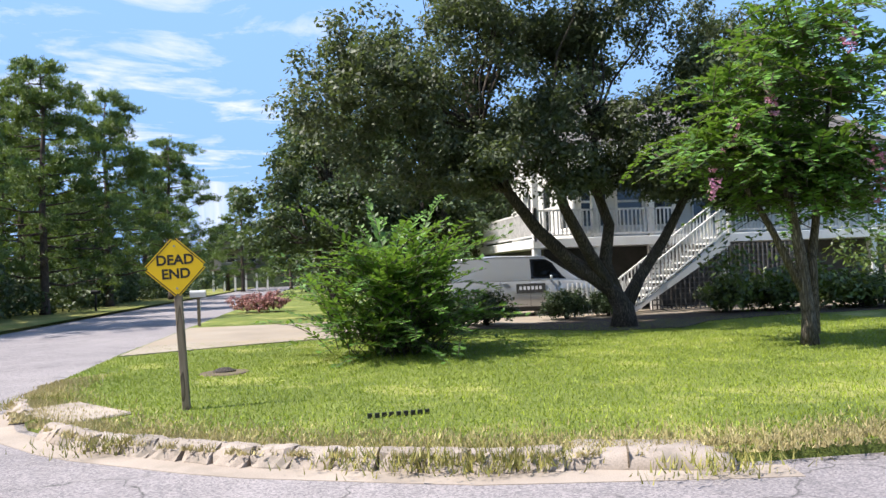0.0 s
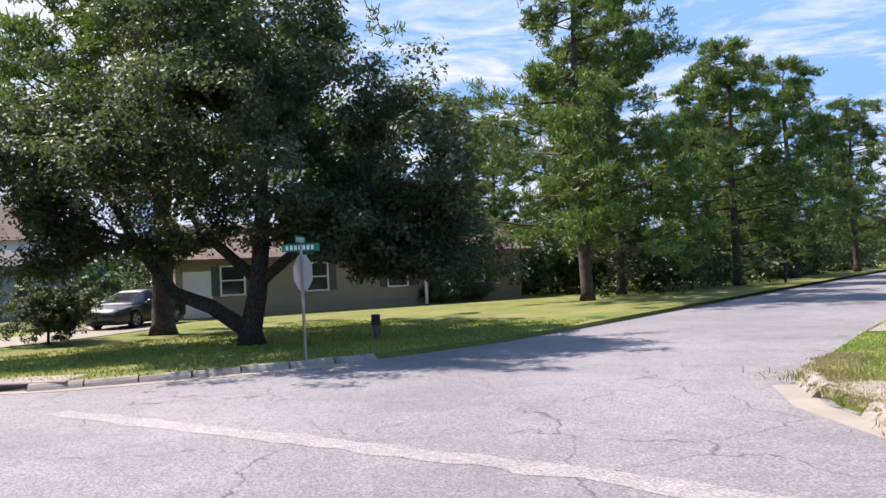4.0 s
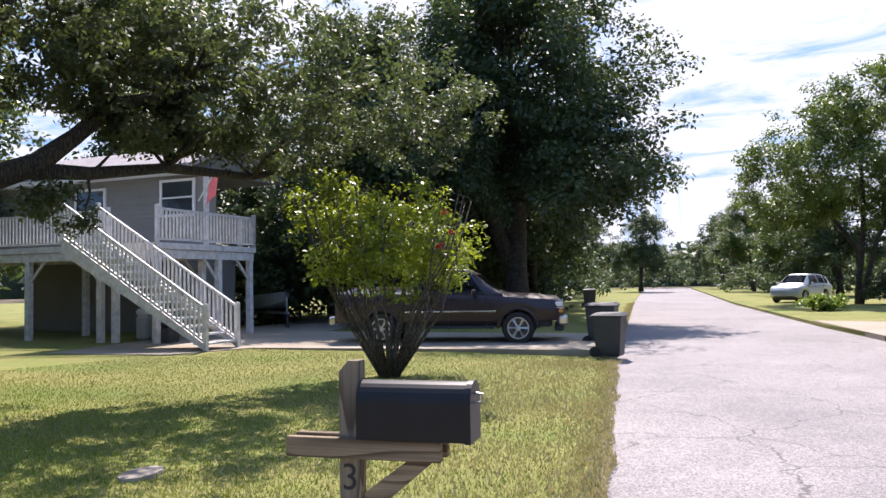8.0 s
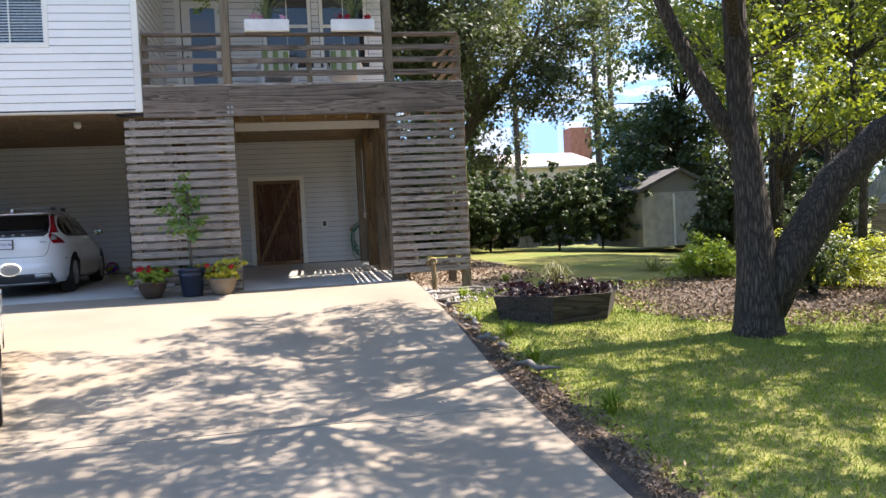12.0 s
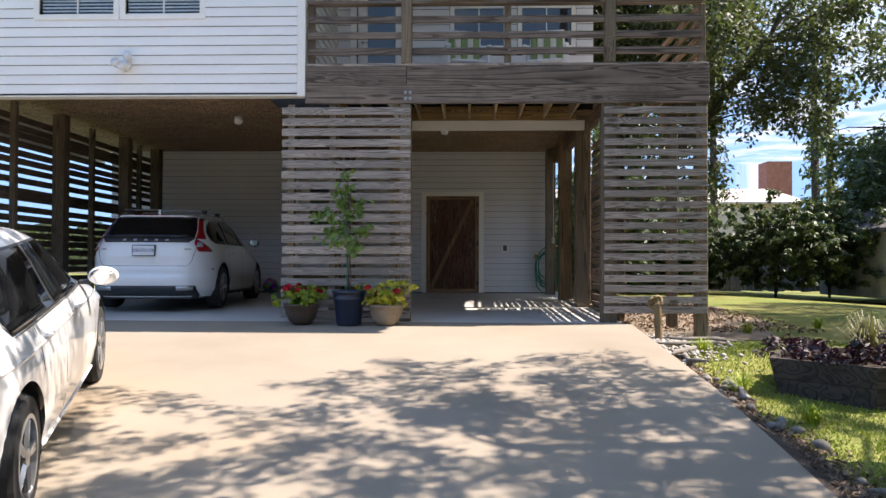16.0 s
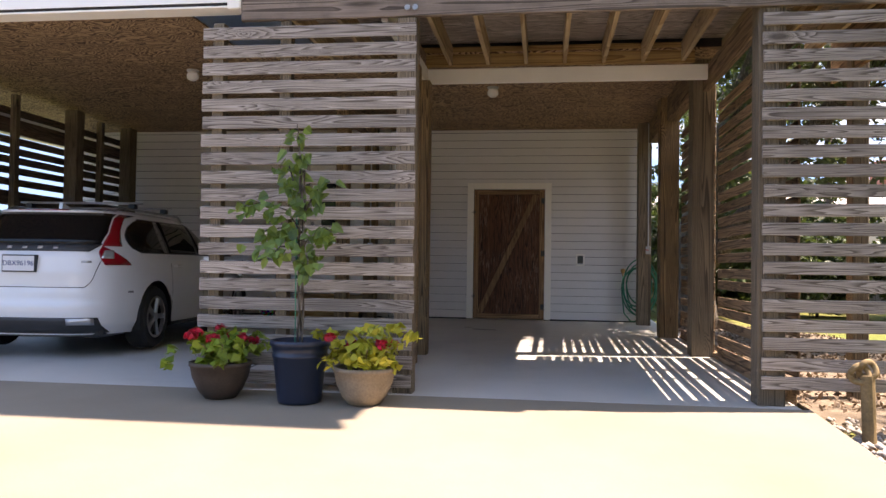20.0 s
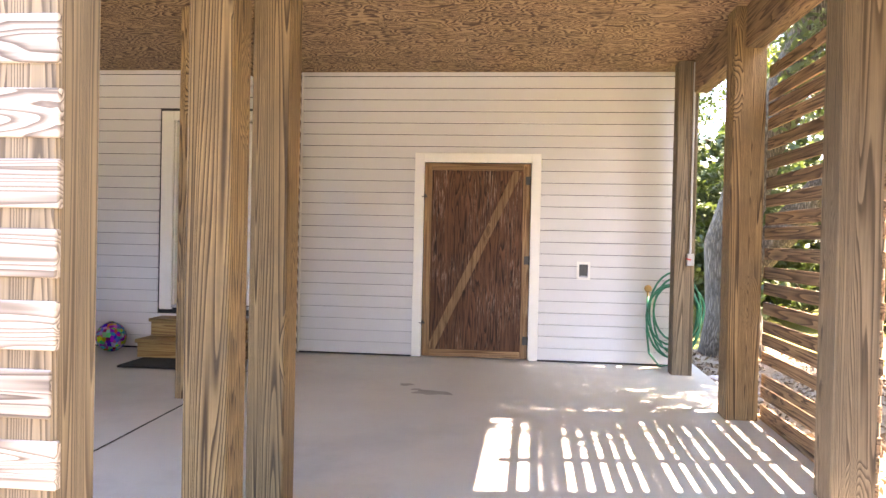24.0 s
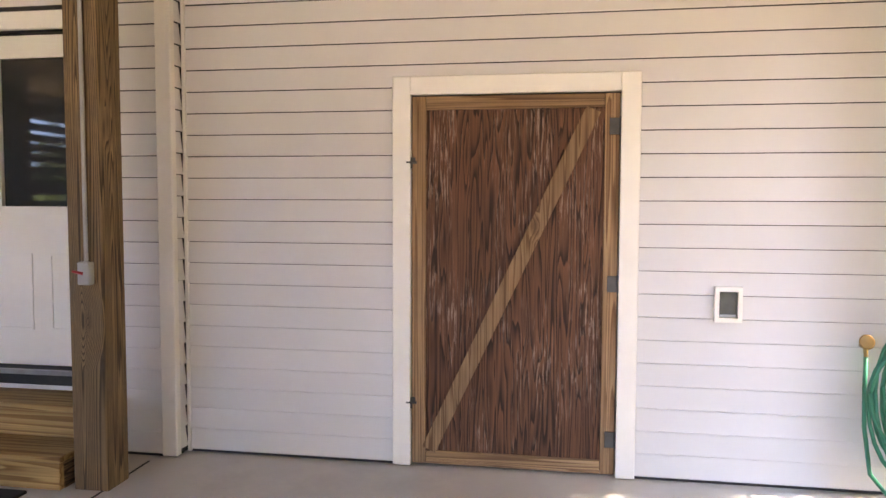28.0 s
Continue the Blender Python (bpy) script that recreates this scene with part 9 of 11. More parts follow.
part("rear_bumper", boxbm(-0.95, 0.95, -3.02, -2.84, 0.52, 0.72, 0.03), "chrome", tr, "chrome rear bumper")

# work van on the north drive
VAN_LOW = [(-2.5, 0.90, 0.45, 1.15, 1.16), (-2.45, 0.98, 0.35, 1.2, 1.2), (1.0, 0.99, 0.32, 1.15, 1.16), (1.7, 0.97, 0.32, 1.10, 1.14), (2.3, 0.90, 0.35, 0.98, 1.05), (2.5, 0.75, 0.45, 0.8, 0.85)]
VAN_CAB = [(-2.48, 0.95, 1.18, 0.84, 1.90), (-1.0, 0.96, 1.18, 0.84, 1.96), (0.6, 0.96, 1.16, 0.84, 1.92), (1.1, 0.95, 1.15, 0.84, 1.60), (1.75, 0.9, 1.13, 0.84, 1.16)]
vn = car("van", pose(7.1, 25.6, -0.03, 0, 0, -92), "car_silver", "silver work van with a dark sign on the door", VAN_LOW, VAN_CAB, (-1.5, 1.55), 0.34, 5, category="van", sidewin=((0.1, 1.3, 0.1, 0.85),), rearwin=(-2.475, -2.47), windscreen=(0.68, 1.66))
part("door_sign", boxbm(0.992, 1.002, -0.4, 0.55, 0.75, 1.05), "steel_dark", vn, "dark company sign with pale lettering")
for k in range(6):
    part("sign_bar", boxbm(1.0025, 1.005, -0.3 + k * 0.13, -0.22 + k * 0.13, 0.86, 0.97), "plate_white", vn)

# ---- street furniture ----
GN = -0.05
# dead end sign
ds = thing("road_sign", pose(-1.45, 11.03, GN, 1.0, -2.4, 0), "yellow diamond dead end sign on a leaning timber post", "road sign")
part("post", boxbm(-0.045, 0.045, -0.045, 0.045, -0.3, 1.62, 0.006), "old_post", ds)
bm = bmesh.new()
s = 0.385
prism(bm, [(0, -s), (s, 0), (0, s), (-s, 0)], 1, -0.049, -0.046)
bmesh.ops.bevel(bm, geom=[e for e in bm.edges if abs(e.verts[0].co.y - e.verts[1].co.y) > 1e-4], offset=0.045, segments=4, affect="EDGES")
bmesh.ops.translate(bm, verts=bm.verts, vec=(0, 0, 1.76))
face = part("sign_panel", bm, "sign_yellow", ds, "yellow reflective panel")
bm = bmesh.new()
for a0, a1 in ((0, 90), (90, 180), (180, 270), (270, 360)):
    p0 = Vector((math.cos(radians(a0)), 0, math.sin(radians(a0)))) * (s - 0.025)
    p1 = Vector((math.cos(radians(a1)), 0, math.sin(radians(a1)))) * (s - 0.025)
    u = (p1 - p0).normalized()
    n = Vector((u.z, 0, -u.x)) * 0.006
    a, b = p0 + u * 0.03, p1 - u * 0.03
    vs = [bm.verts.new((v.x, y, v.z + 1.76)) for y in (-0.0505, -0.0492) for v in (a - n, b - n, b + n, a + n)]
    for f in ((0, 1, 2, 3), (4, 7, 6, 5), (0, 4, 5, 1), (1, 5, 6, 2), (2, 6, 7, 3), (3, 7, 4, 0)):
        bm.faces.new([vs[i] for i in f])
part("border", bm, "sign_black", face)
writing("DEAD", 0.168, pose(0, -0.0495, 1.845, 90, 0, 0), "sign_black", face, 0.001, 0.005)
writing("END", 0.168, pose(0, -0.0495, 1.675, 90, 0, 0), "sign_black", face, 0.001, 0.005)
for z in (1.50, 2.02):
    bm = bmesh.new(); rod(bm, (0, -0.056, z), (0, -0.046, z), 0.014, n=8)
    part("bolt", bm, "steel", ds)
# stop sign seen from behind, with street names on top
ss = thing("road_sign", pose(-12.95, 12.1, GN, 0, 0, -12), "octagonal road sign seen from behind, with green street name plates", "road sign")
bm = bmesh.new(); prism(bm, [(-0.03, -0.015), (0.03, -0.015), (0.035, 0.02), (-0.035, 0.02)], 2, -0.3, 2.3)
part("post", bm, "steel", ss, "galvanised steel channel post")
bm = bmesh.new()
prism(bm, [(0.385 * math.cos(radians(22.5 + 45 * k)), 1.72 + 0.385 * math.sin(radians(22.5 + 45 * k))) for k in range(8)], 1, 0.022, 0.026)
part("sign_panel", bm, "grey_plastic", ss, "bare aluminium back of an octagon panel")
for r, z in ((44, 2.22), (134, 2.375)):
    bm = boxbm(-0.38, 0.38, -0.003, 0.003, -0.075, 0.075)
    bmesh.ops.rotate(bm, verts=bm.verts, cent=(0, 0, 0), matrix=Matrix.Rotation(radians(r), 3, "Z"))
    bmesh.ops.translate(bm, verts=bm.verts, vec=(0, 0, z))
    npl = part("street_name", bm, "sign_green", ss, "green street name plate")
    bm = bmesh.new()
    for k in range(7):
        box(bm, -0.30 + k * 0.085, -0.245 + k * 0.085, -0.0055, -0.0035, -0.045, 0.045)
        box(bm, -0.30 + k * 0.085, -0.245 + k * 0.085, 0.0035, 0.0055, -0.045, 0.045)
    bmesh.ops.rotate(bm, verts=bm.verts, cent=(0, 0, 0), matrix=Matrix.Rotation(radians(r), 3, "Z"))
    bmesh.ops.translate(bm, verts=bm.verts, vec=(0, 0, z))
    part("name_bars", bm, "plate_white", npl)
# utility stub post
ut = thing("bollard", pose(-14.5, 16.0, GN), "short dark timber bollard on the lawn", "bollard")
bm = bmesh.new(); rod(bm, (0, 0, -0.1), (0, 0, 0.36), 0.10, 0.10, 10)
part("foot", bm, "old_post", ut)
bm = bmesh.new(); rod(bm, (0, 0, 0.362), (0, 0, 0.62), 0.115, 0.115, 10)
part("cap", bm, "sign_black", ut)


def mailbox_body(parent, L, W, H, z, mat, y0=0.0):
    """A long arched box along +y."""
    bm = bmesh.new()
    prof = [(-W / 2, z), (W / 2, z)] + [(W / 2 * math.cos(a), z + H - W / 2 + W / 2 * math.sin(a)) for a in np.linspace(0, math.pi, 13)]
    prism(bm, prof, 1, y0, y0 + L)
    body = part("box", bm, mat, parent, smooth=False)
    bm = bmesh.new()
    prof = [(-W / 2 - 0.006, z - 0.004), (W / 2 + 0.006, z - 0.004)] + [((W / 2 + 0.006) * math.cos(a), z + H - W / 2 + (W / 2 + 0.006) * math.sin(a)) for a in np.linspace(0, math.pi, 13)]
    prism(bm, prof, 1, y0 + L + 0.001, y0 + L + 0.028)
    part("door", bm, mat, body)
    bm = bmesh.new(); tube(bm, [(0, y0 + L + 0.027, z + H - 0.05), (0, y0 + L + 0.06, z + H - 0.055), (0, y0 + L + 0.06, z + H - 0.09), (0, y0 + L + 0.027, z + H - 0.095)], 0.006, 6)
    part("handle", bm, "steel", body)
    return body


mb = thing("mailbox", pose(-5.72, -0.16, -0.14, 0, 0, -1), "black mailbox on a weathered timber post with house number", "mailbox")
bm = bmesh.new()
prism(bm, [(-0.05, -0.2), (0.05, -0.2), (0.05, 1.33), (-0.005, 1.33), (-0.05, 1.28)], 0, -0.035, 0.035)
part("post", bm, "old_post", mb)
part("arm", boxbm(0.036, 0.075, -0.30, 0.44, 0.895, 0.985, 0.004), "old_post_y", mb)
part("arm", boxbm(-0.075, -0.036, -0.30, 0.44, 0.895, 0.985, 0.004), "old_post_y", mb)
bm = bmesh.new()
prism(bm, [(0.072, 0.62), (0.072, 0.74), (0.28, 0.894), (0.40, 0.894)], 0, -0.034, 0.034)
part("brace", bm, "old_post_y", mb)
mailbox_body(mb, 0.50, 0.18, 0.255, 0.988, "black_paint", 0.054)
for ch, z in (("3", 0.80), ("0", 0.64), ("1", 0.48)):
    writing(ch, 0.17, pose(0.0355, 0.0, z, 90, 0, 90), "sign_black", mb, 0.002)
m2 = thing("mailbox", pose(-24.3, 7.5, GN, 0, 0, 190), "black mailbox with white number on a dark post", "mailbox")
part("post", boxbm(-0.06, 0.06, -0.06, 0.06, -0.2, 0.98, 0.006), "sign_black", m2)
mailbox_body(m2, 0.50, 0.19, 0.24, 0.985, "black_paint", -0.2)
part("number_panel", boxbm(-0.102, -0.0975, -0.14, 0.2, 1.04, 1.16), "sign_black", m2)
writing("322", 0.13, pose(-0.1045, 0.03, 1.10, 90, 0, -90), "plate_white", m2, 0.002)
m3 = thing("mailbox", pose(-3.55, 28.7, GN, 0, 0, 90), "grey mailbox with number plate on a post", "mailbox")
part("post", boxbm(-0.05, 0.05, -0.05, 0.05, -0.2, 1.0, 0.006), "old_post", m3)
mailbox_body(m3, 0.5, 0.2, 0.24, 1.005, "grey_plastic", -0.25)
part("number_panel", boxbm(-0.05, 0.05, -0.06, -0.051, 0.55, 0.92), "plate_white", m3)
m4 = thing("mailbox", pose(-12.2, 50, GN, 0, 0, -90), "dark mailbox on a post by the far lawn", "mailbox")
part("post", boxbm(-0.06, 0.06, -0.06, 0.06, -0.2, 1.0, 0.006), "sign_black", m4)
mailbox_body(m4, 0.5, 0.2, 0.24, 1.005, "black_paint", -0.25)


def wheelie_bin(m, label):
    b = thing("wheelie_bin", m, label, "bin", "bins at the kerb")
    bm = bmesh.new()
    vs = []
    for z, w, d in ((0.03, 0.24, 0.27), (0.08, 0.26, 0.29), (0.95, 0.31, 0.36), (0.98, 0.335, 0.385), (1.0, 0.335, 0.385)):
        vs.append([bm.verts.new((x, y, z)) for x, y in ((-w, -d), (w, -d), (w, d), (-w, d))])
    for A, B in zip(vs, vs[1:]):
        for k in range(4):
            bm.faces.new((A[k], A[(k + 1) % 4], B[(k + 1) % 4], B[k]))
    bm.faces.new(vs[0][::-1]); bm.faces.new(vs[-1])
    part("tub", bm, "bin_grey", b)
    bm = bmesh.new()
    A = [bm.verts.new(v) for v in ((-0.35, -0.40, 1.002), (0.35, -0.40, 1.002), (0.35, 0.42, 1.002), (-0.35, 0.42, 1.002))]
    B = [bm.verts.new(v) for v in ((-0.27, -0.30, 1.065), (0.27, -0.30, 1.065), (0.27, 0.32, 1.075), (-0.27, 0.32, 1.075))]
    for k in range(4):
        bm.faces.new((A[k], A[(k + 1) % 4], B[(k + 1) % 4], B[k]))
    bm.faces.new(A[::-1]); bm.faces.new(B)
    part("lid", bm, "bin_grey", b)
    bm = bmesh.new(); rod(bm, (-0.30, -0.44, 0.97), (0.30, -0.44, 0.97), 0.017)
    part("handle", bm, "bin_grey", b)
    for x in (-0.27, 0.27):
        bm = bmesh.new(); rod(bm, (x - 0.03, -0.32, 0.13), (x + 0.03, -0.32, 0.13), 0.13, n=18)
        part("wheel", bm, "tyre", b)
    return b


wheelie_bin(pose(-19.1, 0.42, -0.12, 0, 0, -12), "dark grey wheelie bin standing at the road edge").scale = (0.85, 0.85, 0.88)
wheelie_bin(pose(-21.9, 0.12, -0.12, 0, 0, -8), "dark grey wheelie bin standing at the road edge")
wheelie_bin(pose(-47, -1.9, -0.1, 0, 0, 5), "dark wheelie bin farther along the street")

# small boat on a trailer and a pink boat behind it
bo = thing("boat", pose(-28.6, -12.6, 0.02, 0, 0, -46), "grey aluminium fishing boat on a trailer", "boat")
secs = []
for t in np.linspace(0, 1, 9):
    w = 0.75 * (1 - t ** 3.5) + 0.02
    secs.append((-1.9 + 4.1 * t, [(0, 0.55 + 0.35 * t ** 3), (w * 0.75, 0.58 + 0.35 * t ** 3), (w, 1.05 + 0.2 * t ** 2), (max(0.006, w - 0.04), 1.06 + 0.2 * t ** 2), (max(0.004, w * 0.7 - 0.02), 0.68 + 0.3 * t ** 3), (0, 0.66 + 0.35 * t ** 3)]))
hull = part("hull", loft(bmesh.new(), secs), "alu_boat", bo)
bm = bmesh.new()
for k in range(7):
    box(bm, 0.742, 0.75, -0.5 + k * 0.11, -0.43 + k * 0.11, 0.9, 0.98)
part("hull_number", bm, "plate_white", bo)
bm = bmesh.new(); rod(bm, (-0.5, -1.8, 0.5), (0, 2.6, 0.5), 0.04, n=6); rod(bm, (0.5, -1.8, 0.5), (0, 2.6, 0.5), 0.04, n=6); rod(bm, (0, 2.4, 0.5), (0, 2.4, 1.1), 0.035, n=6)
part("trailer_frame", bm, "steel", bo)
for s in (-1, 1):
    bm = bmesh.new(); rod(bm, (s * 0.78, -0.6, 0.29), (s * 0.95, -0.6, 0.29), 0.29, n=20)
    part("trailer_wheel", bm, "tyre", bo)
bm = bmesh.new(); rod(bm, (0, 2.45, 0.12), (0, 2.45, 0.55), 0.025, n=6); rod(bm, (-0.03, 2.45, 0.1), (0.03, 2.45, 0.1), 0.10, n=14)
part("jockey_wheel", bm, "steel_dark", bo)
bo2 = thing("boat", pose(-27.6, -7.4, 0.02, 0, 0, 75), "faded pink and white boat on a trailer", "boat")
secs = [(y, [(0, zz + 0.5), (w * 0.6, zz + 0.55), (w, 1.15 + zz * 0.6), (w * 0.9, 1.2 + zz * 0.6), (0, 1.32 + zz * 0.4)]) for y, w, zz in ((-2, 0.85, 0.0), (0, 0.85, 0.0), (1.2, 0.6, 0.1), (2.0, 0.25, 0.25), (2.3, 0.03, 0.35))]
part("hull", loft(bmesh.new(), secs), "far_white", bo2)
part("deck_cover", boxbm(-0.6, 0.6, -1.6, 1.0, 1.22, 1.36, 0.04), "pink_paint", bo2, "faded pink deck")
for s in (-1, 1):
    bm = bmesh.new(); rod(bm, (s * 0.7, -0.6, 0.3), (s * 0.88, -0.6, 0.3), 0.3, n=20)
    part("trailer_wheel", bm, "tyre", bo2)

# ---- kerbs ----
def along(curve, step):
    """Points and headings every step metres along a broken line."""
    out, carry = [], 0.0
    for (x0, y0), (x1, y1) in zip(curve, curve[1:]):
        ln = math.hypot(x1 - x0, y1 - y0)
        while carry < ln:
            t = carry / ln
            out.append((x0 + (x1 - x0) * t, y0 + (y1 - y0) * t, math.atan2(y1 - y0, x1 - x0)))
            carry += step
        carry -= ln
    return out


def kerb(name, curve, step, label, seed, height=0.13, gaps=(), side=1, wob=0.03):
    k_ = thing(name, pose(0, 0, 0), label, "kerb")
    k_["kind"] = "structure"
    rng = random.Random(seed)
    shapes = []
    for i in range(5):
        bm = bmesh.new()
        L, W, Hh = step * rng.uniform(0.90, 0.985), 0.17, height * rng.uniform(0.9, 1.08)
        k = Hh / 0.125
        cuts = 5
        rows = [[bm.verts.new((-L / 2 + L * i / cuts, y, z * k if z > 0 else z)) for y, z in ((-0.17, -0.06), (-0.165, 0.004), (-0.12, 0.062), (-0.065, 0.108), (0.0, 0.125), (0.10, 0.12), (0.10, -0.06))] for i in range(cuts + 1)]
        for A, B in zip(rows, rows[1:]):
            for q in range(6):
                bm.faces.new((A[q], B[q], B[q + 1], A[q + 1]))
        bm.faces.new(rows[0]); bm.faces.new(rows[-1][::-1])
        for v in bm.verts:
            e = 0.5 if abs(abs(v.co.x) - L / 2) < 0.01 else 0.25
            v.co += Vector((rng.uniform(-1, 1) * 0.6, rng.uniform(-1, 1), rng.uniform(-1.2, 0.5) if v.co.z > 0.03 else 0)) * wob * e
        ob = part("kerb_stone", bm, "kerb", k_)
        shapes.append(ob.data); ob["seedling"] = 1
        bpy.data.objects.remove(ob)
    for i, (x, y, a) in enumerate(along(curve, step)):
        if any(g0 <= i <= g1 for g0, g1 in gaps):
            continue
        ob = new("kerb_stone", shapes[rng.randrange(5)])
        ob.parent = k_
        ob.location = (x, y, -0.165)
        ob.rotation_euler = (rng.uniform(-0.04, 0.04), rng.uniform(-0.03, 0.03), a + rng.uniform(-0.03, 0.03))
    return k_


def strip(name, curve, off0, off1, z, mat, label):
    """A flat band beside a broken line, from one offset to another."""
    bm = bmesh.new()
    P0, P1 = [], []
    pts = along(curve, 0.5)
    for x, y, a in pts:
        n = (-math.sin(a), math.cos(a))
        P0.append(bm.verts.new((x + n[0] * off0, y + n[1] * off0, z))); P1.append(bm.verts.new((x + n[0] * off1, y + n[1] * off1, z)))
    lo = []
    for i in range(len(pts) - 1):
        bm.faces.new((P0[i], P0[i + 1], P1[i + 1], P1[i]))
    r = bmesh.ops.extrude_face_region(bm, geom=list(bm.faces))
    bmesh.ops.translate(bm, verts=[g for g in r["geom"] if isinstance(g, bmesh.types.BMVert)], vec=(0, 0, -0.06))
    return tagged(mesh_ob(name, bm, mat), label, "kerb", kind="structure")


NE_K = [p for p in NE_CURVE if p[1] < 12.6 and p[0] < 1.5] + [(1.95, 7.45)]
kerb("kerb_north_east", NE_K, 0.40, "broken weathered concrete kerb half hidden by dry grass", 5, 0.165, gaps=((3, 5),), wob=0.05)
NE_K = NE_K[:-1] + [(3.3, 7.12), (3.9, 7.0)]
bm = bmesh.new()
prof = [(-0.2, 0.0), (-0.19, 0.10), (-0.13, 0.165), (-0.05, 0.185), (0.28, 0.185), (0.30, 0.0)]
rows = []
for i in range(13):
    u = i / 12
    end = min(1.0, 0.55 + 3.2 * min(u, 1 - u))
    rows.append([bm.verts.new((-0.76 + 1.52 * u + 0.008 * noise.noise(Vector((u * 9, a * 7, 0))), a, b * end * 0.78 + 0.008 * noise.noise(Vector((u * 6, a * 5, b * 8))))) for a, b in prof])
for A, B in zip(rows, rows[1:]):
    for q in range(len(prof) - 1):
        bm.faces.new((A[q], B[q], B[q + 1], A[q + 1]))
bm.faces.new(rows[0]); bm.faces.new(rows[-1][::-1])
li = thing("kerb_inlet", pose(2.75, 7.28, -0.165, 0, 0, -21), "long worn concrete kerb block with a crack", "kerb")
li["kind"] = "structure"
part("block", bm, "kerb", li, smooth=True)
part("crack", boxbm(-0.10, -0.085, -0.199, 0.1, 0.02, 0.148), "earth", li)
strip("gutter_north_east", NE_K, -0.48, -0.12, -0.164, "kerb_pale", "pale concrete gutter along the corner")
NW_K = NW_CURVE[1:8]
kerb("kerb_north_west", NW_K, 0.9, "grey concrete kerb round the corner", 6, 0.12, wob=0.012)
strip("gutter_north_west", NW_K, -0.5, -0.08, -0.164, "kerb_pale", "pale concrete gutter along the corner")
# storm drain inlets and grate
dr = thing("storm_drain", pose(-3.0, 11.2, -0.17, 0, 0, -52), "concrete kerb inlet of a storm drain", "storm drain")
part("throat", boxbm(-0.5, 0.5, -0.12, 0.12, 0.0, 0.09), "sign_black", dr)
part("lid", boxbm(-0.75, 0.75, -0.2, 0.6, 0.092, 0.15, 0.02), "kerb_pale", dr)
dn = thing("storm_drain", pose(-15.75, 8.0, -0.17, 0, 0, 36), "concrete kerb inlet of a storm drain", "storm drain")
part("throat", boxbm(-0.6, 0.6, -0.14, 0.12, 0.0, 0.085), "sign_black", dn)
part("lid", boxbm(-0.8, 0.8, -0.1, 0.8, 0.087, 0.14, 0.02), "kerb_pale", dn)
gr = thing("drain_grate", pose(1.0, 9.6, GN + 0.005, 0, 0, 2), "black plastic drain edging in the grass", "drain grate")
for k in range(9):
    part("tooth", boxbm(-0.35 + k * 0.08, -0.30 + k * 0.08, -0.02, 0.02, 0, 0.05), "sign_black", gr)
st_ = thing("low_stump", pose(-1.35, 14.6, GN), "flat weathered stump cover in the lawn", "stump")
bm = bmesh.new(); lathe(bm, [(0.2, 0), (0.19, 0.05), (0.1, 0.09), (0.02, 0.1)], 14)
part("cover", bm, "bark", st_)
bm = bmesh.new(); lathe(bm, [(0.42, 0.0), (0.4, 0.02), (0.2, 0.03)], 16)
part("bare_patch", bm, "earth", st_)

# ---- yard ----
pl = thing("planter_box", pose(-5.72, -9.75, 0.13, 0, 0, 8), "hexagonal dark timber planter with purple plants and tuft grass", "planter")
hexa = [(0.78 * math.cos(radians(a)) * (1.12 if k % 3 == 0 else 1.0), 0.78 * math.sin(radians(a))) for k, a in enumerate(range(0, 360, 60))]
for z in (0.0, 0.19):
    for k in range(6):
        (x0, y0), (x1, y1) = hexa[k], hexa[(k + 1) % 6]
        g = 1.0 if z == 0 else 1.07
        bm = bmesh.new()
        vs = [bm.verts.new(v) for v in ((x0, y0, z), (x1, y1, z), (x1 * 1.05, y1 * 1.05, z + 0.185), (x0 * 1.05, y0 * 1.05, z + 0.185), (x0 * 0.94, y0 * 0.94, z), (x1 * 0.94, y1 * 0.94, z), (x1 * 0.99, y1 * 0.99, z + 0.185), (x0 * 0.99, y0 * 0.99, z + 0.185))]
        for q in ((0, 1, 2, 3), (4, 7, 6, 5), (0, 4, 5, 1), (3, 2, 6, 7), (0, 3, 7, 4), (1, 5, 6, 2)):
            bm.faces.new([vs[i] for i in q])
        for v in bm.verts:
            if z > 0:
                v.co.x *= 1.05; v.co.y *= 1.05
        part("side_board", bm, "planter_wood", pl)
bm = bmesh.new(); prism(bm, [(x * 0.95, y * 0.95) for x, y in hexa], 2, 0.25, 0.33)
part("soil", bm, "mulch", pl)
rng = np.random.default_rng(81)
for cx, cy in ((-0.45, -0.25), (0.4, 0.35), (-0.1, 0.45), (0.45, -0.35), (-0.55, 0.25)):
    c = rng.normal(size=(30, 3)) * (0.17, 0.17, 0.05) + (cx, cy, 0.42)
    v_, f_ = leaves(rng, c, 14, 0.08, 0.07, 0.04)
    raw("purple_plant", v_, f_, "purple_leaf", pl)["kind"] = "stuff"


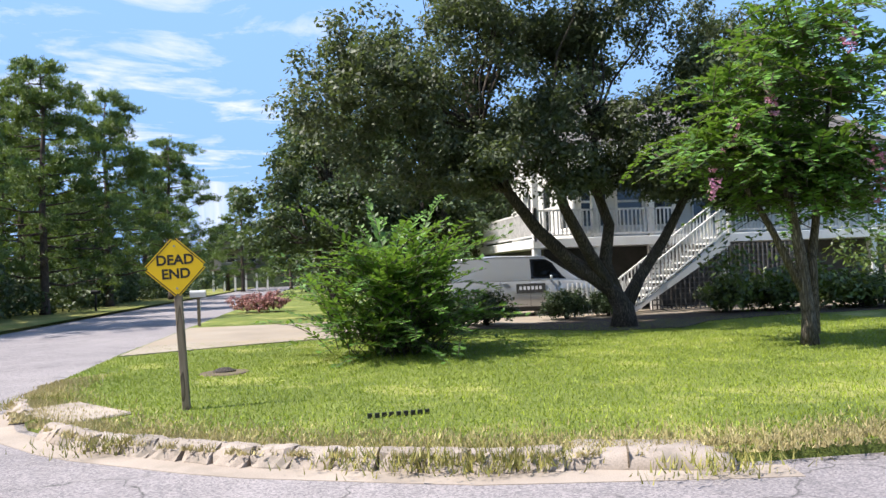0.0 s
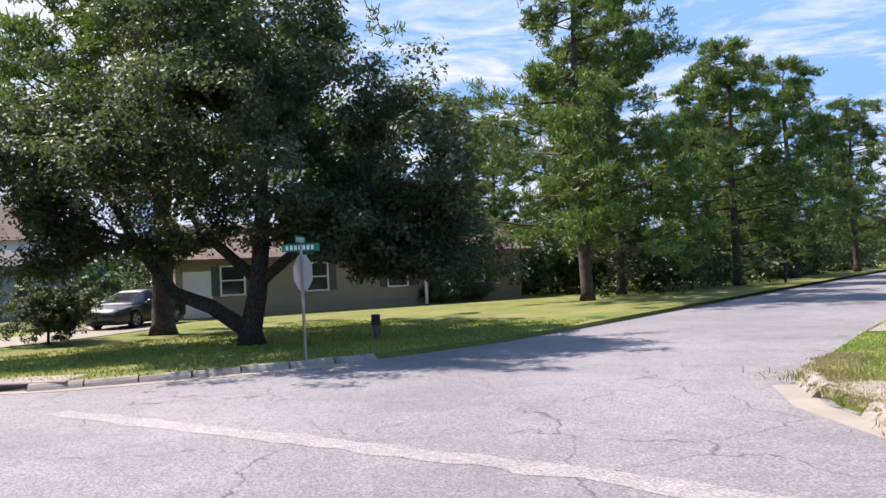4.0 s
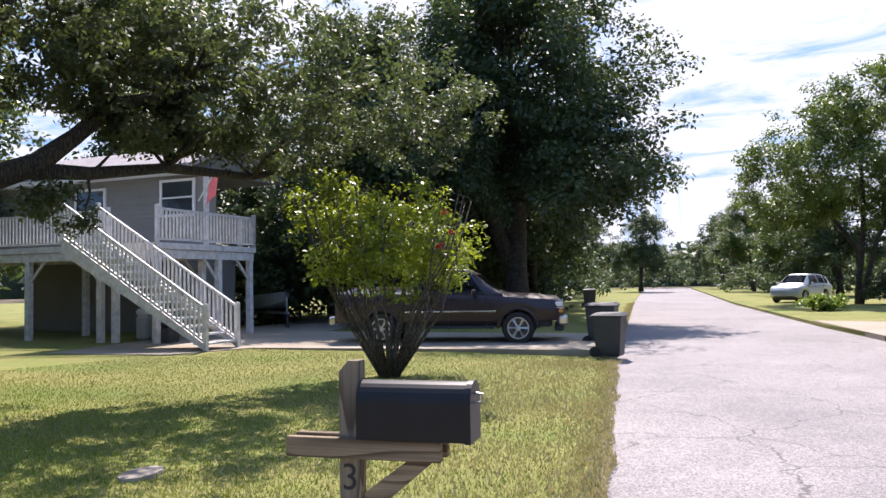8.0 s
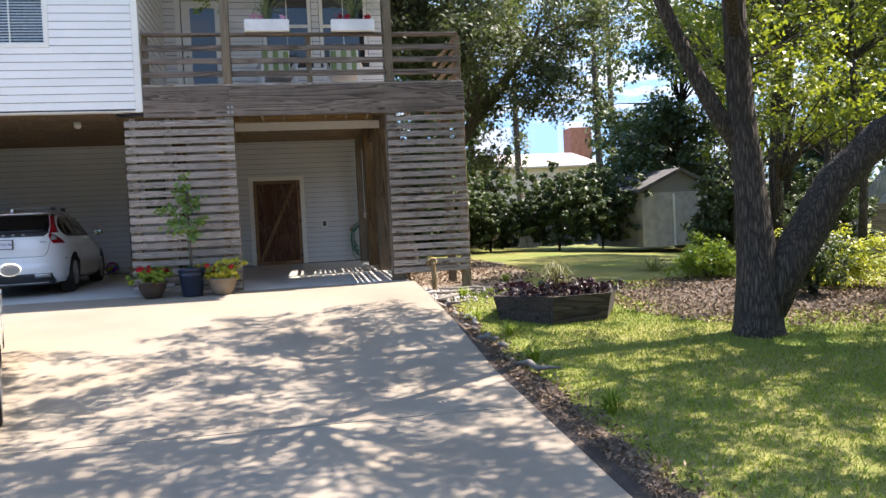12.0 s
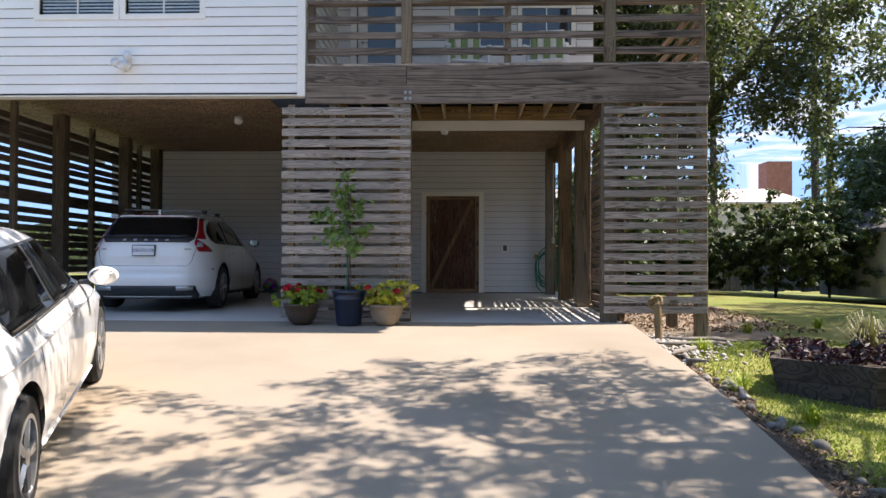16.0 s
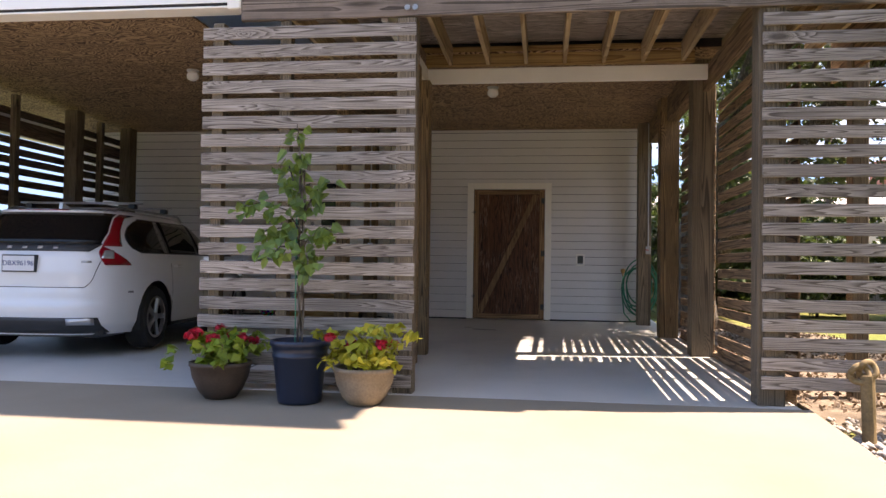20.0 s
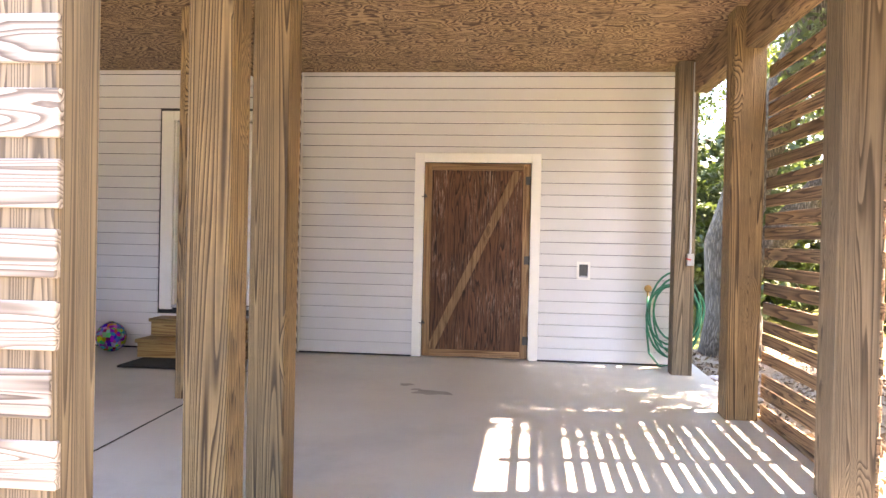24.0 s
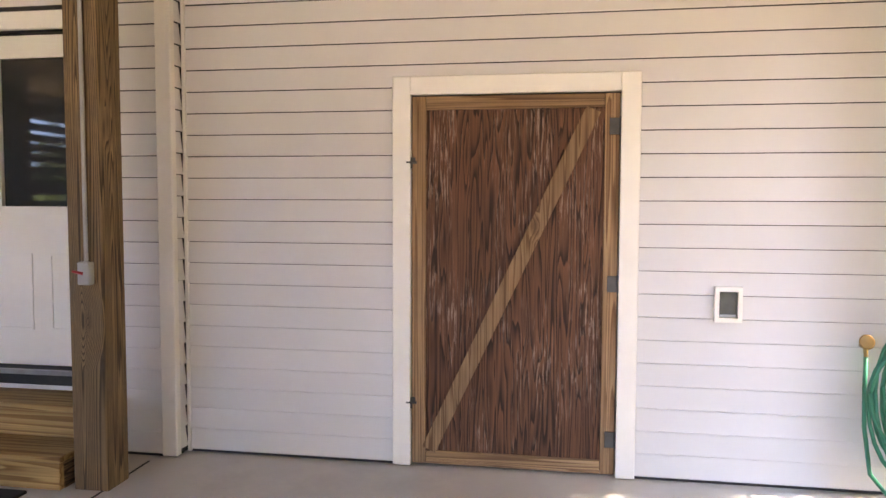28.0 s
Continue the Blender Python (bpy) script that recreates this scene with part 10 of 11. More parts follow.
def tuft(name, m, n, h, r, mat, label, seed, parent=None, w=0.012):
    """A clump of arching blades."""
    rng = np.random.default_rng(seed)
    a = rng.random(n) * 2 * np.pi
    lean = r * rng.random(n) ** 0.7
    hh = h * (0.55 + 0.45 * rng.random(n)) * (1 - 0.35 * (lean / r) ** 2)
    d = np.stack([np.cos(a), np.sin(a), 0 * a], 1)
    s = np.stack([-np.sin(a), np.cos(a), 0 * a], 1) * w / 2
    b0 = d * (0.06 * rng.random(n))[:, None]
    p1 = b0 + d * (lean * 0.35)[:, None] + np.stack([0 * a, 0 * a, hh * 0.65], 1)
    p2 = b0 + d * lean[:, None] + np.stack([0 * a, 0 * a, hh], 1)
    p3 = b0 + d * (lean * 1.5)[:, None] + np.stack([0 * a, 0 * a, hh * 0.8], 1)
    V = np.stack([b0 - s, b0 + s, p1 + s, p1 - s, p2 + s * 0.8, p2 - s * 0.8, p3 + s * 0.2, p3 - s * 0.2], 1).reshape(-1, 3)
    k = np.arange(n)[:, None] * 8
    Fc = np.concatenate([k + np.array([[0, 1, 2, 3]]), k + np.array([[3, 2, 4, 5]]), k + np.array([[5, 4, 6, 7]])])
    if parent is not None:
        ob = raw(name, V, Fc, mat, parent); ob.matrix_basis = m
        return ob
    t_ = thing(name, m, label, "ornamental grass")
    raw("foliage", V, Fc, mat, t_)["kind"] = "stuff"
    return t_


tuft("tuft_grass", pose(0, 0, 0.32), 240, 0.5, 0.24, "straw_dark", "", 82, pl)
tuft("ornamental_grass", pose(-10.96, -8.75, 0.02), 130, 1.3, 1.0, "grass_pale", "arching blue-green ornamental grass in the mulch bed", 83, w=0.02)
tuft("ornamental_grass", pose(-9.3, -14.2, 0.2), 120, 0.5, 0.4, "straw_green", "thin dry grass clump on the lawn", 84)
for k, (x, y) in enumerate(((-4.7, -8.6), (-4.55, -7.1), (-4.75, -11.6), (-4.6, -5.2), (-6.0, -13.6), (-7.4, -14.5), (-4.5, -9.6))):
    tuft("grass_tuft", pose(x, y, lot_z(x, y)), 60, 0.2, 0.12, "grass", "small grass tuft beside the driveway", 85 + k)
# shrubs round the oak
def shrub(name, seed, m, r, h, mat, label, clumps=160, leaf=(0.06, 0.035), per=30):
    return broadleaf(name, seed, m, [[(0, 0, 0, 0.04), (0.05, 0, h * 0.4, 0.03), (0.1, 0.05, h * 0.75, 0.015)], [(0, 0, 0, 0.04), (-0.1, 0.1, h * 0.4, 0.03), (-0.25, 0.1, h * 0.7, 0.012)]],
                     [(0, 0, h * 0.5, r, r, h * 0.5), (r * 0.4, 0, h * 0.4, r * 0.6, r * 0.6, h * 0.4), (-r * 0.35, r * 0.3, h * 0.42, r * 0.6, r * 0.6, h * 0.4)], clumps, per, 0.16, leaf, mat, label=label, category="shrub", fork=0.1, twigs=30, shell=0.3)


shrub("shrub", 91, pose(-9.4, -12.2, 0.12), 0.75, 1.15, "bright_leaf", "loose bright green shrub under the oak")
shrub("shrub", 92, pose(-10.6, -10.4, 0.06), 1.0, 1.2, "lime_leaf", "rounded yellow-green shrub with reddish tips")
shrub("shrub", 93, pose(-9.6, -9.6, 0.06), 0.6, 1.6, "dark_leaf", "dark upright shrub beside the oak trunk", 120)
shrub("shrub", 94, pose(-24.95, 13.0, -0.05), 1.85, 2.25, "oak_leaf", "dense rounded evergreen shrub at the drive", 560, (0.09, 0.05), 36)
shrub("shrub", 191, pose(-11.5, -15.4, 0.1), 0.75, 2.5, "dark_leaf", "tall dark broad-leaved shrub behind the oak", 150, (0.13, 0.07), 26)
shrub("shrub", 192, pose(-16.0, -18.2, 0.1), 1.5, 3.0, "dark_leaf", "dark evergreen shrub between the gardens", 240, (0.12, 0.07), 30)
shrub("shrub", 193, pose(-16.9, -15.2, 0.05), 1.0, 3.3, "oak_leaf", "glossy grey-green shrub before the deck", 130, (0.12, 0.07), 28)
HG = shrub("shrub", 95, pose(-11.5, -26.5, 0.3), 2.0, 3.6, "dark_leaf", "tall dark hedge shrub at the back garden", 420, (0.14, 0.08), 34)
HG["group"] = "back hedge"
for x, y, r, s in ((-6.5, -26.6, 70, 1.3), (-8.1, -30.5, 150, 1.6), (-9.0, -27.0, 40, 0.8), (-13.6, -27.5, 100, 1.05), (-7.0, -28.5, 200, 0.9), (-16.5, -29, 10, 1.0), (-19, -27.5, 60, 1.0), (-22, -26, 0, 0.9), (-29.6, -12.6, 40, 1.35), (-31.8, -10.4, 120, 1.3), (-29.4, -16.0, 10, 1.5)):
    c = copy_thing(HG, pose(x, y, 0.28, 0, 0, r)); c.scale = (s, s, s)
BS = shrub("shrub", 96, pose(9.1, 23.1, -0.05), 0.75, 0.95, "dark_leaf", "clipped dark foundation shrub", 200, (0.07, 0.04), 30)
BS["group"] = "foundation shrubs"
for x, y, r, s in ((7.6, 22.6, 30, 1.1), (12.6, 22.4, 90, 1.2), (14.2, 22.3, 10, 1.25), (5.0, 21.8, 60, 1.2), (4.0, 22.3, 200, 1.0), (-30.5, 27.0, 10, 1.0), (-25.0, 33.0, 60, 1.6), (-24, 34.5, 0, 1.4), (-47, 20.5, 0, 1.3), (-46.5, 13.5, 0, 2.0), (16.5, 21.5, 0, 1.3)):
    c = copy_thing(BS, pose(x, y, -0.05, 0, 0, r)); c.scale = (s, s, s)
shrub("rose_bush", 97, pose(-2.0, 37.5, -0.05), 1.6, 1.1, "rose_leaf", "low pink-flowering shrub by the far drive", 200, (0.1, 0.06))
shrub("shrub", 98, pose(-39.5, 8.8, -0.05), 1.2, 0.8, "bright_leaf", "heap of cut green branches at the road edge", 160, (0.12, 0.07))
# understorey behind the yard, seen through the oak
U = broadleaf("slender_tree", 99, pose(-12.5, -14.5, 0.1), [[(0, 0, 0, 0.11), (0.1, 0, 2, 0.09), (-0.1, 0.1, 5, 0.07), (0, 0, 8, 0.04)]], [(0.8, 0.3, 5.2, 2.2, 2.0, 1.3), (-1.0, -0.4, 7.0, 2.1, 2.0, 1.4), (0.3, 0.8, 9.0, 1.9, 1.8, 1.2), (-0.6, 0.9, 3.6, 1.5, 1.4, 0.8)], 210, 26, 0.42, (0.13, 0.07), "yellow_leaf", label="slender sunlit tree behind the oak", group="slender trees", twigs=40, fork=1.5)
U2 = broadleaf("slender_tree", 100, pose(-17.5, -15.6, 0.1), [[(0, 0, 0, 0.12), (0.1, 0, 2, 0.1), (-0.1, 0.1, 5, 0.07), (0, 0, 8, 0.04)], [(0.1, 0, 0.8, 0.06), (0.5, 0.2, 3, 0.05), (0.7, 0.4, 6, 0.03)]], [(0.8, 0.3, 5.4, 2.0, 1.9, 1.3), (-1.0, -0.4, 7.0, 2.0, 2.0, 1.4), (0.3, 0.8, 9.0, 1.9, 1.8, 1.2)], 260, 30, 0.36, (0.12, 0.065), "mid_leaf", label="slender dark-stemmed tree behind the oak", group="slender trees", twigs=50, fork=1.5)
for x, y, r, s in ((-13.6, -16.4, 50, 1.1), (-14.8, -15.0, 130, 0.95), (-15.5, -18.5, 300, 1.1), (-18.4, -20.9, 100, 1.15), (-7.5, -29.2, 20, 1.0), (-10.6, -13.2, 100, 0.8), (-16.5, -22, 10, 1.1)):
    c = copy_thing(U if r in (130, 300, 100) else U2, pose(x, y, 0.1, 0, 0, r)); c.scale = (s, s, s)
# bare tall trunks far behind
for x, y, h in ((-11.0, -38, 13), (-14.6, -42, 14), (-17.5, -37, 12), (-20.0, -41, 14), (-9.0, -44, 12)):
    bm = bmesh.new(); tube(bm, [(0, 0, 0), (0.1, 0, h * 0.5), (0.2, 0.1, h)], [0.22, 0.17, 0.1], 8)
    tk = thing("pine_tree", pose(x, y, 0.3), "tall bare trunk wrapped in vines", "pine tree", "far trunks")
    part("trunk", bm, "bark_pine", tk)
    rr = np.random.default_rng(int(h * 10 + abs(x)))
    c = np.stack([rr.normal(size=90) * 0.3, rr.normal(size=90) * 0.3, h * (0.25 + 0.75 * rr.random(90))], 1)
    v_, f_ = leaves(rr, c, 12, 0.4, 0.25, 0.14)
    raw("vines", v_, f_, "oak_leaf", tk)
M["driftwood"] = surface("driftwood", (0.16, 0.14, 0.12), (0.30, 0.27, 0.24), 6, 0.9, 40, 0.5, 0.6, 0.006)
# drive-side mulch strip, driftwood, shells, anchor post
M["sandy_litter"] = surface("sandy_litter", (0.22, 0.165, 0.115), (0.40, 0.32, 0.235), 3, 0.95, 70, 0.6, 0.9, 0.015, world_space=True, stain=(0.13, 0.10, 0.07), stain_scale=1.2)
bm = bmesh.new()
rim = []
for k in range(44):
    a = 2 * math.pi * k / 44
    r = 1.0 + 0.35 * noise.noise(Vector((math.cos(a) * 2, math.sin(a) * 2, 17)))
    x, y = min(-4.02, -5.3 + 1.9 * r * math.cos(a)), -18.2 + 5.2 * r * math.sin(a)
    rim.append(bm.verts.new((x, y, lot_z(min(x, -4.3), y) + 0.014)))
hub = bm.verts.new((-5.2, -18.2, lot_z(-5.2, -18.2) + 0.05))
for k in range(44):
    bm.faces.new((rim[k], rim[(k + 1) % 44], hub))
tagged(mesh_ob("bed_side", bm, "sandy_litter"), "bare sandy ground strewn with dry leaves beside the slab", "bare ground", kind="structure")
rg = random.Random(19)
st_data = None
for k in range(34):
    if st_data is None:
        bm = bmesh.new(); lathe(bm, [(0.006, -0.03), (0.085, -0.022), (0.10, 0.0), (0.08, 0.018), (0.006, 0.024)], 8)
        for v in bm.verts:
            v.co.x *= 0.62 + 0.25 * noise.noise(v.co * 9)
        ob = mesh_ob("flat_stone", bm, "pebble_pale", smooth=False); st_data = ob.data
    else:
        ob = new("flat_stone", st_data)
    x, y = -4.12 - 0.55 * rg.random() ** 1.4, -19.35 + rg.uniform(-0.7, 0.8)
    ob.location = (x, y, lot_z(-4.3, y) + 0.045 + 0.03 * rg.random())
    ob.rotation_euler = (rg.uniform(-0.3, 0.3), rg.uniform(-0.3, 0.3), rg.uniform(0, 6.28))
    q = rg.uniform(0.5, 1.25)
    ob.scale = (q, q, q)
    tagged(ob, "flat pale grey stone lying beside the slab", "stone", "stones beside the slab")


bm = bmesh.new()
prev = None
for i, y in enumerate(np.linspace(-2.6, -13.2, 54)):
    wv = 0.33 + 0.26 * noise.noise(Vector((0, y * 0.9, 3)))
    row = [bm.verts.new((x, y, z)) for x, z in ((-4.062, drive_z(y) - 0.006), (-4.06 - wv * 0.5, lot_z(-4.3, y) + 0.045), (-4.06 - wv, lot_z(-4.5, y) + 0.012))]
    if prev:
        for k in range(2):
            bm.faces.new((prev[k], prev[k + 1], row[k + 1], row[k]))
    prev = row
tagged(mesh_ob("bed_drive", bm, "mulch"), "narrow strip of bark mulch and leaves along the driveway", "mulch bed", kind="structure")
bm = bmesh.new()
ring = []
for k in range(40):
    a = 2 * math.pi * k / 40
    r = 1.0 + 0.45 * noise.noise(Vector((math.cos(a) * 1.8, math.sin(a) * 1.8, 7)))
    x, y = -9.3 + 2.1 * r * math.cos(a), -10.1 + 1.9 * r * math.sin(a)
    ring.append(bm.verts.new((x, y, lot_z(x, y) + 0.012)))
cc = bm.verts.new((-9.3, -10.1, lot_z(-9.3, -10.1) + 0.06))
for k in range(40):
    bm.faces.new((ring[k], ring[(k + 1) % 40], cc))
tagged(mesh_ob("bed_oak", bm, "mulch"), "mulch bed under the oak strewn with leaves", "mulch bed", kind="structure")
rg = random.Random(8)
sh_data = None
for k in range(26):
    y = -9.2 + rg.uniform(-0.9, 1.0) if k < 14 else rg.uniform(-11.8, -7)
    x = -4.3 + rg.uniform(-0.18, 0.12)
    if sh_data is None:
        bm = bmesh.new(); lathe(bm, [(0.015, -0.07), (0.05, -0.04), (0.06, 0.02), (0.035, 0.07), (0.008, 0.1)], 10)
        bmesh.ops.rotate(bm, verts=bm.verts, cent=(0, 0, 0), matrix=Matrix.Rotation(radians(90), 3, "Y"))
        ob = mesh_ob("seashell", bm, "shell", smooth=True); sh_data = ob.data
    else:
        ob = new("seashell", sh_data)
    ob.location = (x, y, lot_z(-4.3, y) + 0.06)
    ob.rotation_euler = (rg.uniform(-0.5, 0.5), rg.uniform(-0.4, 0.4), rg.uniform(0, 6.28))
    ob.scale = [rg.uniform(0.35, 0.85)] * 3
    tagged(ob, "bleached conch shell lying in the mulch strip", "seashell", "shells by the drive")
for k, (x, y, a, L) in enumerate(((-4.45, -11.3, 60, 1.3), (-4.7, -11.8, 20, 1.1), (-4.35, -10.8, 100, 0.8), (-4.9, -12.2, 5, 0.9), (-4.4, -6.6, 110, 0.7))):
    bm = bmesh.new()
    tube(bm, [(-L / 2, 0, 0), (-L * 0.2, 0.06, 0.03), (L * 0.15, -0.04, 0.02), (L / 2, 0.05, 0.05)], [0.012, 0.032, 0.028, 0.010], 8)
    ob = mesh_ob("driftwood", bm, "driftwood", smooth=True)
    ob.matrix_world = pose(x, y, lot_z(-4.4, y) + 0.06, 0, 0, a)
    tagged(ob, "grey bleached driftwood log in the bed", "driftwood", "driftwood")
rr = np.random.default_rng(88)
n = 420
gx, gy = -4.2 - np.abs(rr.normal(size=n)) * 0.42, -12.1 + rr.normal(size=n) * 0.75
keep = (gy > -13.2) & (gx > -5.6)
gx, gy = gx[keep], gy[keep]
V, Fc = [], []
for x, y in zip(gx, gy):
    r = 0.018 + 0.03 * rr.random() ** 2
    z = lot_z(min(x, -4.2), y) + 0.055
    o = len(V)
    V += [(x + r * q[0] * (1 + 0.5 * rr.normal() * 0.4), y + r * q[1] * (1 + 0.2 * rr.normal()), z + r * q[2] * 0.7) for q in ((1, 0, 0), (0.3, 1, 0), (-0.9, 0.4, 0), (-0.4, -0.9, 0), (0.6, -0.7, 0), (0, 0, 1), (0, 0, -1))]
    Fc += [(o + a, o + (a + 1) % 5, o + 5) for a in range(5)] + [(o + (a + 1) % 5, o + a, o + 6) for a in range(5)]
M["pebble"] = surface("pebble", (0.30, 0.27, 0.24), (0.55, 0.51, 0.47), 9, 0.85, 60, 0.3, 0.3, 0.003, world_space=True)
tagged(raw("gravel", np.array(V), np.array(Fc), "pebble"), "pale pebbles and shell bits in the corner bed", "gravel", kind="stuff")
an = thing("iron_post", pose(-4.42, -12.3, lot_z(-4.42, -12.3)), "rusty iron pipe stub with hanging shackle", "iron post")
bm = bmesh.new(); rod(bm, (0, 0, -0.1), (0.02, 0, 0.52), 0.045, n=12)
part("pipe", bm, "iron_rust", an)
for cx, cz, r in ((0.02, 0.56, 0.055), (0.07, 0.53, 0.06)):
    bm = bmesh.new()
    tube(bm, [(cx + r * math.cos(a), 0.02 * math.sin(a * 2), cz + r * math.sin(a)) for a in np.linspace(0, 2 * math.pi, 18)], 0.02, 8)
    part("ring", bm, "iron_rust", an, smooth=True)
fs = thing("flat_stone", pose(-8.2, -3.1, lot_z(-8.2, -3.1)), "flat pale stepping stone in the grass", "stone")
bm = bmesh.new(); lathe(bm, [(0.26, 0), (0.25, 0.03), (0.1, 0.04), (0.02, 0.04)], 9)
for v in bm.verts:
    v.co.y *= 0.6
part("slab", bm, "kerb_pale", fs)
# deck furniture
def deck_chair(m):
    c = thing("deck_chair", m, "white plastic deck chair with striped cushion", "chair", "deck chairs")
    part("seat", boxbm(-0.26, 0.26, -0.25, 0.25, 0.36, 0.41, 0.015), "white_paint", c)
    bm = boxbm(-0.27, 0.27, -0.29, -0.24, 0.40, 0.98, 0.02)
    part("backrest", bm, "white_paint", c)
    for k in range(5):
        part("cushion_stripe", boxbm(-0.24 + k * 0.098, -0.15 + k * 0.098, -0.238, -0.19, 0.42, 0.94, 0.01), ("stripe_green", "stripe_cream")[k % 2], c)
    for s in (-1, 1):
        part("armrest", boxbm(s * 0.27, s * 0.35, -0.27, 0.24, 0.60, 0.64, 0.012), "white_paint", c)
        for y in (-0.24, 0.2):
            part("leg", boxbm(s * 0.28, s * 0.33, y - 0.025, y + 0.025, 0, 0.6), "white_paint", c)


for x, r in ((-1.95, 10), (-3.15, -10)):
    deck_chair(pose(x, -14.0, 3.985, 0, 0, r))
for k, x in enumerate((-1.85, -3.25)):
    wb = thing("window_box", pose(x, Y_FRONT - 0.01, 4.81), "white railing planter with spiky plant and pink flowers", "planter", "railing planters")
    part("box", boxbm(-0.36, 0.36, -0.09, 0.10, 0.0, 0.2, 0.012), "white_paint", wb)
    tuft("spiky_plant", pose(0, 0, 0.18), 70, 0.5, 0.3, "grass_pale", "", 200 + k, wb, 0.014)
    rr = np.random.default_rng(210 + k)
    v_, f_ = leaves(rr, np.array([(0.22, 0.05, 0.26), (-0.24, 0.05, 0.24), (0.1, 0.06, 0.24)]), 24, 0.07, 0.05, 0.04)
    raw("flowers", v_, f_, "red_petal" if k else "pink_petal", wb)["kind"] = "stuff"
hb = thing("hanging_basket", pose(-0.95, -13.0, 5.55), "green hanging basket with trailing plant", "hanging basket")
bm = bmesh.new(); lathe(bm, [(0.06, 0), (0.13, 0.06), (0.15, 0.15), (0.14, 0.15)], 16)
part("bowl", bm, "hose_green", hb)
rr = np.random.default_rng(220)
v_, f_ = leaves(rr, rr.normal(size=(50, 3)) * (0.16, 0.16, 0.14) + (0, 0, 0.1), 10, 0.08, 0.07, 0.05)
raw("foliage", v_, f_, "bright_leaf", hb)
bm = bmesh.new()
for a in (0, 2.1, 4.2):
    rod(bm, (0.14 * math.cos(a), 0.14 * math.sin(a), 0.15), (0, 0, 1.15), 0.004, n=4)
part("wires", bm, "steel_dark", hb)
# blossom
for ob in [o for o in scene.objects if o.name.startswith("crape_myrtle")]:
    rr = np.random.default_rng(230 + len(ob.name))
    x, y = ob.location.x, ob.location.y
    spots = [(-2.1, -0.6, 2.9), (-1.6, -0.5, 3.7), (-1.1, -0.8, 4.3), (0.8, -0.9, 3.2), (1.4, -0.7, 4.5), (2.0, -0.5, 3.4), (0.3, -1.0, 5.2), (0.9, -0.8, 2.7)] if x > 5 else ([(1.0, 1.3, 2.15), (0.7, 1.2, 2.5)] if x < -10 else [])
    for q in spots:
        v_, f_ = leaves(rr, rr.normal(size=(9 if x > 0 else 2, 3)) * (0.07, 0.07, 0.12) + q, 16, 0.07, 0.05, 0.04)
        raw("blossom", v_, f_, "pink_petal" if x > 0 else "red_petal", ob)

# joint between the slabs and old damp stains on the floor
jn = mesh_ob("floor_joint", boxbm(0.44, 0.452, -19.1, -12.6, 0.0, 0.004), "sheathing")
for v in jn.data.vertices:
    v.co.z = slab_z(v.co.y) + (0.0016 if v.co.z > 0.002 else -0.01)
    v.co.x += 0.06 * (-12.6 - v.co.y) / 6.5 - 0.02
tagged(jn, "dark open joint between two floor slabs", "joint", kind="structure")
M["damp"] = surface("damp", (0.30, 0.285, 0.265), (0.42, 0.40, 0.375), 6, 0.6, 60, 0.3, 0.05, 0.001, world_space=True)
for k, (x, y, rx, ry) in enumerate(((-1.12, -17.81, 0.10, 0.06), (-1.40, -17.51, 0.24, 0.10), (-1.24, -17.62, 0.08, 0.04), (0.10, -17.3, 0.05, 0.02))):
    bm = bmesh.new()
    ring = []
    for i in range(28):
        a = 2 * math.pi * i / 28
        q = 0.75 + 0.5 * noise.noise(Vector((math.cos(a) * 1.6, math.sin(a) * 1.6, k * 3.0)))
        px_, py_ = x + rx * q * math.cos(a), y + ry * q * math.sin(a)
        ring.append(bm.verts.new((px_, py_, slab_z(py_) + 0.0012)))
    bm.faces.new(ring)
    tagged(mesh_ob("floor_stain", bm, "damp"), "old damp stain on the concrete floor", "stain", kind="structure")

# ---- far woods ----
rr = np.random.default_rng(300)
cs = []
for k in range(2600):
    a = rr.random() * 2 * np.pi
    d = 118 + 40 * rr.random()
    h = 7 + 4.5 * noise.noise(Vector((math.cos(a) * 7, math.sin(a) * 7, 0))) + 2.0 * noise.noise(Vector((math.cos(a) * 30, math.sin(a) * 30, 4)))
    cs.append((-8 + d * math.cos(a), 4 + d * math.sin(a), h * rr.random() ** 0.6))
v_, f_ = leaves(rr, cs, 16, 2.0, 1.5, 0.9)
tagged(raw("far_woods", v_, f_, "dark_leaf"), "distant belt of mixed woodland", "woods", kind="stuff")

# dark edge of the woods behind it
bm = bmesh.new()
ring = []
for k in range(241):
    a = 2 * math.pi * k / 240
    h = 6.0 + 3.0 * noise.noise(Vector((math.cos(a) * 9, math.sin(a) * 9, 2))) + 1.6 * noise.noise(Vector((math.cos(a) * 40, math.sin(a) * 40, 7)))
    ring.append((bm.verts.new((-8 + 160 * math.cos(a), 4 + 160 * math.sin(a), -0.5)), bm.verts.new((-8 + 162 * math.cos(a), 4 + 162 * math.sin(a), h))))
for A, B in zip(ring, ring[1:]):
    bm.faces.new((A[0], B[0], B[1], A[1]))
tagged(mesh_ob("backdrop", bm, "woods"), "dark far edge of the woods", "woods", kind="structure")


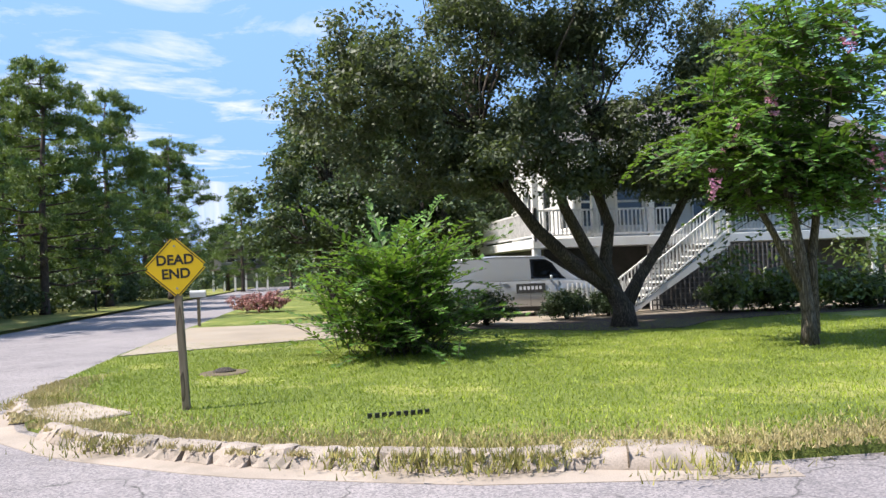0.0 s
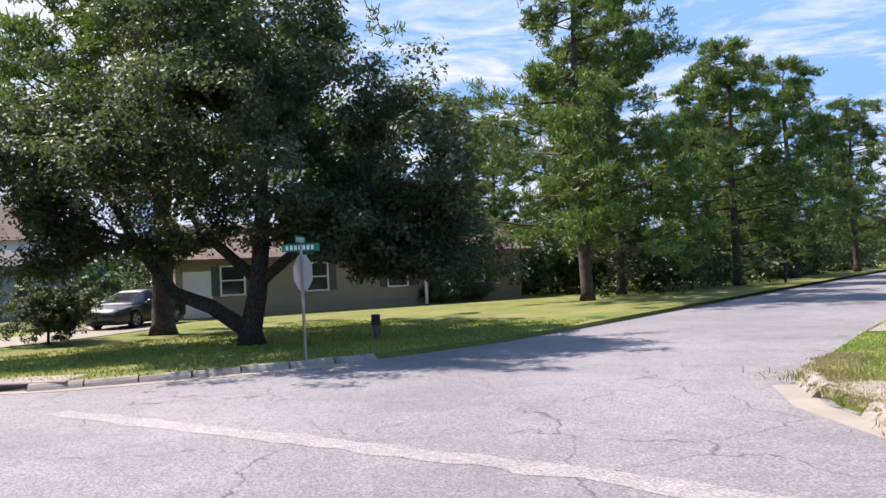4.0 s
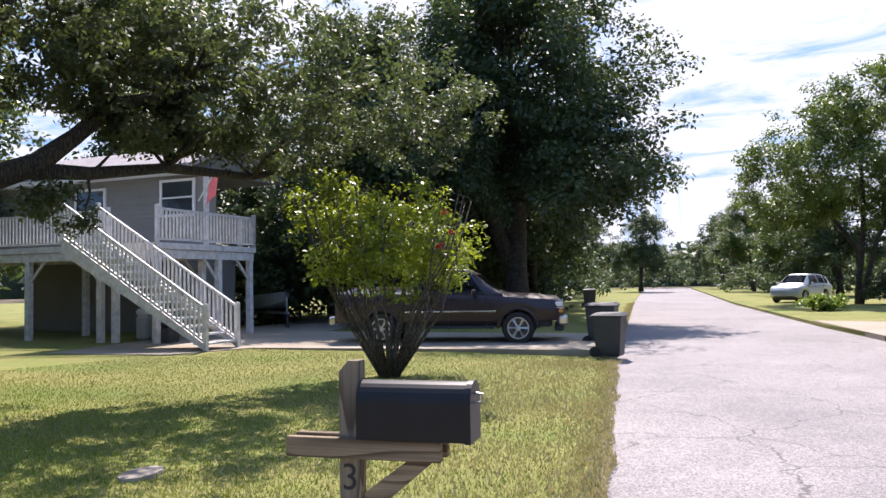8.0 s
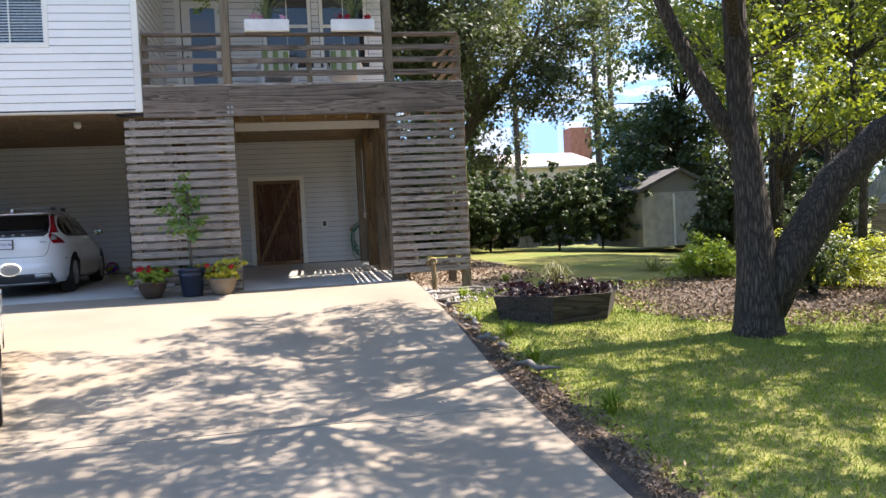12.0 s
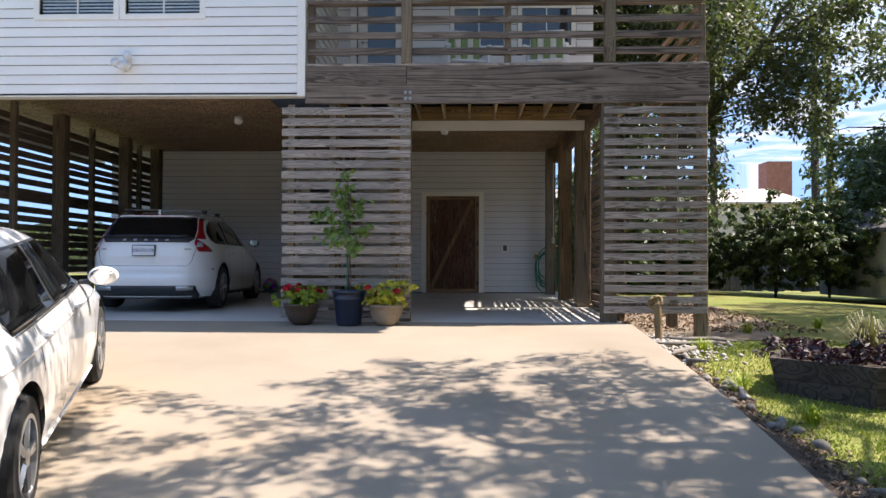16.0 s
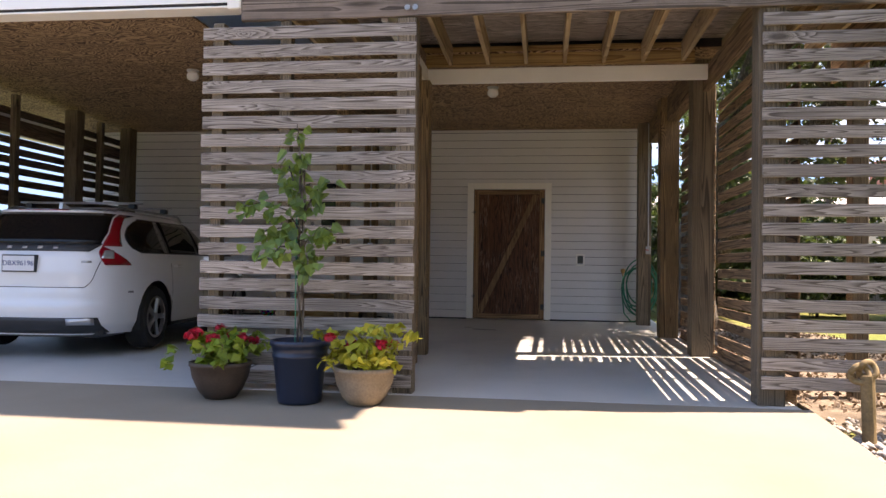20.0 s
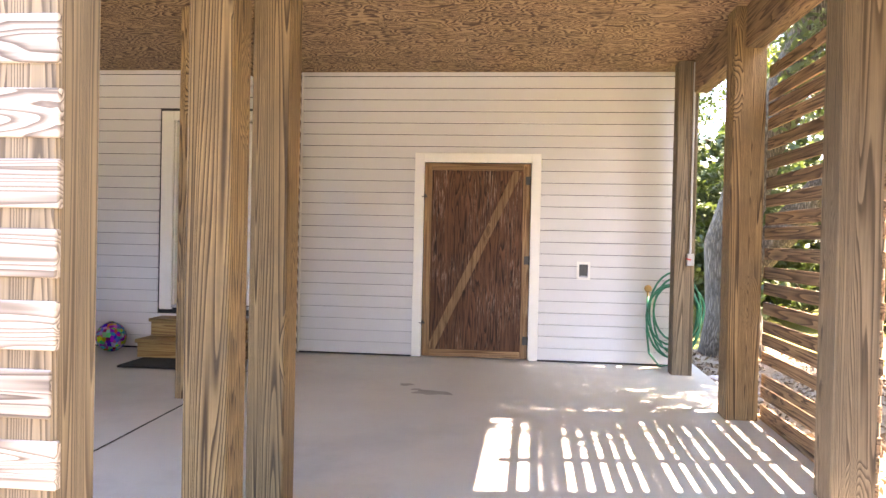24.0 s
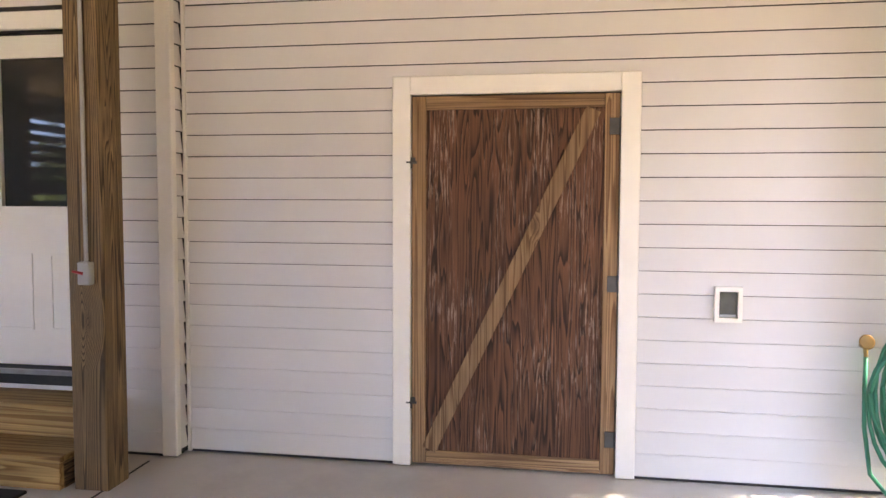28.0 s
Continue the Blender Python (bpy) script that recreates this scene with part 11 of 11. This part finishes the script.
def thicket(name, seed, spots, per, size, mat, label):
    """Undergrowth: low leafy clumps along given stretches (x0, y0, x1, y1, width, height, count)."""
    r = np.random.default_rng(seed)
    pts = []
    for x0, y0, x1, y1, wd, ht, n in spots:
        for k in range(n):
            u = r.random()
            x, y = x0 + (x1 - x0) * u + r.normal() * wd, y0 + (y1 - y0) * u + r.normal() * wd
            top = ht * (0.65 + 0.7 * noise.noise(Vector((x * 0.35, y * 0.35, 9))))
            pts.append((x, y, max(0.15, top * r.random() ** 0.7)))
    v, f = leaves(r, pts, per, 0.6, *size)
    return tagged(raw(name, v, f, mat), label, "undergrowth", kind="stuff")


thicket("thicket", 310, [(-16.5, 38, -13.8, 95, 1.2, 3.2, 1000), (-19.5, 41, -33, 49, 1.8, 4.4, 560), (-24, 40, -24, 90, 3.0, 3.8, 500), (3.5, 52, 6, 110, 2.0, 4.0, 420), (-60, 30, -40, 60, 4, 4.5, 300)], 30, (0.26, 0.14), "dark_leaf", "dark undergrowth between the pine trunks")
thicket("thicket", 311, [(-40, -6.5, -60, -8, 1.6, 3.0, 360), (-60, -7, -125, -9, 2.5, 4.5, 560), (-60, 15, -125, 14, 2.5, 4.5, 560), (-29, -16, -36, -12, 2.0, 3.4, 260), (-128, -12, -128, 16, 2.0, 6.5, 420)], 30, (0.30, 0.16), "dark_leaf", "dark undergrowth and hedges along the street")
thicket("thicket", 312, [(18, 22, 44, 20, 2.0, 3.0, 380), (12, 21.5, 20, 21.5, 0.5, 1.8, 160)], 30, (0.2, 0.1), "mid_leaf", "mixed green shrubs beyond the corner lawn")

thicket("thicket", 313, [(-3.5, -26.5, -8.0, -29.5, 0.7, 5.0, 240), (-5.0, -30, 4.0, -32, 1.0, 6.0, 200)], 30, (0.16, 0.08), "mid_leaf", "sunlit green undergrowth behind the house")

# ---- grass ----
def inside(poly, x, y):
    c = np.zeros(len(x), bool)
    for (x0, y0), (x1, y1) in zip(poly, poly[1:] + poly[:1]):
        hit = ((y0 > y) != (y1 > y)) & (x < (x1 - x0) * (y - y0) / (y1 - y0 + 1e-12) + x0)
        c ^= hit
    return c


def grass(name, xyz, h, w, mat, label, seed):
    """Single blades that lean every way."""
    rng = np.random.default_rng(seed)
    n = len(xyz)
    a = rng.random(n) * 2 * np.pi
    s = np.stack([np.cos(a), np.sin(a), 0 * a], 1) * (w * (0.6 + 0.8 * rng.random(n)) / 2)[:, None]
    hh = h * (0.5 + 0.9 * rng.random(n))
    b = rng.normal(size=(n, 3)) * 0.45; b[:, 2] = 1
    b /= np.linalg.norm(b, axis=1)[:, None]
    p = xyz - np.array([0, 0, 0.008])
    V = np.stack([p - s, p + s, p + b * hh[:, None]], 1).reshape(-1, 3)
    return tagged(raw(name, V, np.arange(3 * n).reshape(-1, 3), mat), label, "grass", kind="stuff")


rng = np.random.default_rng(301)
NEP = [(45, 6.4)] + NE_CURVE[::-1] + [(-4.0, 45), (45, 45)]
DRV = [(-4.0, 18.5), (-3.9, 27.6), (3, 27), (21, 29.5), (21, 23), (9, 22.6), (2, 20.8), (-1, 19.8)]


def scatter(n, x0, x1, y0, y1, keep):
    x, y = x0 + (x1 - x0) * rng.random(n), y0 + (y1 - y0) * rng.random(n)
    k = keep(x, y)
    return x[k], y[k]


x, y = scatter(300000, -5, 14, 6.5, 21, lambda x, y: inside(NEP, x, y) & (rng.random(len(x)) < np.clip(1.5 - (y - 7) / 14, 0.25, 1)))
grass("grass", np.stack([x, y, np.full(len(x), GN)], 1), 0.045, 0.014, "grass", "sunlit bright green lawn grass", 302)
e = np.array([(q[0], q[1]) for q in along([p for p in NE_CURVE if p[1] < 15] + [(14.0, 6.5)], 0.05)])
n_ = 46000
k = rng.integers(len(e), size=n_)
off = np.abs(rng.normal(size=n_)) * 0.5 - 0.16
clump = np.array([noise.noise(Vector((q * 0.31, 2.0, 0))) for q in k])
off = np.where((clump < 0.05) & (off < 0.06), off + 0.22, off)
x, y = e[k, 0] + off * 0.55 + rng.normal(size=n_) * 0.05, e[k, 1] + off * 0.85
grass("dry_grass", np.stack([x, y, np.full(len(x), GN)], 1), 0.06, 0.022, "straw", "dry straw-coloured grass along the kerb", 303)


pts = [(cx + rng.normal() * 0.34, cy + rng.normal() * 0.10, 0) for cx, cy, k in ((1.25, 7.62, 900), (1.75, 7.38, 700), (0.6, 7.95, 500), (-1.85, 9.3, 420), (-3.6, 12.6, 700), (3.2, 6.72, 260)) for _ in range(k)]
pts = np.array(pts); pts[:, 2] = -0.15 + 0.13 * rng.random(len(pts))
grass("kerb_weeds", pts, 0.10, 0.016, "straw_green", "yellow-green weeds growing over the kerb", 310)


def south(n, x0, x1, y0, y1, mat, name, label, seed, h, w, dens=lambda x, y: np.ones(len(x))):
    x, y = scatter(n, x0, x1, y0, y1, lambda x, y: (x < -4.15 - 0.25 * (y < -3)) & (rng.random(len(x)) < dens(x, y)) & (y < np.interp(x, EDGE_X, EDGE_Y) - 0.05) & ~((x < -17.2) & (y < -8.4)) & ~((x < -19.4) & (x > -24.8)))
    z = np.array([lot_z(a, b) for a, b in zip(x, y)])
    grass(name, np.stack([x, y, z], 1), h, w, mat, label, seed)


EDGE_X = list(np.linspace(-60, 10, 60)); EDGE_Y = [south_edge(v) for v in EDGE_X]
south(170000, -13, -4.1, -12.5, 0.8, "grass", "grass", "shaded green lawn grass under the oak", 304, 0.04, 0.014, lambda x, y: np.clip((x + 13) / 5.5, 0, 1) * np.clip(0.45 - y * 0.12, 0.35, 1))
south(14000, -20, -10, -9, 0.6, "grass", "grass", "sunlit lawn grass", 305, 0.035, 0.016)
south(90000, -20, -4.2, -10, 0.6, "straw_green", "dry_grass", "sunlit yellowing lawn grass", 308, 0.035, 0.015)
south(34000, -18, -4.2, -4.0, 0.8, "straw", "dry_grass", "dry straw-coloured grass patches", 306, 0.07, 0.022, lambda x, y: np.clip((y + 3.2) / 3.2, 0.05, 1) * np.array([0.5 + 0.9 * noise.noise(Vector((a * 0.6, b * 0.6, 5))) for a, b in zip(x, y)]))
x, y = scatter(30000, -22, -11, 7, 22, lambda x, y: inside([(-30, 6.8)] + NW_CURVE[1:] + [(-12, 24), (-30, 24)], x, y))
grass("grass", np.stack([x, y, np.full(len(x), GN)], 1), 0.06, 0.03, "grass", "shaded lawn grass below the corner oak", 307)
n_ = 15000
x = -5.2 - 50 * rng.random(n_) ** 2.2
x = x[(x > -19.4) | (x < -24.8)]
y = np.interp(x, EDGE_X, EDGE_Y) - np.abs(rng.normal(size=len(x))) * 0.22 + 0.10 + 0.10 * np.array([noise.noise(Vector((a * 1.3, 0, 3))) for a in x])
grass("dry_grass", np.stack([x, y, np.array([min(-0.12, lot_z(a, b - 0.2)) for a, b in zip(x, y)])], 1), 0.06, 0.022, "straw", "ragged dry grass at the road edge", 309)
# fallen leaves and chips in the beds
n = 4200
x, y = -4.15 - 3.0 * rng.random(n) ** 1.3, rng.uniform(-22.6, -13.6, n)
z = np.array([lot_z(min(p, -4.3), q) + 0.045 for p, q in zip(x, y)])
v_, f_ = leaves(rng, np.stack([x, y, z], 1), 1, 0.012, 0.075, 0.034)
tagged(raw("leaf_litter", v_, f_, "litter"), "dry leaf litter on bare ground beside the slab", "leaf litter", kind="stuff")
n = 5000
y = rng.uniform(-13.0, -2.8, n); x = -4.12 - np.abs(rng.normal(size=n)) * 0.16
z = np.array([lot_z(-4.25, b) + 0.045 for b in y])
v_, f_ = leaves(rng, np.stack([x, y, z], 1), 1, 0.012, 0.055, 0.02)
tagged(raw("leaf_litter", v_, f_, "litter"), "dry leaf litter and bark chips beside the drive", "leaf litter", kind="stuff")
n = 6000
r = np.sqrt(rng.random(n)) * 2.5; a = rng.random(n) * 6.283
x, y = -9.2 + r * np.cos(a), -9.9 + r * np.sin(a)
z = np.array([lot_z(p, q) + 0.05 * (1 - d / 3.0) + 0.022 for p, q, d in zip(x, y, r)])
v_, f_ = leaves(rng, np.stack([x, y, z], 1), 1, 0.012, 0.07, 0.03)
tagged(raw("leaf_litter", v_, f_, "litter"), "dry leaf litter under the oak", "leaf litter", kind="stuff")
